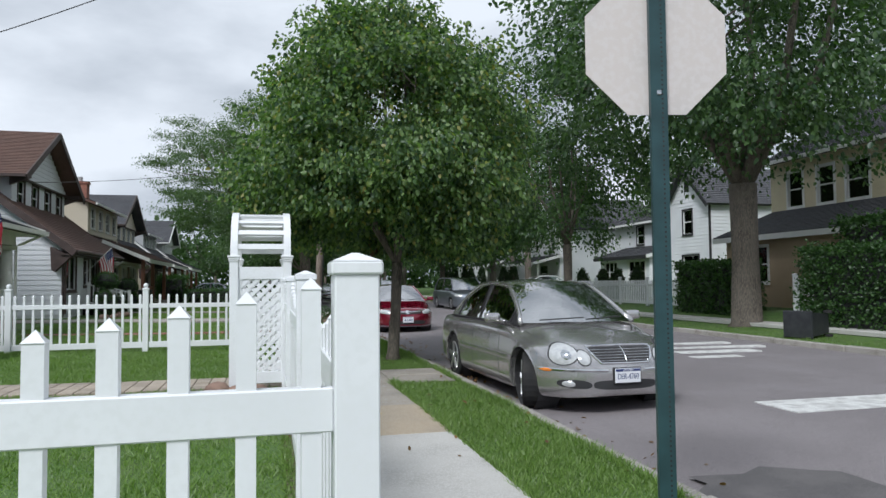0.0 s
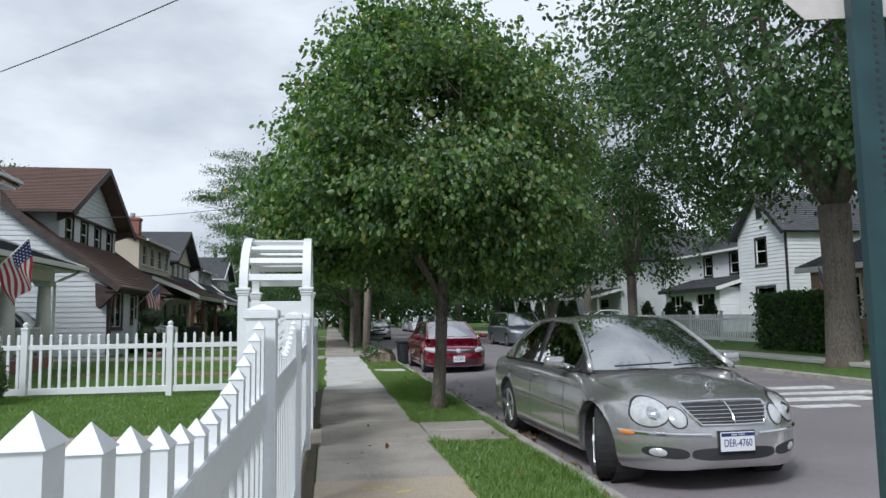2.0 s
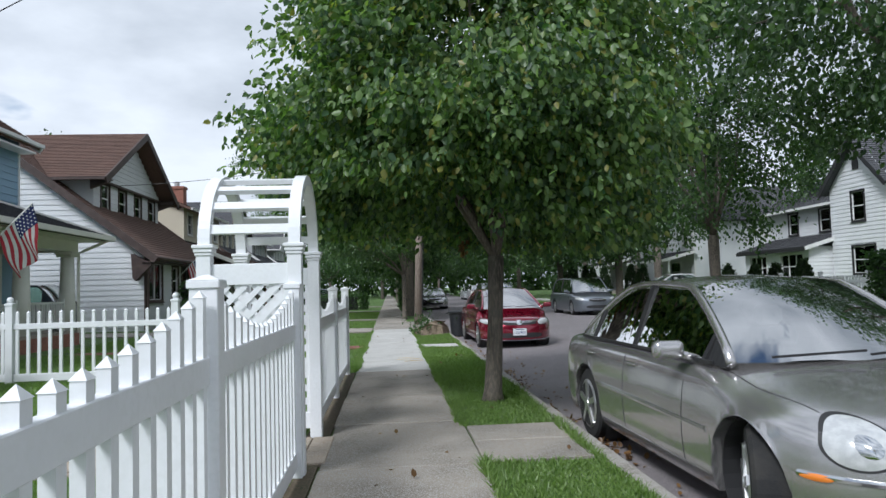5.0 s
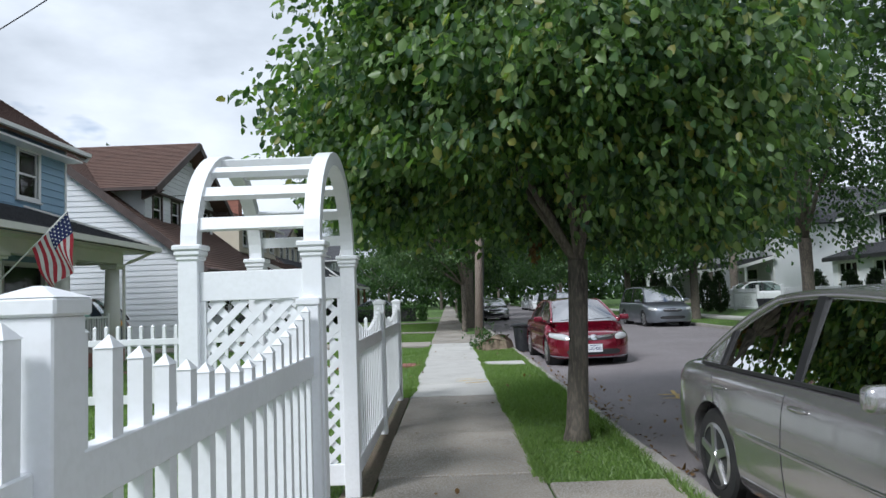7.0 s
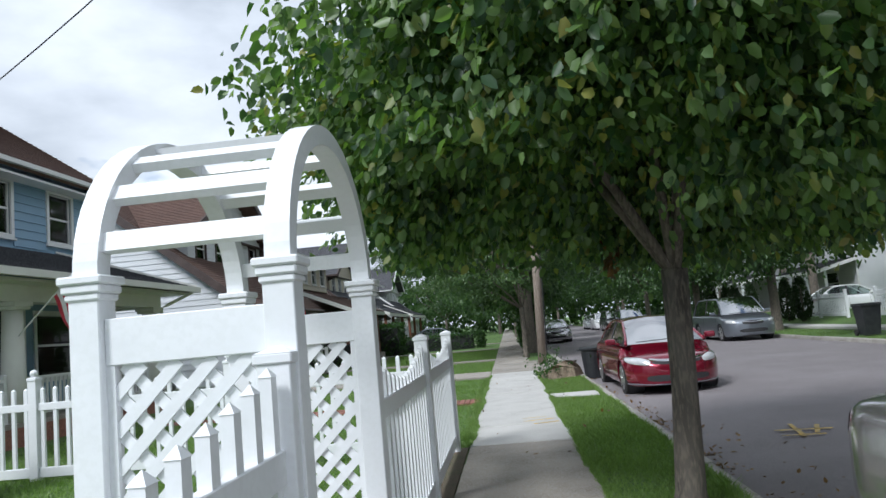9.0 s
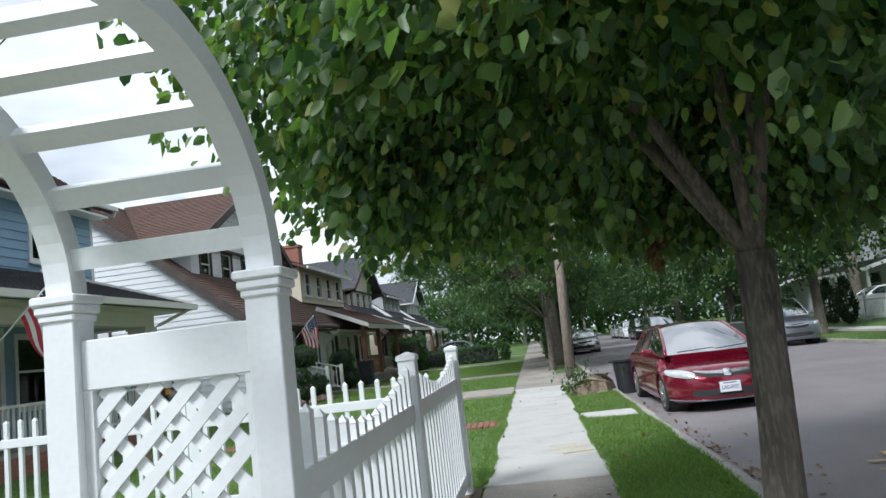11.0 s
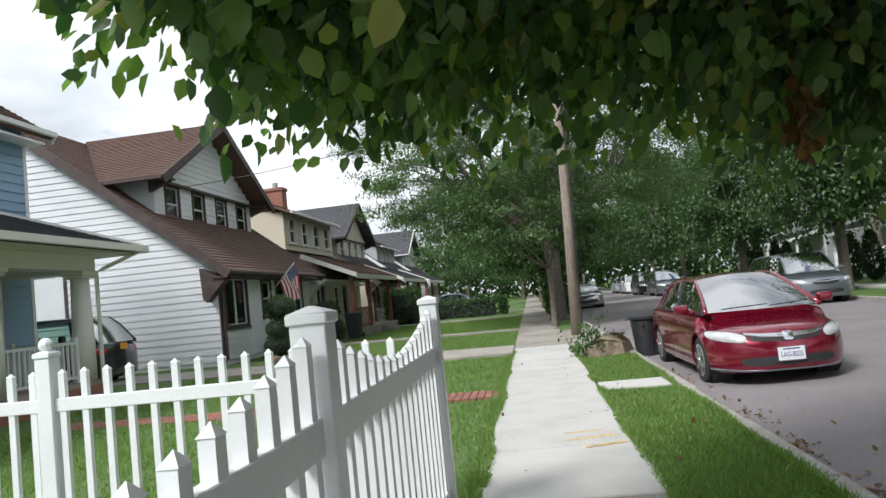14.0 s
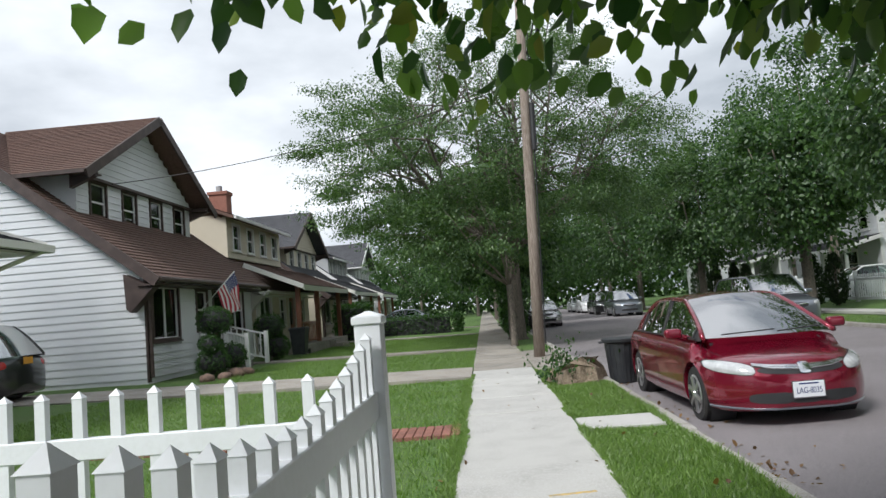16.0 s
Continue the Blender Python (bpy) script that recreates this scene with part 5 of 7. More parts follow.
# ---- houses across the street (their fronts face -x) ----
def street_house(label, fx, y0, y1, eave, apex, depth, wall_mat, roof_mat, trim, openings, gz=0.35, gable_front=True, porch=None):
    h = thing("house", Matrix(), label, "house", "houses across the street")
    mid = (y0 + y1) / 2
    wall = quad_wall("wall", h, wall_mat, "x", fx + 0.2, 0.2, y0, y1, gz - 0.4, eave, openings)
    siding(wall, wall_mat, "x", fx, -1, gz, eave, lambda z: (y0, y1), [(a - 0.1, b + 0.1, c - 0.1, d + 0.1) for a, b, c, d in openings], 0.2)
    sw = part("wall", boxes((fx + 0.2, fx + depth, y0, y0 + 0.2, gz - 0.4, eave)), wall_mat, h)
    siding(sw, wall_mat, "y", y0, -1, gz, eave, lambda z: (fx, fx + depth), [], 0.2)
    part("wall", boxes((fx + 0.2, fx + depth, y1 - 0.2, y1, gz - 0.4, eave)), wall_mat, h)
    part("wall", boxes((fx + depth - 0.2, fx + depth, y0 + 0.2, y1 - 0.2, gz - 0.4, eave)), wall_mat, h)
    for o in openings:
        window(h, "x", fx, -1, *o, trim)
    part("corner_board", boxes((fx - 0.04, fx + 0.05, y0 - 0.03, y0 + 0.08, gz, eave)), trim, h)
    if gable_front:
        g = bmesh.new()
        prism(g, [(y0, eave), (mid, apex - 0.15), (y1, eave)], "x", fx, fx + 0.2)
        gw = part("gable_wall", g, wall_mat, h)
        siding(gw, wall_mat, "x", fx, -1, eave, apex - 0.2, lambda z: (y0 + (mid - y0) * (z - eave) / (apex - eave), y1 - (mid - y0) * (z - eave) / (apex - eave)), [], 0.2)
        b = bmesh.new()
        prism(b, [(mid - 0.22, apex - 1.5), (mid - 0.22, apex - 1.05), (mid - 0.12, apex - 0.85), (mid + 0.12, apex - 0.85), (mid + 0.22, apex - 1.05), (mid + 0.22, apex - 1.5)], "x", fx - 0.06, fx - 0.03)
        part("attic_vent", b, trim, h)
        for ya in (y0 - 0.35, y1 + 0.35):
            ez = eave - 0.35 * (apex - eave) / (mid - y0)
            roof_slope(h, (fx - 0.4, ya, ez), (fx + depth + 0.2, ya, ez), (fx + depth + 0.2, mid, apex), (fx - 0.4, mid, apex), roof_mat)
            board_beam(h, "rake_board", (fx - 0.42, ya, ez - 0.12), (fx - 0.42, mid, apex - 0.12), 0.05, 0.22, trim)
    else:
        mx = fx + depth / 2
        for s in (0, 1):
            e = fx - 0.45 if s == 0 else fx + depth + 0.45
            roof_slope(h, (e, y0 - 0.3, eave - 0.1), (e, y1 + 0.3, eave - 0.1), (mx, y1 + 0.3, apex), (mx, y0 - 0.3, apex), roof_mat)
        g = bmesh.new()
        prism(g, [(fx, eave), (mx, apex - 0.15), (fx + depth, eave)], "y", y0, y0 + 0.2)
        part("gable_wall", g, wall_mat, h)
        board_beam(h, "gutter", (fx - 0.5, y0 - 0.3, eave - 0.12), (fx - 0.5, y1 + 0.3, eave - 0.12), 0.1, 0.14, M_WHITE_TRIM)
    if porch:
        pa, pb_, pd, pz, pt, enclosed = porch
        roof_slope(h, (fx - pd - 0.4, pa - 0.3, pz), (fx - pd - 0.4, pb_ + 0.3, pz), (fx - 0.03, pb_ + 0.3, pt), (fx - 0.03, pa - 0.3, pt), M_DARK_ROOF, name="porch_roof")
        board_beam(h, "fascia", (fx - pd - 0.42, pa - 0.3, pz - 0.12), (fx - pd - 0.42, pb_ + 0.3, pz - 0.12), 0.06, 0.2, trim)
        board_beam(h, "rake_board", (fx - pd - 0.4, pa - 0.32, pz - 0.1), (fx - 0.03, pa - 0.32, pt - 0.1), 0.06, 0.2, M_WHITE_TRIM)
        if enclosed:
            wops = [(pa + 0.5, pa + 2.6, 1.3, 2.6), (pb_ - 2.4, pb_ - 0.6, 1.3, 2.6)]
            pw = quad_wall("porch_wall", h, enclosed, "x", fx - pd + 0.15, 0.15, pa, pb_, gz - 0.4, pz, wops)
            siding(pw, enclosed, "x", fx - pd, -1, gz, pz, lambda z: (pa, pb_), [(a - 0.1, b + 0.1, c - 0.1, d + 0.1) for a, b, c, d in wops], 0.2)
            sw = part("porch_wall", boxes((fx - pd + 0.15, fx - 0.03, pa, pa + 0.15, gz - 0.4, pz)), enclosed, h)
            siding(sw, enclosed, "y", pa, -1, gz, pz, lambda z: (fx - pd, fx - 0.03), [], 0.2)
            for o in wops:
                window(h, "x", fx - pd, -1, *o, M_WHITE_TRIM, mullions=2)
        else:
            for k in range(4):
                yy = pa + (pb_ - pa) * k / 3
                part("porch_post", boxes((fx - pd, fx - pd + 0.16, yy - 0.08, yy + 0.08, gz - 0.1, pz), bevel=0.01), trim, h)
            part("porch_floor", boxes((fx - pd, fx - 0.03, pa, pb_, gz - 0.4, gz + 0.3)), M_WALK, h)
    return h


street_house("white clapboard house with steep dark gable and black trim", 24.0, 34.5, 38.8, 6.0, 8.1, 8.5, M_WHITE_SIDING, M_DARK_ROOF, M_BLACK_TRIM,
             [(36.2, 37.1, 4.1, 5.5), (35.6, 37.2, 1.5, 2.8)])
street_house("low white wing of the gabled house with a dark porch roof", 25.0, 38.9, 47.5, 5.4, 7.4, 7.0, M_WHITE_SIDING, M_DARK_ROOF, M_BLACK_TRIM,
             [(40.4, 41.3, 3.9, 5.1), (43.4, 44.3, 3.9, 5.1)], gable_front=False, porch=(39.0, 45.5, 2.2, 2.95, 3.7, M_WHITE_SIDING))
street_house("pale yellow clapboard house with tan ground floor and grey porch roof", 20.6, 14.5, 25.3, 6.3, 8.9, 9.0, M_YELLOW_SIDING, M_DARK_ROOF, M_WHITE_TRIM,
             [(23.5, 24.3, 4.3, 5.7), (21.9, 22.7, 4.3, 5.7), (20.3, 21.3, 4.3, 5.7), (17.0, 18.0, 4.3, 5.7)], gable_front=False, porch=(14.5, 24.8, 2.6, 3.05, 4.2, M_TAN_SIDING))
street_house("white house with tall gable behind the street trees", 22.5, 52.0, 59.0, 5.8, 8.4, 9, M_WHITE_SIDING, M_DARK_ROOF, M_WHITE_TRIM,
             [(53.0, 53.9, 3.9, 5.2), (56.5, 57.4, 3.9, 5.2), (54.5, 56.3, 1.3, 2.7)], porch=(52.0, 59.0, 2.0, 2.9, 3.5, None))
street_house("grey house with porch further along the street", 22.0, 64.0, 71.0, 5.8, 8.2, 9, M_GREY_SIDING, M_DARK_ROOF, M_WHITE_TRIM,
             [(65.0, 65.9, 3.9, 5.2), (68.5, 69.4, 3.9, 5.2)], porch=(64.0, 71.0, 2.0, 2.9, 3.5, None))
street_house("white house far along the street", 21.5, 78.0, 85.0, 5.8, 8.2, 9, M_WHITE_SIDING, M_DARK_ROOF, M_WHITE_TRIM,
             [(79.0, 79.9, 3.9, 5.2), (82.5, 83.4, 3.9, 5.2)])
street_house("pale yellow house beside the corner", 21.0, 2.0, 11.0, 6.0, 8.6, 9, M_CREAM_SIDING, M_DARK_ROOF, M_WHITE_TRIM,
             [(4.0, 4.9, 4.1, 5.4), (8.0, 8.9, 4.1, 5.4)], gable_front=False, porch=(2.0, 11.0, 2.2, 2.9, 3.9, M_CREAM_SIDING))
for label, a, b, fz in (("white picket fence across the street before the white house", 24.5, 36.5, 0.3), ("white picket fence beyond the driveway across the street", 39.0, 47.0, 0.3)):
    f = thing("picket_fence", pose(0, 0, fz), label, "fence", "white picket fences")
    n = round((b - a) / 2.4)
    fenced("across", f, tuple(a + (b - a) * k / n for k in range(n + 1)), 1.25, (0.85, 0.93), (1.1, 1.1), "y", 15.6, 0.16, 0.06)
f = thing("picket_fence", pose(0, 0, 0.3), "white picket fence beside the yellow house", "fence", "white picket fences")
fenced("across", f, (16.2, 18.0), 1.25, (0.85, 0.93), (1.1, 1.1), "y", 15.4, 0.14, 0.06)


# ---- hedges, clipped shrubs, conifers ----
def hedge(label, x0, x1, y0, y1, z0, z1, seed, n, size=0.09, mat=None):
    rng = np.random.default_rng(seed)
    h = thing("hedge", pose((x0 + x1) / 2, (y0 + y1) / 2, z0), label, "hedge", "hedges")
    hx, hy, hz = (x1 - x0) / 2, (y1 - y0) / 2, z1 - z0
    # near-black box paints the shade deep between the leaves
    part("hedge_shade_core", boxes((-hx * 0.8, hx * 0.8, -hy * 0.92, hy * 0.92, 0, hz * 0.9)), M_DARK_IN, h)
    p = rng.uniform(-1, 1, (n, 3))
    face = rng.choice(5, n, p=[0.3, 0.1, 0.2, 0.15, 0.25])
    for k, (ax, s) in enumerate(((0, -1), (0, 1), (1, -1), (1, 1), (2, 1))):
        p[face == k, ax] = s * (1 - 0.12 * rng.uniform(0, 1, (face == k).sum()))
    q = p * np.array([hx, hy, hz / 2]) + np.array([0, 0, hz / 2])
    q += rng.normal(0, 0.05, q.shape)
    d = p / np.linalg.norm(p, axis=1, keepdims=True)
    leaf_cloud("leaves", h, mat or M_HEDGE, q, d, 5, (0.08, 0.05), size, rng, 0.1)


hedge("dense clipped dark green hedge beside the pavement", 14.8, 16.0, 20.2, 23.4, 0.2, 1.95, 101, 3000)
hedge("broad overgrown green hedge beside the corner", 13.9, 16.0, 6.5, 16.2, 0.05, 2.2, 102, 7000)
hedge("shaggy light green shrub on the hedge", 15.0, 16.8, 11.0, 16.0, 0.3, 3.0, 103, 2200, 0.11)
hedge("low clipped dark hedge across the front lawns", -7.5, -0.6, 52.5, 53.6, 0.0, 0.95, 104, 2200, 0.1)
hedge("tall dark hedge beside the pavement", 1.75, 2.5, 44.0, 56.0, 0.0, 2.6, 105, 2600, 0.13)
hedge("dark shrubs before the neighbouring houses", -7.2, -5.5, 49.5, 51.5, 0.0, 1.9, 106, 900, 0.12)


def ball_shrub(label, place, balls, mat, seed, cat="shrub"):
    rng = np.random.default_rng(seed)
    h = thing("shrub", pose(*place), label, cat, "clipped shrubs")
    b = bmesh.new()
    tube(b, [(0, 0, -0.1), (0.03, 0, max(z for _, _, z, _, _ in balls))], 0.05, 7)
    part("stem", b, M_BARK, h)
    for x, y, z, r, sq in balls:
        # near-black ball under the leaves, its colour standing for the shade within
        b = bmesh.new()
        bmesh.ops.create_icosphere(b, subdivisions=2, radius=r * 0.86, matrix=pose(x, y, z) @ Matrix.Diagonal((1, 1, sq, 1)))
        core = part("shrub_shade_core", b, M_DARK_IN, h)
        n = int(420 * r * r * 4) + 60
        p = rng.normal(0, 1, (n, 3))
        p /= np.linalg.norm(p, axis=1, keepdims=True)
        q = p * r * np.array([1, 1, sq]) * rng.uniform(0.9, 1.03, (n, 1)) + np.array([x, y, z])
        leaf_cloud("foliage", core, mat, q, p, 10, (0.02, 0.02), 0.036, rng, -0.2)


ball_shrub("clipped topiary shrub of stacked green balls by the white house", (-6.5, 31.2, 0.05), [(0, 0, 1.5, 0.46, 0.8), (-0.1, -0.1, 0.9, 0.3, 0.85), (0.2, 0.5, 0.5, 0.42, 0.9), (0.1, -0.5, 0.45, 0.42, 0.9), (-0.2, 0.3, 0.75, 0.3, 0.9), (0.1, -0.7, 0.9, 0.25, 0.9)], M_HEDGE, 201)
ball_shrub("rounded dark shrub beside the front steps", (-6.7, 36.6, 0.05), [(0, 0, 1.2, 0.5, 0.9), (0.1, 0.2, 0.5, 0.5, 0.9)], M_HEDGE, 202)
ball_shrub("drooping grey-green shrub in the front yard", (-5.5, 14.6, 0.0), [(0, 0, 0.72, 0.5, 1.0), (0.15, -0.15, 0.4, 0.5, 0.8)], M_LEAF_GREY, 203)
k = 0
for x, y, hh in ((16.6, 29.5, 1.7), (16.6, 31.4, 1.6), (16.7, 33.2, 1.6), (16.6, 35.4, 1.7), (14.9, 41.8, 2.0), (14.9, 43.6, 2.0), (14.9, 48.6, 2.1), (14.8, 51.0, 2.1), (14.9, 53.0, 2.3), (14.8, 56, 2.6), (14.8, 58, 2.6), (14.9, 60, 2.6)):
    rng = np.random.default_rng(300 + k)
    k += 1
    a = thing("conifer_shrub", pose(x, y, 0.25), "narrow dark green pointed conifer shrub", "shrub", "conifer shrubs")
    b = bmesh.new()
    tube(b, [(0, 0, -0.2), (0, 0, hh * 0.8)], 0.05, 6)
    part("stem", b, M_BARK, a)
    n = 380
    t = rng.uniform(0.03, 1, n)
    an = rng.uniform(0, math.tau, n)
    r = 0.42 * np.sin(np.clip(t, 0, 1) ** 0.65 * math.pi * 0.98) ** 0.8 * rng.uniform(0.75, 1.0, n)
    q = np.stack([r * np.cos(an), r * np.sin(an), t * hh], axis=1)
    d = np.stack([np.cos(an) * 0.4, np.sin(an) * 0.4, np.ones(n)], axis=1)
    leaf_cloud("foliage", a, M_CONIFER, q, d / np.linalg.norm(d, axis=1, keepdims=True), 7, (0.08, 0.04), 0.1, rng, -0.8)

# ---- cars ----
def wheel(car, x, y, r, width, side, steer, spokes, name="wheel"):
    """Tyre, rim with spokes, hub; the outer face looks along x * side."""
    e = part(name, tube(bmesh.new(), [(-width / 2, 0, 0), (-width / 2 + 0.02, 0, 0), (width / 2 - 0.02, 0, 0), (width / 2, 0, 0)], [r * 0.94, r, r, r * 0.94], 30), M_TYRE, car, smooth=False)
    e.matrix_local = pose(x, y, r, 0, 0, steer)
    o = side * width / 2
    b = bmesh.new()
    tube(b, [(o + side * 0.002, 0, 0), (o + side * 0.006, 0, 0)], [r * 0.70, r * 0.66], 30)
    part("rim_well", b, M_BLACK_PLASTIC, e)
    b = bmesh.new()
    n = 30
    for k in range(n):
        a0, a1 = k * math.tau / n, (k + 1) * math.tau / n
        q = [b.verts.new((o + side * d, rr * math.cos(a), rr * math.sin(a))) for a, rr, d in ((a0, r * 0.70, 0.004), (a1, r * 0.70, 0.004), (a1, r * 0.62, 0.014), (a0, r * 0.62, 0.014))]
        b.faces.new(q)
    for k in range(spokes):
        a = k * math.tau / spokes + 0.3
        beam(b, (o + side * 0.014, 0, 0), (o + side * 0.012, r * 0.66 * math.cos(a), r * 0.66 * math.sin(a)), r * 0.16, 0.02, up=(1, 0, 0))
    tube(b, [(o + side * 0.004, 0, 0), (o + side * 0.03, 0, 0)], [r * 0.17, r * 0.13], 14)
    bmesh.ops.recalc_face_normals(b, faces=b.faces)
    part("rim", b, M_ALLOY, e)


def lettering(car, text, m, size, mat, name="plate_letters"):
    cu = bpy.data.curves.new("letters", "FONT")
    cu.body, cu.size, cu.align_x, cu.align_y, cu.extrude = text, size, "CENTER", "CENTER", 0.001
    tmp = bpy.data.objects.new("letters", cu)
    me = bpy.data.meshes.new_from_object(tmp)
    bpy.data.objects.remove(tmp)
    me.materials.clear()
    me.materials.append(mat)
    ob = new(name, me)
    ob.parent = car
    ob.matrix_local = m
    return ob


def ellipsoid(x, y, z, rx, ry, rz, rot=(0, 0, 0)):
    b = bmesh.new()
    bmesh.ops.create_uvsphere(b, u_segments=20, v_segments=12, radius=1, matrix=pose(x, y, z, *rot) @ Matrix.Diagonal((rx, ry, rz, 1)))
    return b


def smooth_at(pts, y):
    """A smooth curve without overshoot through (y, value) knots."""
    if y <= pts[0][0]:
        return pts[0][1]
    if y >= pts[-1][0]:
        return pts[-1][1]
    i = max(k for k in range(len(pts) - 1) if pts[k][0] <= y)

    def slope(k):
        if k <= 0 or k >= len(pts) - 1:
            return 0.0 if k > 0 else (pts[1][1] - pts[0][1]) / (pts[1][0] - pts[0][0])
        a = (pts[k][1] - pts[k - 1][1]) / (pts[k][0] - pts[k - 1][0])
        b = (pts[k + 1][1] - pts[k][1]) / (pts[k + 1][0] - pts[k][0])
        return 0.0 if a * b <= 0 else 2 * a * b / (a + b)
    (a, u), (b, v) = pts[i], pts[i + 1]
    d = b - a
    t = (y - a) / d
    return u * (1 + 2 * t) * (1 - t) ** 2 + slope(i) * d * t * (1 - t) ** 2 + v * t * t * (3 - 2 * t) + slope(i + 1) * d * t * t * (t - 1)


class Shell:
    """Lays lamps, grilles, seams and strips on a body surface by casting rays at it."""

    def __init__(self, bm):
        self.tree = BVHTree.FromBMesh(bm)
        self.last = None

    def on(self, way, u, v, off=0.0):
        """The surface point under (u, v): way f and r look at the nose and tail (x, z), l and s at the sides (y, z), t from above (x, y)."""
        o, d = {"f": ((u, -9, v), (0, 1, 0)), "r": ((u, 9, v), (0, -1, 0)), "l": ((-9, u, v), (1, 0, 0)), "s": ((9, u, v), (-1, 0, 0)), "t": ((u, v, 9), (0, 0, -1))}[way]
        hit, nrm, _, _ = self.tree.ray_cast(Vector(o), Vector(d))
        if hit is None:
            hit, nrm, _, _ = self.tree.find_nearest(Vector(o) + Vector(d) * 7.2)
        if nrm.dot(Vector(d)) > 0:
            nrm = -nrm
        return hit + nrm * off

    def disc(self, way, cu, cv, ru, rv, turn=0.0, off=0.003, bulge=0.0, power=2.0):
        """A rounded patch that follows the surface and bulges in its middle."""
        b, rings = bmesh.new(), []
        c, s, n = math.cos(radians(turn)), math.sin(radians(turn)), 32
        for k in range(1, 8):
            r, ring = k / 7, []
            for j in range(n):
                ca, sa = math.cos(j * math.tau / n), math.sin(j * math.tau / n)
                pu = ru * r * math.copysign(abs(ca) ** (2 / power), ca)
                pv = rv * r * math.copysign(abs(sa) ** (2 / power), sa)
                ring.append(b.verts.new(self.on(way, cu + pu * c - pv * s, cv + pu * s + pv * c, off + bulge * (1 - r * r))))
            rings.append(ring)
        mid = b.verts.new(self.on(way, cu, cv, off + bulge))
        for j in range(n):
            b.faces.new((mid, rings[0][j], rings[0][(j + 1) % n]))
            for p, q in zip(rings, rings[1:]):
                b.faces.new((p[j], q[j], q[(j + 1) % n], p[(j + 1) % n]))
        bmesh.ops.recalc_face_normals(b, faces=b.faces)
        return b

    def line(self, way, pts, r, off=0.0, steps=6):
        """A thin round strip that follows the surface along a polyline."""
        out = []
        for (a, c), (d, e) in zip(pts, pts[1:]):
            out += [self.on(way, a + (d - a) * k / steps, c + (e - c) * k / steps, off) for k in range(steps)]
        out.append(self.on(way, *pts[-1], off))
        return tube(bmesh.new(), out, r, 6)


def body_shell(L, W, wheel_r, fy, ry, top, shoulder, bottom, nose_len, tail_len):
    """The lower body: sections along y with a rounded nose and tail in plan, and wheel arches cut up into the sides."""
    h, arch, sill = L / 2, wheel_r * 1.15, wheel_r
    ys = {round(-h + L * k / 70, 4) for k in range(71)}
    ys |= {round(-h + nose_len * (1 - math.cos(k * math.pi / 36)), 4) for k in range(1, 19)}
    ys |= {round(h - tail_len * (1 - math.cos(k * math.pi / 28)), 4) for k in range(1, 15)}
    for yw in (fy, ry):
        ys = {y for y in ys if abs(y - yw) > arch + 0.02}
        ys |= {round(yw + arch * math.cos(k * math.pi / 22), 4) for k in range(23)} | {yw - arch - 0.003, yw + arch + 0.003}
    bm_, rows = bmesh.new(), []
    for y in sorted(ys):
        s, e = min(1.0, (y + h) / nose_len), min(1.0, (h - y) / tail_len)
        w = W / 2 * max(0.04, (1 - (1 - s) ** 2) ** 0.42 if s < 1 else (1 - (1 - e) ** 2.2) ** 0.36)
        zt, zs, z0 = smooth_at(top, y), smooth_at(shoulder, y), smooth_at(bottom, y)
        cut = -1.0
        for yw in (fy, ry):
            if abs(y - yw) <= arch + 0.0005:
                cut = sill + math.sqrt(max(0.0, arch * arch - (y - yw) ** 2))
        k = min(1.0, w / 0.55)
        side = [(0.16, 0.0), (0.06, 0.0), (0.028, 0.07), (0.010, 0.2), (0.0, 0.38), (0.0, 0.52), (0.006, 0.66), (0.016, 0.79), (0.034, 0.9), (0.06, 0.965), (0.10, 1.0)]
        prof = []
        for i, (inset, f) in enumerate(side):
            prof.append((w - inset * k, max(z0 + (zs - z0) * f, min(cut, zs - 0.03) + i * 0.0008)))
        edge, d = prof[-1][0], zt - zs
        prof += [(edge * f, zs + d * g) for f, g in ((0.93, 0.22), (0.80, 0.50), (0.62, 0.74), (0.42, 0.89), (0.2, 0.975), (0.0, 1.0))]
        rows.append([bm_.verts.new((-x, y, z)) for x, z in prof] + [bm_.verts.new((x, y, z)) for x, z in prof[-2::-1]])
    for p, q in zip(rows, rows[1:]):
        for k in range(len(p) - 1):
            bm_.faces.new((p[k], q[k], q[k + 1], p[k + 1]))
        bm_.faces.new((q[0], p[0], p[-1], q[-1]))
    bm_.faces.new(rows[0])
    bm_.faces.new(rows[-1][::-1])
    bmesh.ops.recalc_face_normals(bm_, faces=bm_.faces)
    return bm_


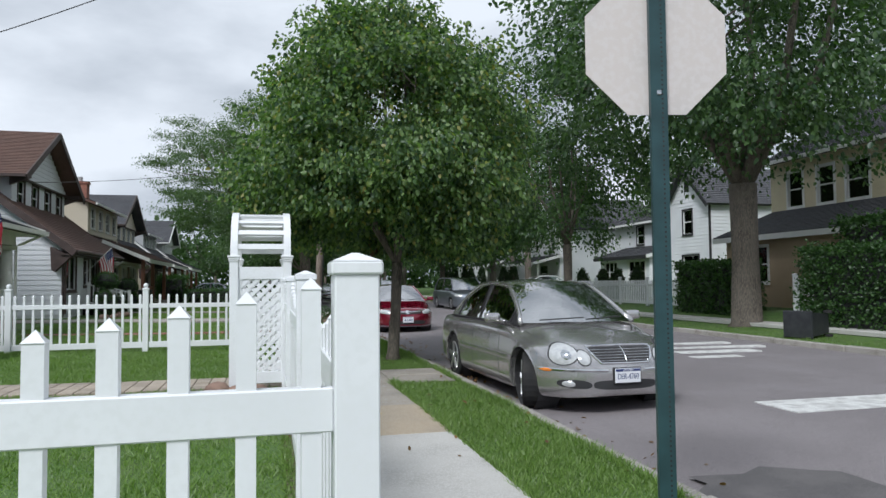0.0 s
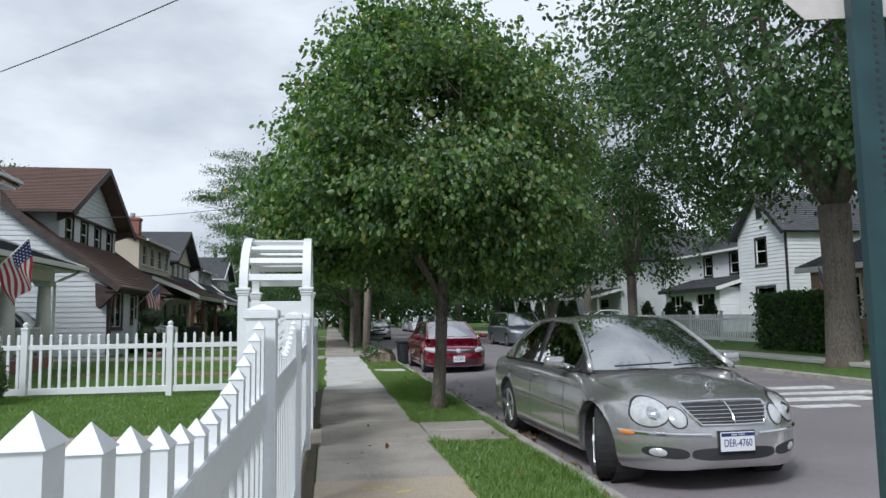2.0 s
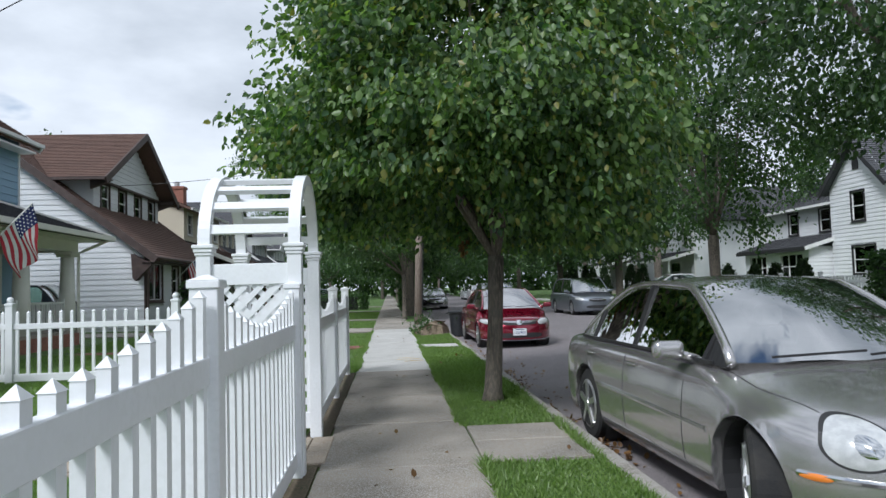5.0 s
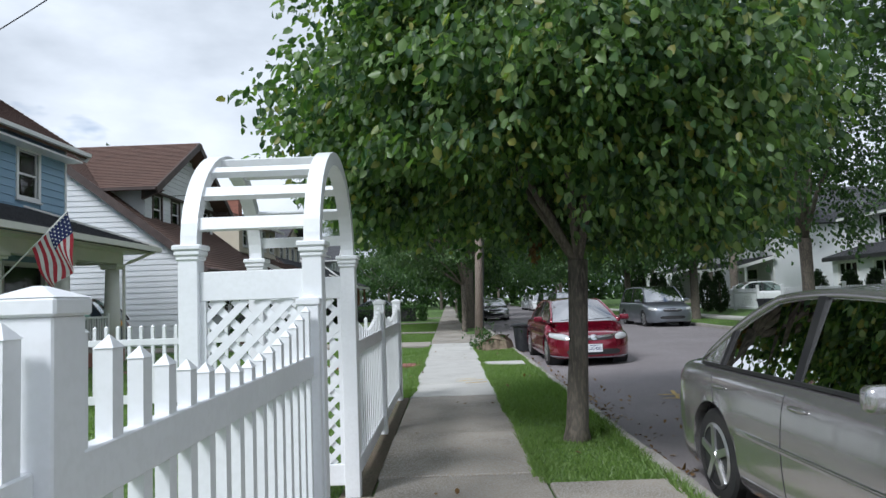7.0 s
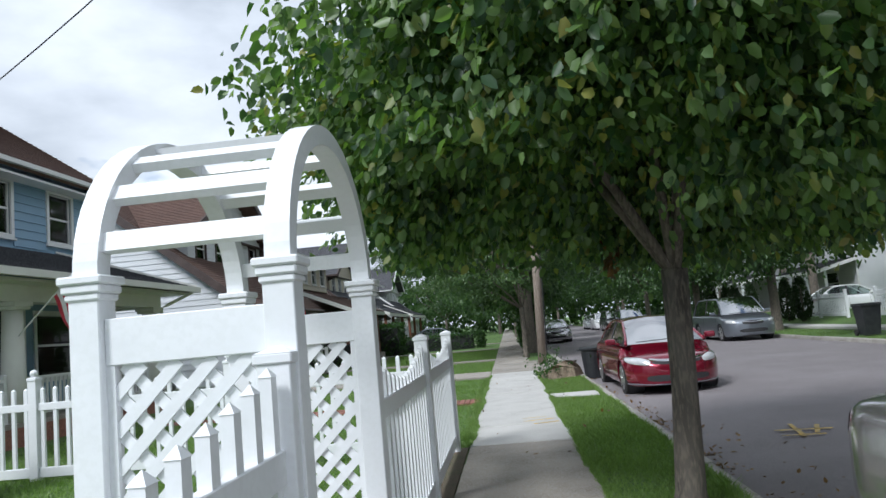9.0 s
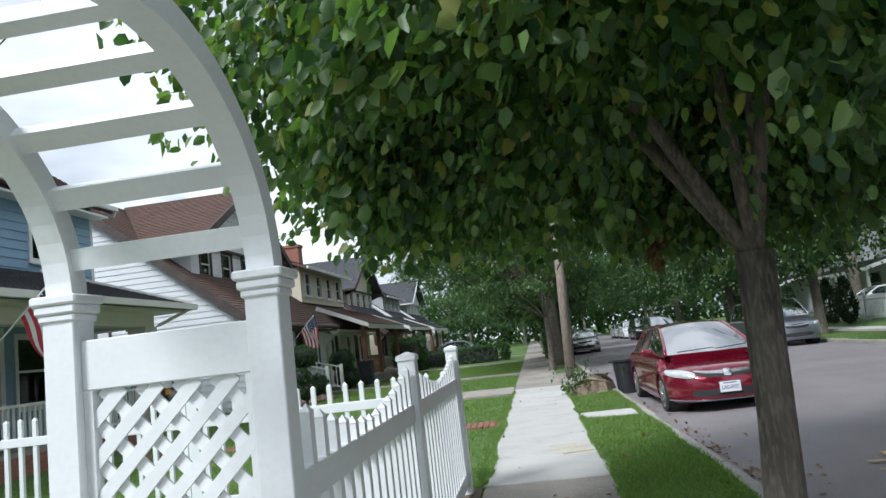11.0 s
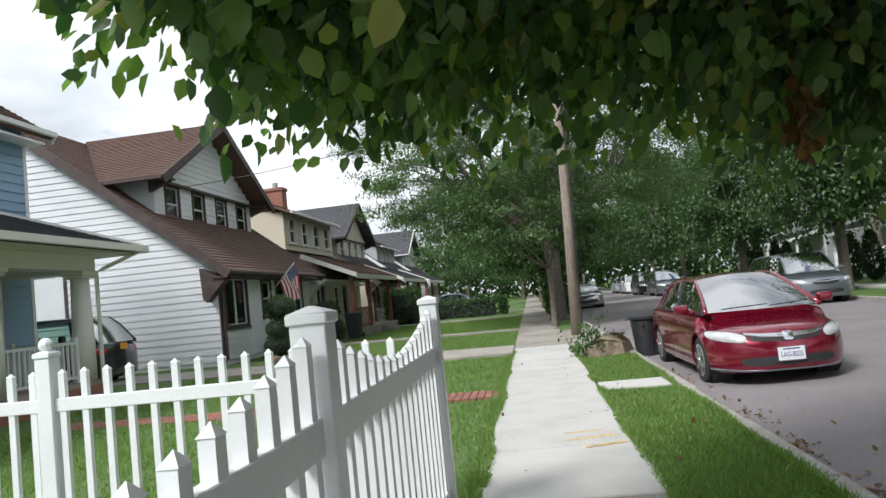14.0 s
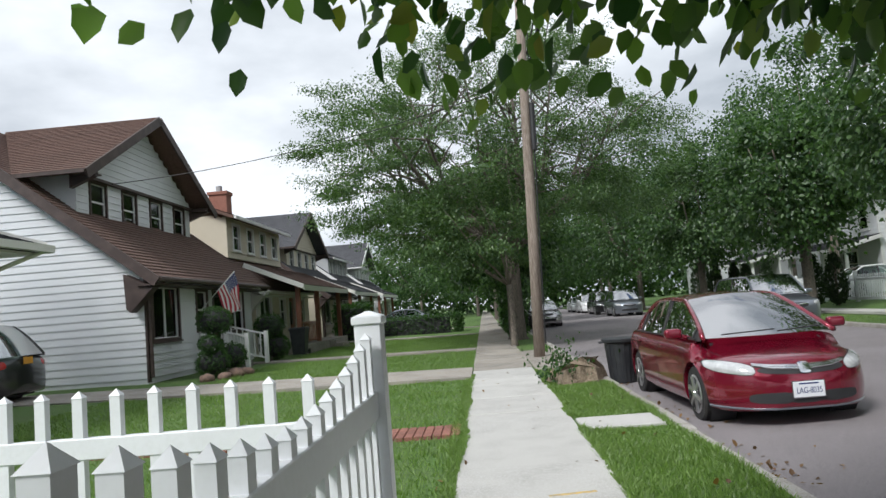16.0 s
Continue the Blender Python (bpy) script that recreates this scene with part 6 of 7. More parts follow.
def car(label, m, paint, L, W, H, wheelbase, front_over, shape, cabin, wheel_r, kind, steer=0, plate=None, group="parked cars"):
    """A car whose nose points to -y. shape: knots of the hood and deck line, the shoulder and the underside.
    cabin: windscreen base y, its top y, rear glass top y, its base y, belt height, roof half width, belt half width."""
    c = thing("car", m, label, "car", group)
    fy = -L / 2 + front_over
    ry = fy + wheelbase
    axle, arch = wheel_r, wheel_r * 1.15
    top, shoulder, bottom, nose_len, tail_len = shape
    bm_ = body_shell(L, W, wheel_r, fy, ry, top, shoulder, bottom, nose_len, tail_len)
    bm_.normal_update()
    shell = Shell(bm_)
    body = part("body", bm_, paint, c, smooth=True)
    mod = body.modifiers.new("edges", "EDGE_SPLIT")
    mod.split_angle = radians(52)
    part("underbody", boxes((-W / 2 + 0.24, W / 2 - 0.24, -L / 2 + 0.45, L / 2 - 0.35, 0.19, 0.5)), M_BLACK_PLASTIC, c)
    for yw in (fy, ry):
        for s in (-1, 1):
            tb_ = bmesh.new()
            tube(tb_, [(s * (W / 2 - 0.36), yw, axle), (s * (W / 2 - 0.08), yw, axle)], arch - 0.004, 28, cap=False)
            part("wheel_well", tb_, M_DARK_IN, c)
    for s in (-1, 1):
        wheel(c, s * (W / 2 - (0.155 if steer else 0.135)), fy, wheel_r, 0.215, s, steer, 5 if kind == "sedan_silver" else 6)
        wheel(c, s * (W / 2 - 0.135), ry, wheel_r, 0.215, s, 0, 5 if kind == "sedan_silver" else 6)
    # cabin
    a0, a1, c1, c0, belt, rw, bw = cabin
    zr = H

    side_top = []
    N = 6
    for k in range(N + 1):
        t = k / N
        side_top.append((bw * 0.97 + (rw - bw * 0.97) * t ** 0.8, a0 + (a1 - a0) * t, belt + 0.015 + (zr - 0.09 - belt) * (0.72 * t + 0.28 * math.sin(t * math.pi / 2))))
    for k in range(1, 9):
        t = k / 8
        side_top.append((rw + 0.012 * math.sin(t * math.pi), a1 + (c1 - a1) * t, zr - 0.075 + 0.03 * math.sin(t * math.pi)))
    for k in range(1, N + 1):
        t = k / N
        side_top.append((rw + (bw * 0.95 - rw) * t, c1 + (c0 - c1) * t, belt + 0.03 + (zr - 0.105 - belt) * (0.62 * (1 - t) + 0.38 * math.cos(t * math.pi / 2))))
    # across the top: windscreen, roof, rear glass
    cols = 8
    for name, lo, hi, mat in (("windscreen", 0, N, M_CAR_GLASS), ("roof", N, N + 8, paint), ("rear_window", N + 8, N + 8 + N, M_CAR_GLASS)):
        b = bmesh.new()
        grid = []
        for k in range(lo, hi + 1):
            w, y, z = side_top[k]
            r_ = []
            for j in range(cols + 1):
                u = 2 * j / cols - 1
                crown = (1 - u * u)
                yy = y + (-0.13 if k <= N else (0.10 if k >= N + 8 else 0.0)) * crown * (1.0 if name != "roof" else 0.9)
                if name == "roof":
                    f = (k - lo) / (hi - lo)
                    yy = y + crown * (-0.13 * (1 - f) + 0.10 * f) * (abs(2 * f - 1))
                r_.append(b.verts.new((w * u, yy, z + 0.055 * crown * min(1.0, (z - belt) / (zr - belt) * 1.2))))
            grid.append(r_)
        for p, q in zip(grid, grid[1:]):
            for j in range(cols):
                b.faces.new((p[j], p[j + 1], q[j + 1], q[j]))
        ob = part(name, b, mat, c, smooth=True)
        if mat is M_CAR_GLASS:
            ob.visible_shadow = False
    # side glass and pillars
    dark = M_BLACK_TRIM
    for s in (-1, 1):
        knots = [(a0 + 0.28, "front"), ((a0 + c0) / 2 + 0.02, "mid"), (c0 - 0.42, "rear")]

        def top_at(y):
            for (w0, y0_, z0_), (w1, y1_, z1_) in zip(side_top, side_top[1:]):
                if y0_ <= y <= y1_:
                    t = (y - y0_) / max(1e-6, y1_ - y0_)
                    return w0 + (w1 - w0) * t, z0_ + (z1_ - z0_) * t
            return side_top[-1][0], side_top[-1][2]
        for (ya, _), (yb, _) in zip(knots, knots[1:]):
            b = bmesh.new()
            prev = None
            for k in range(9):
                y = ya + 0.035 + (yb - ya - 0.07) * k / 8
                w, z = top_at(y)
                pr = (b.verts.new((s * bw, y, belt + 0.01)), b.verts.new((s * (w - 0.003), y, max(belt + 0.02, z - 0.02))))
                if prev:
                    b.faces.new((prev[0], pr[0], pr[1], prev[1]))
                prev = pr
            g = part("side_window", b, M_SIDE_GLASS, c)
            g.visible_shadow = False
        b = bmesh.new()
        tube(b, [(s * (w0 - 0.012), y0_, z0_ - 0.004) for w0, y0_, z0_ in side_top], 0.032, 8)
        part("roof_rail", b, paint, c, smooth=True)
        b = bmesh.new()
        y = knots[1][0]
        w, z = top_at(y)
        beam(b, (s * bw, y, belt), (s * w, y, z), 0.08, 0.02, up=(s, 0, 0))
        part("pillar", b, dark, c)
        for y in (knots[0][0], knots[2][0]):
            w, z = top_at(y)
            part("pillar", beam(bmesh.new(), (s * bw, y, belt), (s * (w - 0.01), y, z), 0.05, 0.03, up=(s, 0, 0)), dark, c)
        # quarter panel between the last pillar and the rear glass, and the small front corner
        for ya, yb, mt, nm in ((c0 - 0.42, c0, paint, "rear_quarter"), (a0, a0 + 0.28, dark, "front_quarter")):
            b = bmesh.new()
            prev = None
            for k in range(5):
                y = ya + (yb - ya) * k / 4
                w, z = top_at(y)
                pr = (b.verts.new((s * bw, y, belt - 0.01)), b.verts.new((s * w, y, max(belt, z))))
                if prev:
                    b.faces.new((prev[0], pr[0], pr[1], prev[1]))
                prev = pr
            part(nm, b, mt, c)
        part("belt_trim", beam(bmesh.new(), (s * (bw + 0.012), a0 + 0.15, belt + 0.005), (s * (bw + 0.012), c0 - 0.1, belt + 0.005), 0.02, 0.022), M_BLACK_TRIM, c)
        # mirror
        my = a0 + 0.40
        mb = bmesh.new()
        box(mb, s * (W / 2 + 0.085) - 0.105, s * (W / 2 + 0.085) + 0.105, my - 0.055, my + 0.05, belt + 0.012, belt + 0.135)
        bmesh.ops.bevel(mb, geom=list(mb.edges), offset=0.05, segments=4, affect="EDGES", profile=0.6)
        beam(mb, (s * (W / 2 - 0.11), my + 0.01, belt + 0.01), (s * (W / 2 + 0.02), my, belt + 0.05), 0.06, 0.045)
        part("mirror", mb, paint, c, smooth=True)
        # door seams, handles, rubbing strip
        way = "l" if s < 0 else "s"
        for y in (a0 + 0.42, knots[1][0] + 0.03):
            part("door_seam", shell.line(way, [(y, belt - 0.03), (y + 0.01, 0.6), (y + 0.01, 0.3)], 0.0035), M_BLACK_PLASTIC, c)
        part("door_seam", shell.line(way, [(c0 - 0.36, belt - 0.05), (c0 - 0.46, 0.72), (c0 - 0.55, 0.5)], 0.0035), M_BLACK_PLASTIC, c)
        for y in (knots[1][0] - 0.14, c0 - 0.53):
            q = shell.on(way, y, belt - 0.125, 0.012)
            part("door_handle", ellipsoid(q.x, q.y, q.z, 0.018, 0.10, 0.018), paint, c, smooth=True)
        part("hood_seam", shell.line("t", [(s * (W / 2 - 0.135), a0 + 0.1), (s * (W / 2 - 0.17), fy + 0.1), (s * (W / 2 - 0.24), fy - 0.36)], 0.003), M_BLACK_PLASTIC, c)
        part("sill_strip", shell.line(way, [(fy + arch + 0.05, 0.285), (ry - arch - 0.05, 0.285)], 0.008, -0.004), paint, c)
        if kind == "sedan_silver":
            part("side_strip", shell.line(way, [(fy + arch + 0.04, 0.555), (ry - arch - 0.04, 0.575)], 0.02, -0.012, 10), paint, c)
            part("strip_chrome", shell.line(way, [(fy + arch + 0.04, 0.572), (ry - arch - 0.04, 0.592)], 0.005, 0.005, 10), M_CHROME, c)
    # inside: seats and dashboard
    part("dashboard", boxes((-bw + 0.12, bw - 0.12, a0 + 0.1, a0 + 0.5, belt - 0.35, belt - 0.05), bevel=0.03), M_BLACK_PLASTIC, c)
    for sx in (-0.36, 0.36):
        yy = (a0 + c0) / 2 - 0.05
        part("seat", boxes((sx - 0.24, sx + 0.24, yy, yy + 0.16, 0.5, belt + 0.12), (sx - 0.12, sx + 0.12, yy + 0.02, yy + 0.13, belt + 0.14, belt + 0.30), bevel=0.04), M_GREY_SIDING if kind == "sedan_silver" else M_BLACK_PLASTIC, c)
    part("rear_seat", boxes((-bw + 0.12, bw - 0.12, c0 - 0.75, c0 - 0.6, 0.5, belt + 0.05), bevel=0.04), M_BLACK_PLASTIC, c)
    # front end
    nose = -L / 2

    def lamp(name, u, v, ru, rv, turn, rim=0.012, power=2.0, bulge=0.012):
        hd = part(name, shell.disc("f", u, v, ru, rv, turn, 0.006, bulge, power), M_LAMP_LENS, c, smooth=True)
        part("headlight_rim", shell.disc("f", u, v, ru + rim, rv + rim, turn, 0.003, 0.0, power), M_BLACK_TRIM, hd, smooth=True)
        return hd
    if kind == "sedan_silver":
        gz0, gz1 = 0.575, 0.745

        def half(z):
            return 0.285 + 0.11 * math.sin(min(1.0, (z - gz0) / (gz1 - gz0)) * math.pi * 0.42)
        b, rows = bmesh.new(), []
        for k in range(9):
            z = gz0 + (gz1 - gz0) * k / 8
            rows.append([b.verts.new(shell.on("f", half(z) * (2 * j / 16 - 1), z, 0.004)) for j in range(17)])
        for p, q in zip(rows, rows[1:]):
            for j in range(16):
                b.faces.new((p[j], p[j + 1], q[j + 1], q[j]))
        gr = part("grille", b, M_DARK_IN, c, "black grille with chrome slats")
        edge = [(-half(gz0 + (gz1 - gz0) * k / 8), gz0 + (gz1 - gz0) * k / 8) for k in range(9)]
        ring = edge + [(-0.2, gz1 + 0.008), (0.0, gz1 + 0.012), (0.2, gz1 + 0.008)] + [(-x, z) for x, z in edge[::-1]] + [edge[0]]
        part("grille_surround", shell.line("f", ring, 0.0125, 0.006, 3), M_CHROME, gr)
        for k in range(5):
            z = gz0 + 0.026 + k * 0.028
            part("grille_bar", shell.line("f", [(-half(z) + 0.01, z), (0, z + 0.004), (half(z) - 0.01, z)], 0.004, 0.008), M_CHROME, gr)
        part("grille_post", shell.line("f", [(0, gz0), (0, gz1)], 0.006, 0.012), M_CHROME, gr)
        q = shell.on("t", 0, nose + 0.36)
        b = bmesh.new()
        tube(b, [(0.04 * math.cos(k * math.tau / 18), q.y, q.z + 0.055 + 0.04 * math.sin(k * math.tau / 18)) for k in range(19)], 0.005, 5)
        for k in range(3):
            a = math.pi / 2 + k * math.tau / 3
            beam(b, (0, q.y, q.z + 0.055), (0.038 * math.cos(a), q.y, q.z + 0.055 + 0.038 * math.sin(a)), 0.007, 0.007)
        beam(b, (0, q.y, q.z - 0.01), (0, q.y, q.z + 0.02), 0.012, 0.012)
        part("bonnet_ornament", b, M_CHROME, c)
        for s in (-1, 1):
            hd = lamp("headlight", s * 0.64, 0.672, 0.135, 0.104, -s * 24)
            part("reflector", shell.disc("f", s * 0.625, 0.662, 0.048, 0.046, 0, 0.017, 0.010), M_CHROME, hd, smooth=True)
            lamp("headlight", s * 0.458, 0.635, 0.066, 0.076, -s * 14)
            part("fog_lamp", shell.disc("f", s * 0.62, 0.355, 0.06, 0.034, s * 6, 0.006, 0.01), M_LAMP_LENS, c, smooth=True)
            part("fog_intake", shell.disc("f", s * 0.56, 0.353, 0.165, 0.046, s * 4, 0.003, 0.0, 2.6), M_DARK_IN, c, smooth=True)
            part("side_marker", shell.disc("f", s * 0.80, 0.502, 0.045, 0.018, 0, 0.012, 0.006), M_AMBER, c, smooth=True)
            part("bumper_strip", shell.line("f", [(s * 0.22, 0.498), (s * 0.6, 0.502), (s * 0.85, 0.510)], 0.016, 0.0, 10), M_CHROME, c)
        part("lower_intake", shell.disc("f", 0, 0.345, 0.38, 0.052, 0, 0.003, 0.0, 3.4), M_DARK_IN, c, smooth=True)
        py, pz = nose - 0.012, 0.445
    elif kind == "sedan_red":
        part("grille", shell.disc("f", 0, 0.615, 0.44, 0.045, 0, 0.003, 0.0, 2.4), M_DARK_IN, c, smooth=True)
        for dz, r in ((0.0, 0.013), (0.018, 0.013), (0.034, 0.010)):
            part("grille_bar", shell.line("f", [(-0.47, 0.665 + dz * 0.4), (-0.3, 0.632 + dz * 0.8), (0, 0.615 + dz), (0.3, 0.632 + dz * 0.8), (0.47, 0.665 + dz * 0.4)], r, 0.008, 5), M_CHROME, c)
        part("emblem", shell.disc("f", 0, 0.622, 0.058, 0.05, 0, 0.024, 0.004, 4.0), M_CHROME, c, smooth=True)
        for s in (-1, 1):
            lamp("headlight", s * 0.645, 0.645, 0.185, 0.058, s * 9, 0.006, 2.9)
        part("lower_intake", shell.disc("f", 0, 0.335, 0.55, 0.058, 0, 0.003, 0.0, 4.0), M_DARK_IN, c, smooth=True)
        part("lip", shell.line("f", [(-0.82, 0.235), (-0.5, 0.225), (0, 0.222), (0.5, 0.225), (0.82, 0.235)], 0.014, 0.0), M_GREY_CAR, c)
        py, pz = nose - 0.012, 0.415
    else:
        part("grille", shell.disc("f", 0, 0.70, 0.40, 0.075, 0, 0.003, 0.0, 3.2), M_DARK_IN, c, smooth=True)
        part("grille_bar", shell.line("f", [(-0.38, 0.735), (0, 0.715), (0.38, 0.735)], 0.018, 0.006), M_CHROME, c)
        for s in (-1, 1):
            lamp("headlight", s * (W / 2 - 0.24), 0.755, 0.16, 0.065, s * 10, 0.006, 2.6)
        part("lower_intake", shell.disc("f", 0, 0.40, 0.52, 0.07, 0, 0.003, 0.0, 3.4), M_DARK_IN, c, smooth=True)
        py, pz = nose - 0.012, 0.50
    if plate:
        text, style = plate
        p = part("number_plate", boxes((-0.155, 0.155, py - 0.012, py, pz - 0.078, pz + 0.078), bevel=0.003), M_PLATE, c)
        part("plate_holder", boxes((-0.165, 0.165, py - 0.002, py + 0.06, pz - 0.088, pz + 0.088)), M_BLACK_PLASTIC if style == "blue" else M_CHROME, p)
        lettering(p, text, pose(0, py - 0.0135, pz - 0.012, 90, 0, 0) @ Matrix.Diagonal((0.82, 1.15, 1, 1)), 0.076, M_PLATE_BLUE)
        if style == "blue":
            part("plate_band", boxes((-0.15, 0.15, py - 0.0135, py - 0.0115, pz + 0.045, pz + 0.073)), M_PLATE_BLUE, p)
            lettering(p, "NEW YORK", pose(0, py - 0.0145, pz + 0.058, 90, 0, 0), 0.024, M_PLATE, "state_letters")
        else:
            part("plate_band", boxes((-0.1, 0.1, py - 0.0135, py - 0.0115, pz + 0.052, pz + 0.066)), M_PLATE_BLUE, p)
    # tail lamps and wiper
    for s in (-1, 1):
        part("tail_lamp", shell.disc("r", s * (W / 2 - 0.22), belt - 0.14, 0.15, 0.085, s * -8, 0.004, 0.012, 2.6), M_RED_LENS, c, smooth=True)
    for x0, x1 in ((-0.55, 0.02), (0.05, 0.55)):
        b = bmesh.new()
        beam(b, (x0, a0 - 0.13 + 0.13 * (x0 / bw) ** 2, belt + 0.05), (x1, a0 - 0.13 + 0.13 * (x1 / bw) ** 2, belt + 0.075), 0.014, 0.014)
        part("wiper", b, M_BLACK_PLASTIC, c)
    return c


def sedan_shape(L, nose_z, hood_z, cowl_z, cowl_y, deck_y, deck_z, nose_len=0.75, tail_len=0.6):
    """Knots of a three-box car: hood and deck line, shoulder, underside, and how far the nose and tail round off."""
    h = L / 2
    top = [(-h, nose_z - 0.16), (-h + 0.02, nose_z - 0.08), (-h + 0.08, nose_z), (-h + 0.19, nose_z + 0.075), (-h + 0.42, hood_z), (-h + 0.8, hood_z + (cowl_z - hood_z) * 0.48), (cowl_y, cowl_z), (0.2, cowl_z + 0.01),
           (deck_y, deck_z), (h - 0.25, deck_z - 0.015), (h - 0.07, deck_z - 0.06), (h, deck_z - 0.2)]
    sh = [(-h, nose_z - 0.20), (-h + 0.08, nose_z - 0.09), (-h + 0.22, nose_z), (-h + 0.55, hood_z - 0.065), (-h + 0.9, hood_z - 0.02), (cowl_y, cowl_z - 0.07), (0.3, cowl_z - 0.045), (deck_y, deck_z - 0.055), (h - 0.2, deck_z - 0.085), (h, deck_z - 0.3)]
    bo = [(-h, nose_z - 0.26), (-h + 0.015, 0.27), (-h + 0.06, 0.215), (-h + 0.3, 0.195), (0, 0.19), (h - 0.5, 0.2), (h - 0.1, 0.27), (h - 0.02, 0.34), (h, 0.44)]
    return top, sh, bo, nose_len, tail_len


car("silver four-door sedan with oval twin headlights parked at the kerb", pose(3.76, 9.47, road_z(3.3) - 0.01, 0, 0, 1.5), M_SILVER, 4.82, 1.84, 1.51, 2.854, 0.86, sedan_shape(4.82, 0.685, 0.83, 0.99, -1.1, 1.75, 1.0),
    (-1.22, -0.36, 0.82, 1.72, 0.955, 0.60, 0.81), 0.33, "sedan_silver", steer=-25, plate=("DER-4760", "blue"))
car("red compact sedan with chrome grille bar parked at the kerb", pose(3.89, 22.42, road_z(3.4) - 0.03, 0, 0, 1.0), M_RED_CAR, 4.49, 1.76, 1.445, 2.70, 0.93, sedan_shape(4.49, 0.66, 0.775, 0.955, -1.2, 1.72, 0.99, 0.8),
    (-1.42, -0.34, 0.95, 1.72, 0.925, 0.58, 0.775), 0.315, "sedan_red", steer=0, plate=("LAG-8035", "plain"))


def far_car(label, x, y, turn, paint, L, W, H, tall):
    if tall:
        shape = sedan_shape(L, 0.80, 0.93, 1.06, -L / 2 + 1.15, L / 2 - 0.4, 1.08, 0.7, 0.35)
        cab = (-L / 2 + 1.0, -L / 2 + 1.8, L / 2 - 0.75, L / 2 - 0.14, 1.03, W / 2 - 0.27, W / 2 - 0.11)
    else:
        shape = sedan_shape(L, 0.66, 0.79, 0.95, -1.05, 1.7, 0.98)
        cab = (-1.2, -0.35, 0.9, 1.7, 0.92, 0.6, 0.79)
    return car(label, pose(x, y, road_z(x) - 0.01 if KERB_L < x < KERB_R else (0.06 if x < 0 else 0.3), 0, 0, turn), paint, L, W, H, L * 0.585, L * 0.19, shape, cab, 0.34 if tall else 0.32, "other")


far_car("silver-grey minivan parked across the street", 10.2, 37.4, 1, M_GREY_CAR, 5.1, 1.98, 1.74, True)
far_car("grey crossover car parked further along the street", 9.9, 60, 0, M_GREY_CAR, 4.6, 1.84, 1.7, True)
far_car("black pickup-sized car parked further along the street", 9.9, 67.5, 0, M_BLACK_CAR, 5.0, 1.9, 1.75, True)
far_car("white car parked further along the street", 9.9, 75, 0, M_WHITE_CAR, 4.7, 1.82, 1.6, True)
far_car("white sedan parked far along the street", 9.9, 82, 0, M_WHITE_CAR, 4.7, 1.8, 1.45, False)
far_car("tan sedan parked at the near kerb beyond the pole", 3.9, 52, 0, M_SILVER, 4.7, 1.8, 1.45, False)
far_car("white sedan standing on a driveway across the street", 19.6, 47.5, 90, M_WHITE_CAR, 4.7, 1.82, 1.5, False)
far_car("dark sedan parked on a far front drive", -5.0, 61.5, -90, M_GREY_CAR, 4.6, 1.8, 1.45, False)
suv = far_car("black sport utility car parked on the driveway, tail to the street", -11.6, 27.55, -90, M_BLACK_CAR, 4.7, 1.9, 1.78, True)
part("rear_plate", boxes((-0.155, 0.155, 2.35, 2.362, 0.88, 1.03), bevel=0.003), M_PLATE_ORANGE, suv)

# ---- bins, stump, clutter ----
def wheelie_bin(label, m, mat):
    b_ = thing("waste_bin", m, label, "bin", "waste bins")
    b = bmesh.new()
    lo = [b.verts.new(p) for p in ((-0.22, -0.24, 0.03), (0.22, -0.24, 0.03), (0.22, 0.22, 0.03), (-0.22, 0.22, 0.03))]
    hi = [b.verts.new(p) for p in ((-0.29, -0.33, 0.95), (0.29, -0.33, 0.95), (0.29, 0.30, 0.95), (-0.29, 0.30, 0.95))]
    for k in range(4):
        b.faces.new((lo[k], lo[(k + 1) % 4], hi[(k + 1) % 4], hi[k]))
    b.faces.new(lo[::-1])
    bmesh.ops.recalc_face_normals(b, faces=b.faces)
    sol = part("body", b, mat, b_)
    md = sol.modifiers.new("thick", "SOLIDIFY")
    md.thickness = 0.012
    part("rim", boxes((-0.32, 0.32, -0.36, -0.31, 0.93, 0.98), (-0.32, 0.32, 0.29, 0.34, 0.93, 0.98), (-0.32, -0.27, -0.31, 0.29, 0.93, 0.98), (0.27, 0.32, -0.31, 0.29, 0.93, 0.98), bevel=0.008), mat, b_)
    part("lid", boxes((-0.31, 0.31, -0.34, 0.33, 0.985, 1.02), bevel=0.012), mat, b_)
    for s in (-1, 1):
        tb = bmesh.new()
        tube(tb, [(s * 0.25, 0.24, 0.1), (s * 0.31, 0.24, 0.1)], 0.1, 16)
        part("wheel", tb, M_TYRE, b_)
    return b_


can = thing("waste_bin", pose(2.98, 25.0, -0.10), "round dark grey plastic rubbish can behind the red car", "bin", "waste bins")
b = bmesh.new()
tube(b, [(0, 0, 0.0), (0, 0, 0.03), (0, 0, 0.72)], [0.2, 0.215, 0.275], 28, cap=False)
part("body", b, M_BIN, can)
rib_me = mesh_of(beam(bmesh.new(), (0.218, 0, 0.05), (0.27, 0, 0.66), 0.012, 0.012), "rib", M_BIN)
for k in range(20):
    piece("rib", rib_me, can, pose(0, 0, 0, 0, 0, k * 18))
b = bmesh.new()
tube(b, [(0, 0, 0.68), (0, 0, 0.70), (0, 0, 0.745), (0, 0, 0.76)], [0.28, 0.315, 0.32, 0.30], 28)
part("rim", b, M_BIN, can)
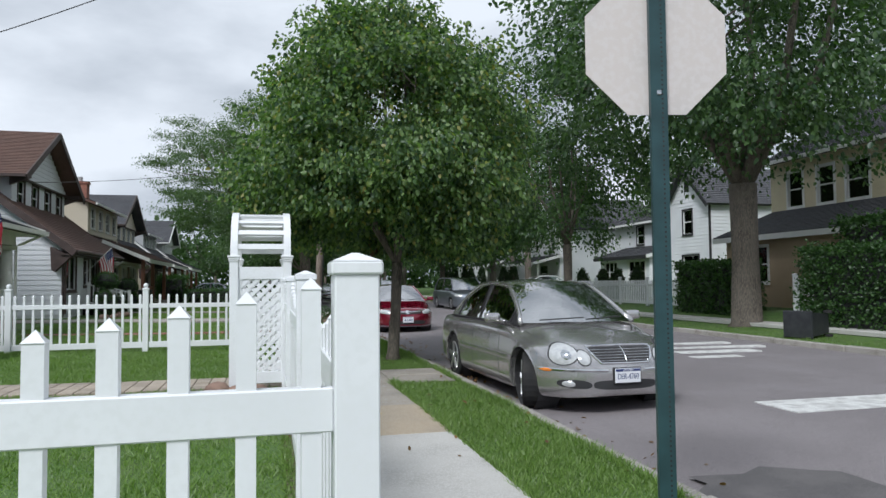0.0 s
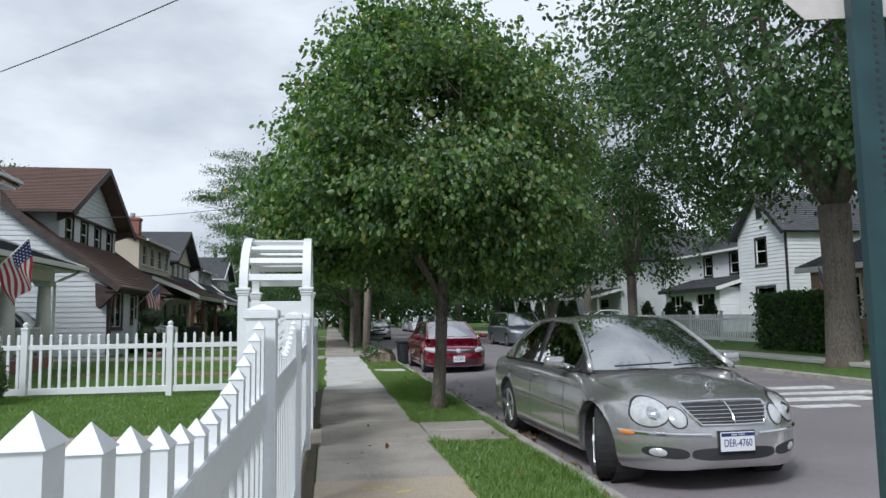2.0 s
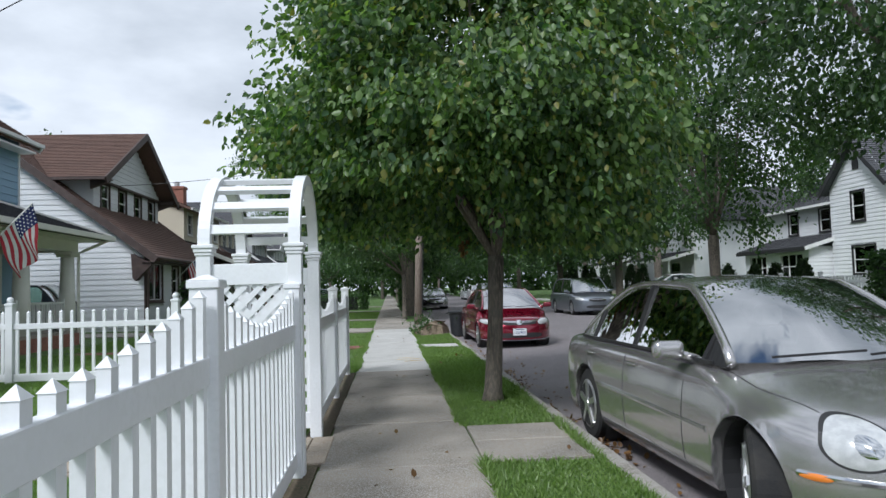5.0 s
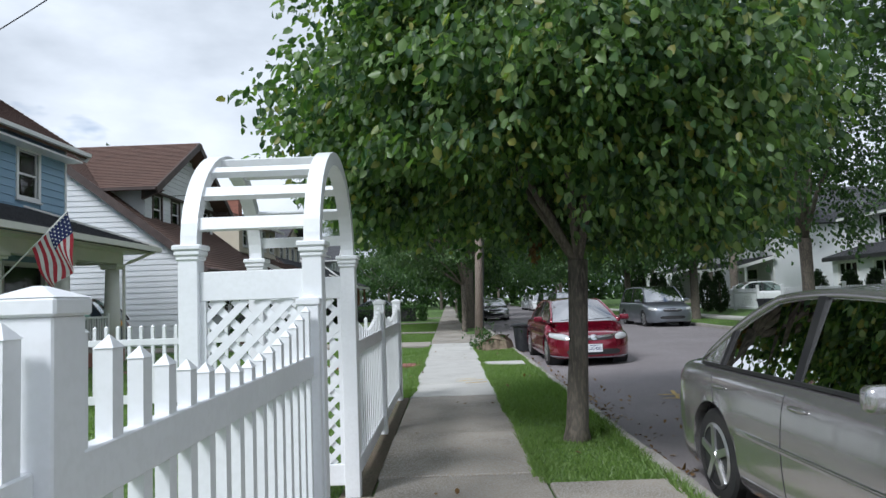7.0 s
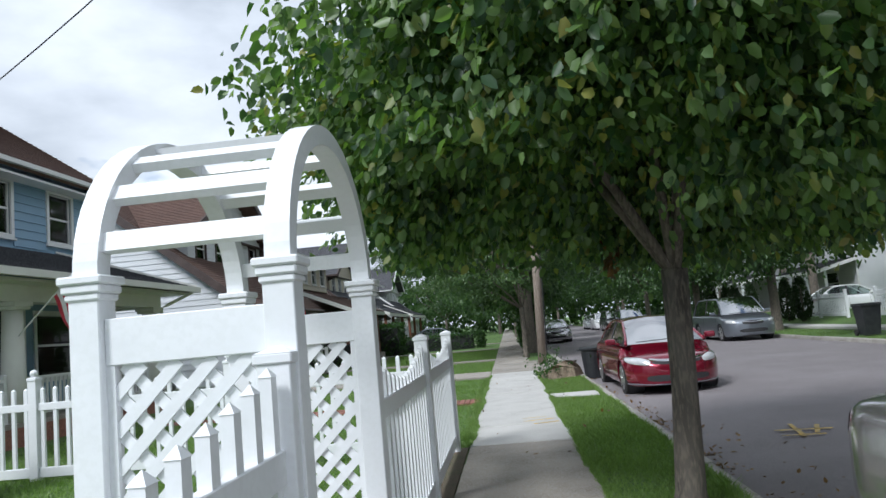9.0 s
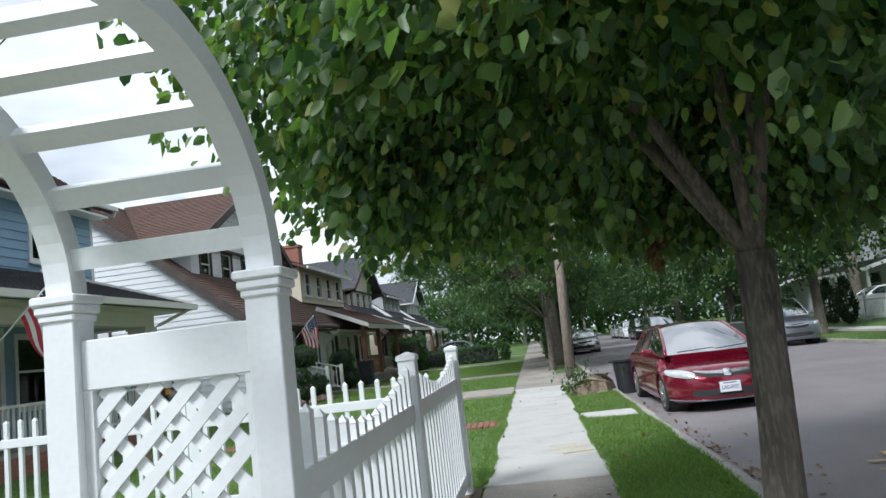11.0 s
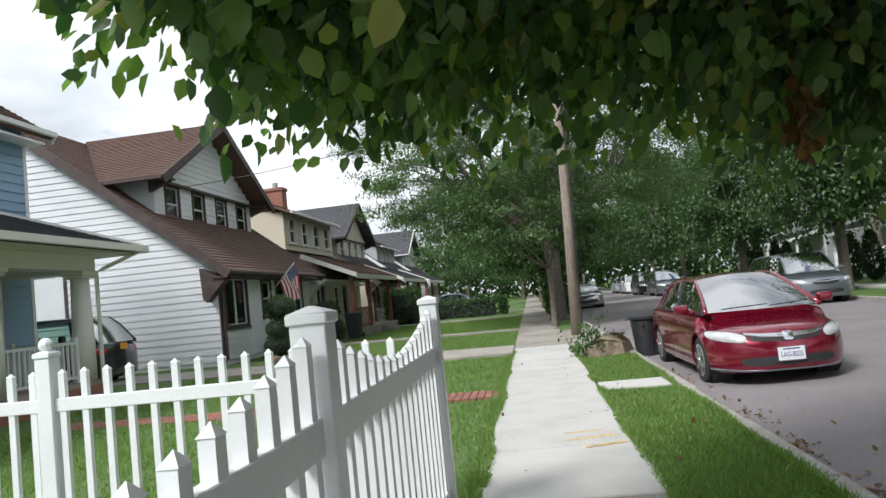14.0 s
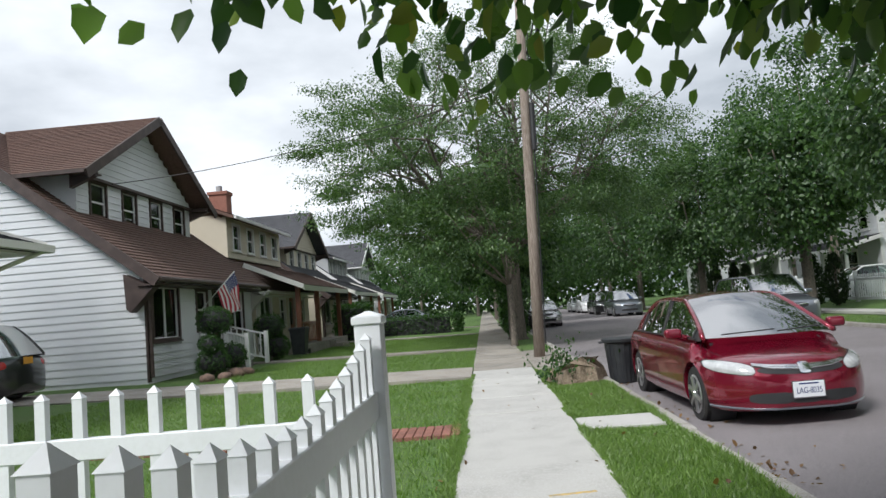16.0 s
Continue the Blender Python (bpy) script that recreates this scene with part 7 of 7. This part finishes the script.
for sd in (-1, 1):
    part("handle", tube(bmesh.new(), [(sd * 0.30, -0.06, 0.70), (sd * 0.36, -0.05, 0.70), (sd * 0.36, 0.05, 0.70), (sd * 0.30, 0.06, 0.70)], 0.016, 6), M_BIN, can)
wheelie_bin("black plastic waste bin lying on its side by the hedge", pose(12.9, 14.3, 0.32, 0, 90, 200), M_BIN)
wheelie_bin("dark grey waste bin beside the front steps", pose(-6.2, 38.6, 0.1), M_BIN)
wheelie_bin("dark waste bin on the kerb across the street", pose(12.3, 30.6, 0.0), M_BIN)

rng = np.random.default_rng(77)
stump = thing("tree_stump", pose(2.22, 25.0, 0), "low weathered tree stump with green sprouts on the verge", "stump")
b = bmesh.new()
tube(b, [(0, 0, -0.1), (0, 0, 0.05), (0.02, 0, 0.2), (0.0, 0.02, 0.27)], [0.52, 0.46, 0.40, 0.36], 22)
for v in b.verts:
    a = math.atan2(v.co.y, v.co.x)
    f = 1 + 0.13 * math.sin(a * 5) + 0.07 * math.sin(a * 11)
    v.co.x *= f
    v.co.y *= f
    v.co.z += 0.03 * math.sin(a * 3) if v.co.z > 0.1 else 0
part("stump_wood", b, M_STUMP, stump)
q = rng.normal(0, 0.25, (90, 3)) + np.array([-0.2, -0.1, 0.28])
q[:, 2] = np.abs(q[:, 2]) * 0.7
sprouts = leaf_cloud("sprout_foliage", stump, M_HEDGE, q, np.tile([0.2, 0, 1.0], (90, 1)), 6, (0.08, 0.05), 0.07, rng, -0.5)
tagged(sprouts, kind="stuff")

# rocks at the arbor and house, mulch under the topiary
for k, (x, y, r) in enumerate(((-0.62, 9.25, 0.17), (-0.36, 9.2, 0.14), (-0.12, 9.24, 0.11), (-0.75, 9.0, 0.1), (-5.9, 30.9, 0.24), (-5.8, 31.5, 0.2), (-6.0, 30.4, 0.18), (-6.3, 30.0, 0.2))):
    b = bmesh.new()
    bmesh.ops.create_icosphere(b, subdivisions=2, radius=r)
    for v in b.verts:
        v.co += v.co * 0.25 * noise.noise(v.co * 7 + Vector((k, 0, 0)))
        v.co.z *= 0.62
    ob = tagged(part("rock", b, M_ROCK, smooth=True), "rough brown garden stone resting on the soil", "rock", "garden stones")
    ob.matrix_world = pose(x, y, r * 0.35 + (0.06 if x < -3 else 0), 0, 0, k * 40)

# fallen leaves
fl = rng.uniform(0, 1, (420, 3))
pl = np.stack([np.where(fl[:, 0] < 0.85, 2.8 + 1.1 * fl[:, 1] ** 2, 0.15 + 2.5 * fl[:, 1]), 3 + 24 * fl[:, 2], np.zeros(420)], axis=1)
pl[:, 2] = np.where(pl[:, 0] > 2.74, -0.092, 0.02)
leaves = leaf_cloud("fallen_leaves", None, M_DRY_LEAF, pl, np.tile([0.0, 1.0, 0.0], (420, 1)), 1, (0.1, 0.0), 0.06, rng, 0.0, flat=6)
tagged(leaves, "scattered dry brown fallen leaves", "leaves", kind="stuff")

# ---- grass ----
def grass(label, rects, seed, per, height):
    rng = np.random.default_rng(seed)
    vs = []
    for x0, x1, y0, y1, zf in rects:
        n = int((x1 - x0) * (y1 - y0) * per)
        p = np.stack([rng.uniform(x0, x1, n), rng.uniform(y0, y1, n)], axis=1)
        edge = np.minimum.reduce([p[:, 0] - x0, x1 - p[:, 0], p[:, 1] - y0, y1 - p[:, 1]])
        patchy = 0.75 + 0.35 * np.sin(p[:, 0] * 3.1 + 1.3 * np.sin(p[:, 1] * 1.7)) * np.sin(p[:, 1] * 2.3 + p[:, 0])
        h = height * rng.uniform(0.5, 1.25, n) * patchy
        a = rng.uniform(0, math.tau, n)
        lean = rng.normal(0, 0.55, (n, 2)) * h[:, None]
        w = 0.0045 + 0.003 * rng.uniform(0, 1, n)
        z = zf(p[:, 0]) if callable(zf) else np.full(n, zf)
        b0 = np.stack([p[:, 0] - w * np.cos(a), p[:, 1] - w * np.sin(a), z], axis=1)
        b1 = np.stack([p[:, 0] + w * np.cos(a), p[:, 1] + w * np.sin(a), z], axis=1)
        tp = np.stack([p[:, 0] + lean[:, 0], p[:, 1] + lean[:, 1], z + h], axis=1)
        vs.append(np.stack([b0, b1, tp], axis=1).reshape(-1, 3))
    v = np.concatenate(vs)
    n = len(v) // 3
    me = bpy.data.meshes.new("grass")
    me.vertices.add(len(v))
    me.vertices.foreach_set("co", v.astype(np.float32).ravel())
    me.loops.add(n * 3)
    me.loops.foreach_set("vertex_index", np.arange(n * 3, dtype=np.int32))
    me.polygons.add(n)
    me.polygons.foreach_set("loop_start", (np.arange(n) * 3).astype(np.int32))
    me.update(calc_edges=True)
    me.materials.append(M_BLADE)
    return tagged(new("grass", me), label, "grass", kind="stuff")


def lawn_z(x):
    return np.where(x < -2, -0.02 + 0.14 * np.clip((-2 - x) / 7, 0, 1), -0.02)


grass("mown green grass on the verge", [(1.60, 2.60, 3.0, 9.6, -0.02), (1.62, 2.62, 11.0, 20.4, -0.02), (1.62, 2.62, 21.2, 27.2, -0.02)], 1, 4200, 0.06)
grass("mown green lawn in the fenced yard", [(-3.6, 0.12, 1.9, 9.75, lawn_z), (-3.6, 0.12, 10.85, 15.8, lawn_z), (-6.5, -3.6, 9.0, 15.8, lawn_z)], 2, 1500, 0.06)
grass("mown green lawn before the houses", [(-6.9, 0.34, 15.95, 20.55, lawn_z), (-6.9, 0.34, 21.3, 26.5, lawn_z), (-6.0, 0.34, 28.8, 35.0, lawn_z), (-6.0, 0.34, 36.2, 46.8, lawn_z)], 3, 700, 0.075)
grass("taller grass tufts along the pavement and fence edges", [(0.10, 0.18, 1.9, 9.4, -0.01), (0.24, 0.37, 15.9, 26.5, -0.01), (1.60, 1.68, 3.0, 9.6, 0.0), (1.60, 1.68, 11.0, 20.4, 0.0), (2.52, 2.60, 3.0, 24, 0.0)], 4, 5200, 0.085)
grass("grass verge across the street", [(11.6, 13.3, 6, 30, -0.02), (11.6, 13.3, 32, 60, -0.02)], 5, 260, 0.09)


rng = np.random.default_rng(61)
creep = []
for y in np.arange(2.2, 27.0, 0.16):
    for edge, way in ((1.66, -1), (0.34, 1)):
        if (way > 0 and y < 15.8) or (way < 0 and (9.5 < y < 11.1 or 20.4 < y < 21.2)):
            continue
        reach = 0.02 + 0.065 * (0.5 + 0.5 * math.sin(y * 1.9 + way)) * rng.uniform(0.3, 1.3)
        if y < 9 and way < 0:
            reach *= 0.5
        x0, x1 = sorted((edge, edge + way * reach))
        creep.append((x0, x1, y, y + 0.19, 0.014))
grass("ragged turf creeping over the pavement edges", creep, 6, 6500, 0.05)
litter = np.stack([2.80 + np.abs(rng.normal(0, 0.12, 200)), np.repeat(rng.uniform(8.5, 19.0, 10), 20) + rng.normal(0, 0.22, 200), np.full(200, -0.09)], axis=1)
heap = leaf_cloud("fallen_leaves", None, M_DRY_LEAF, litter, np.tile([0.0, 1.0, 0.0], (200, 1)), 1, (0.05, 0.0), 0.065, rng, 0.0, flat=6)
tagged(heap, "drifts of brown fallen leaves in the gutter", "leaves", kind="stuff")
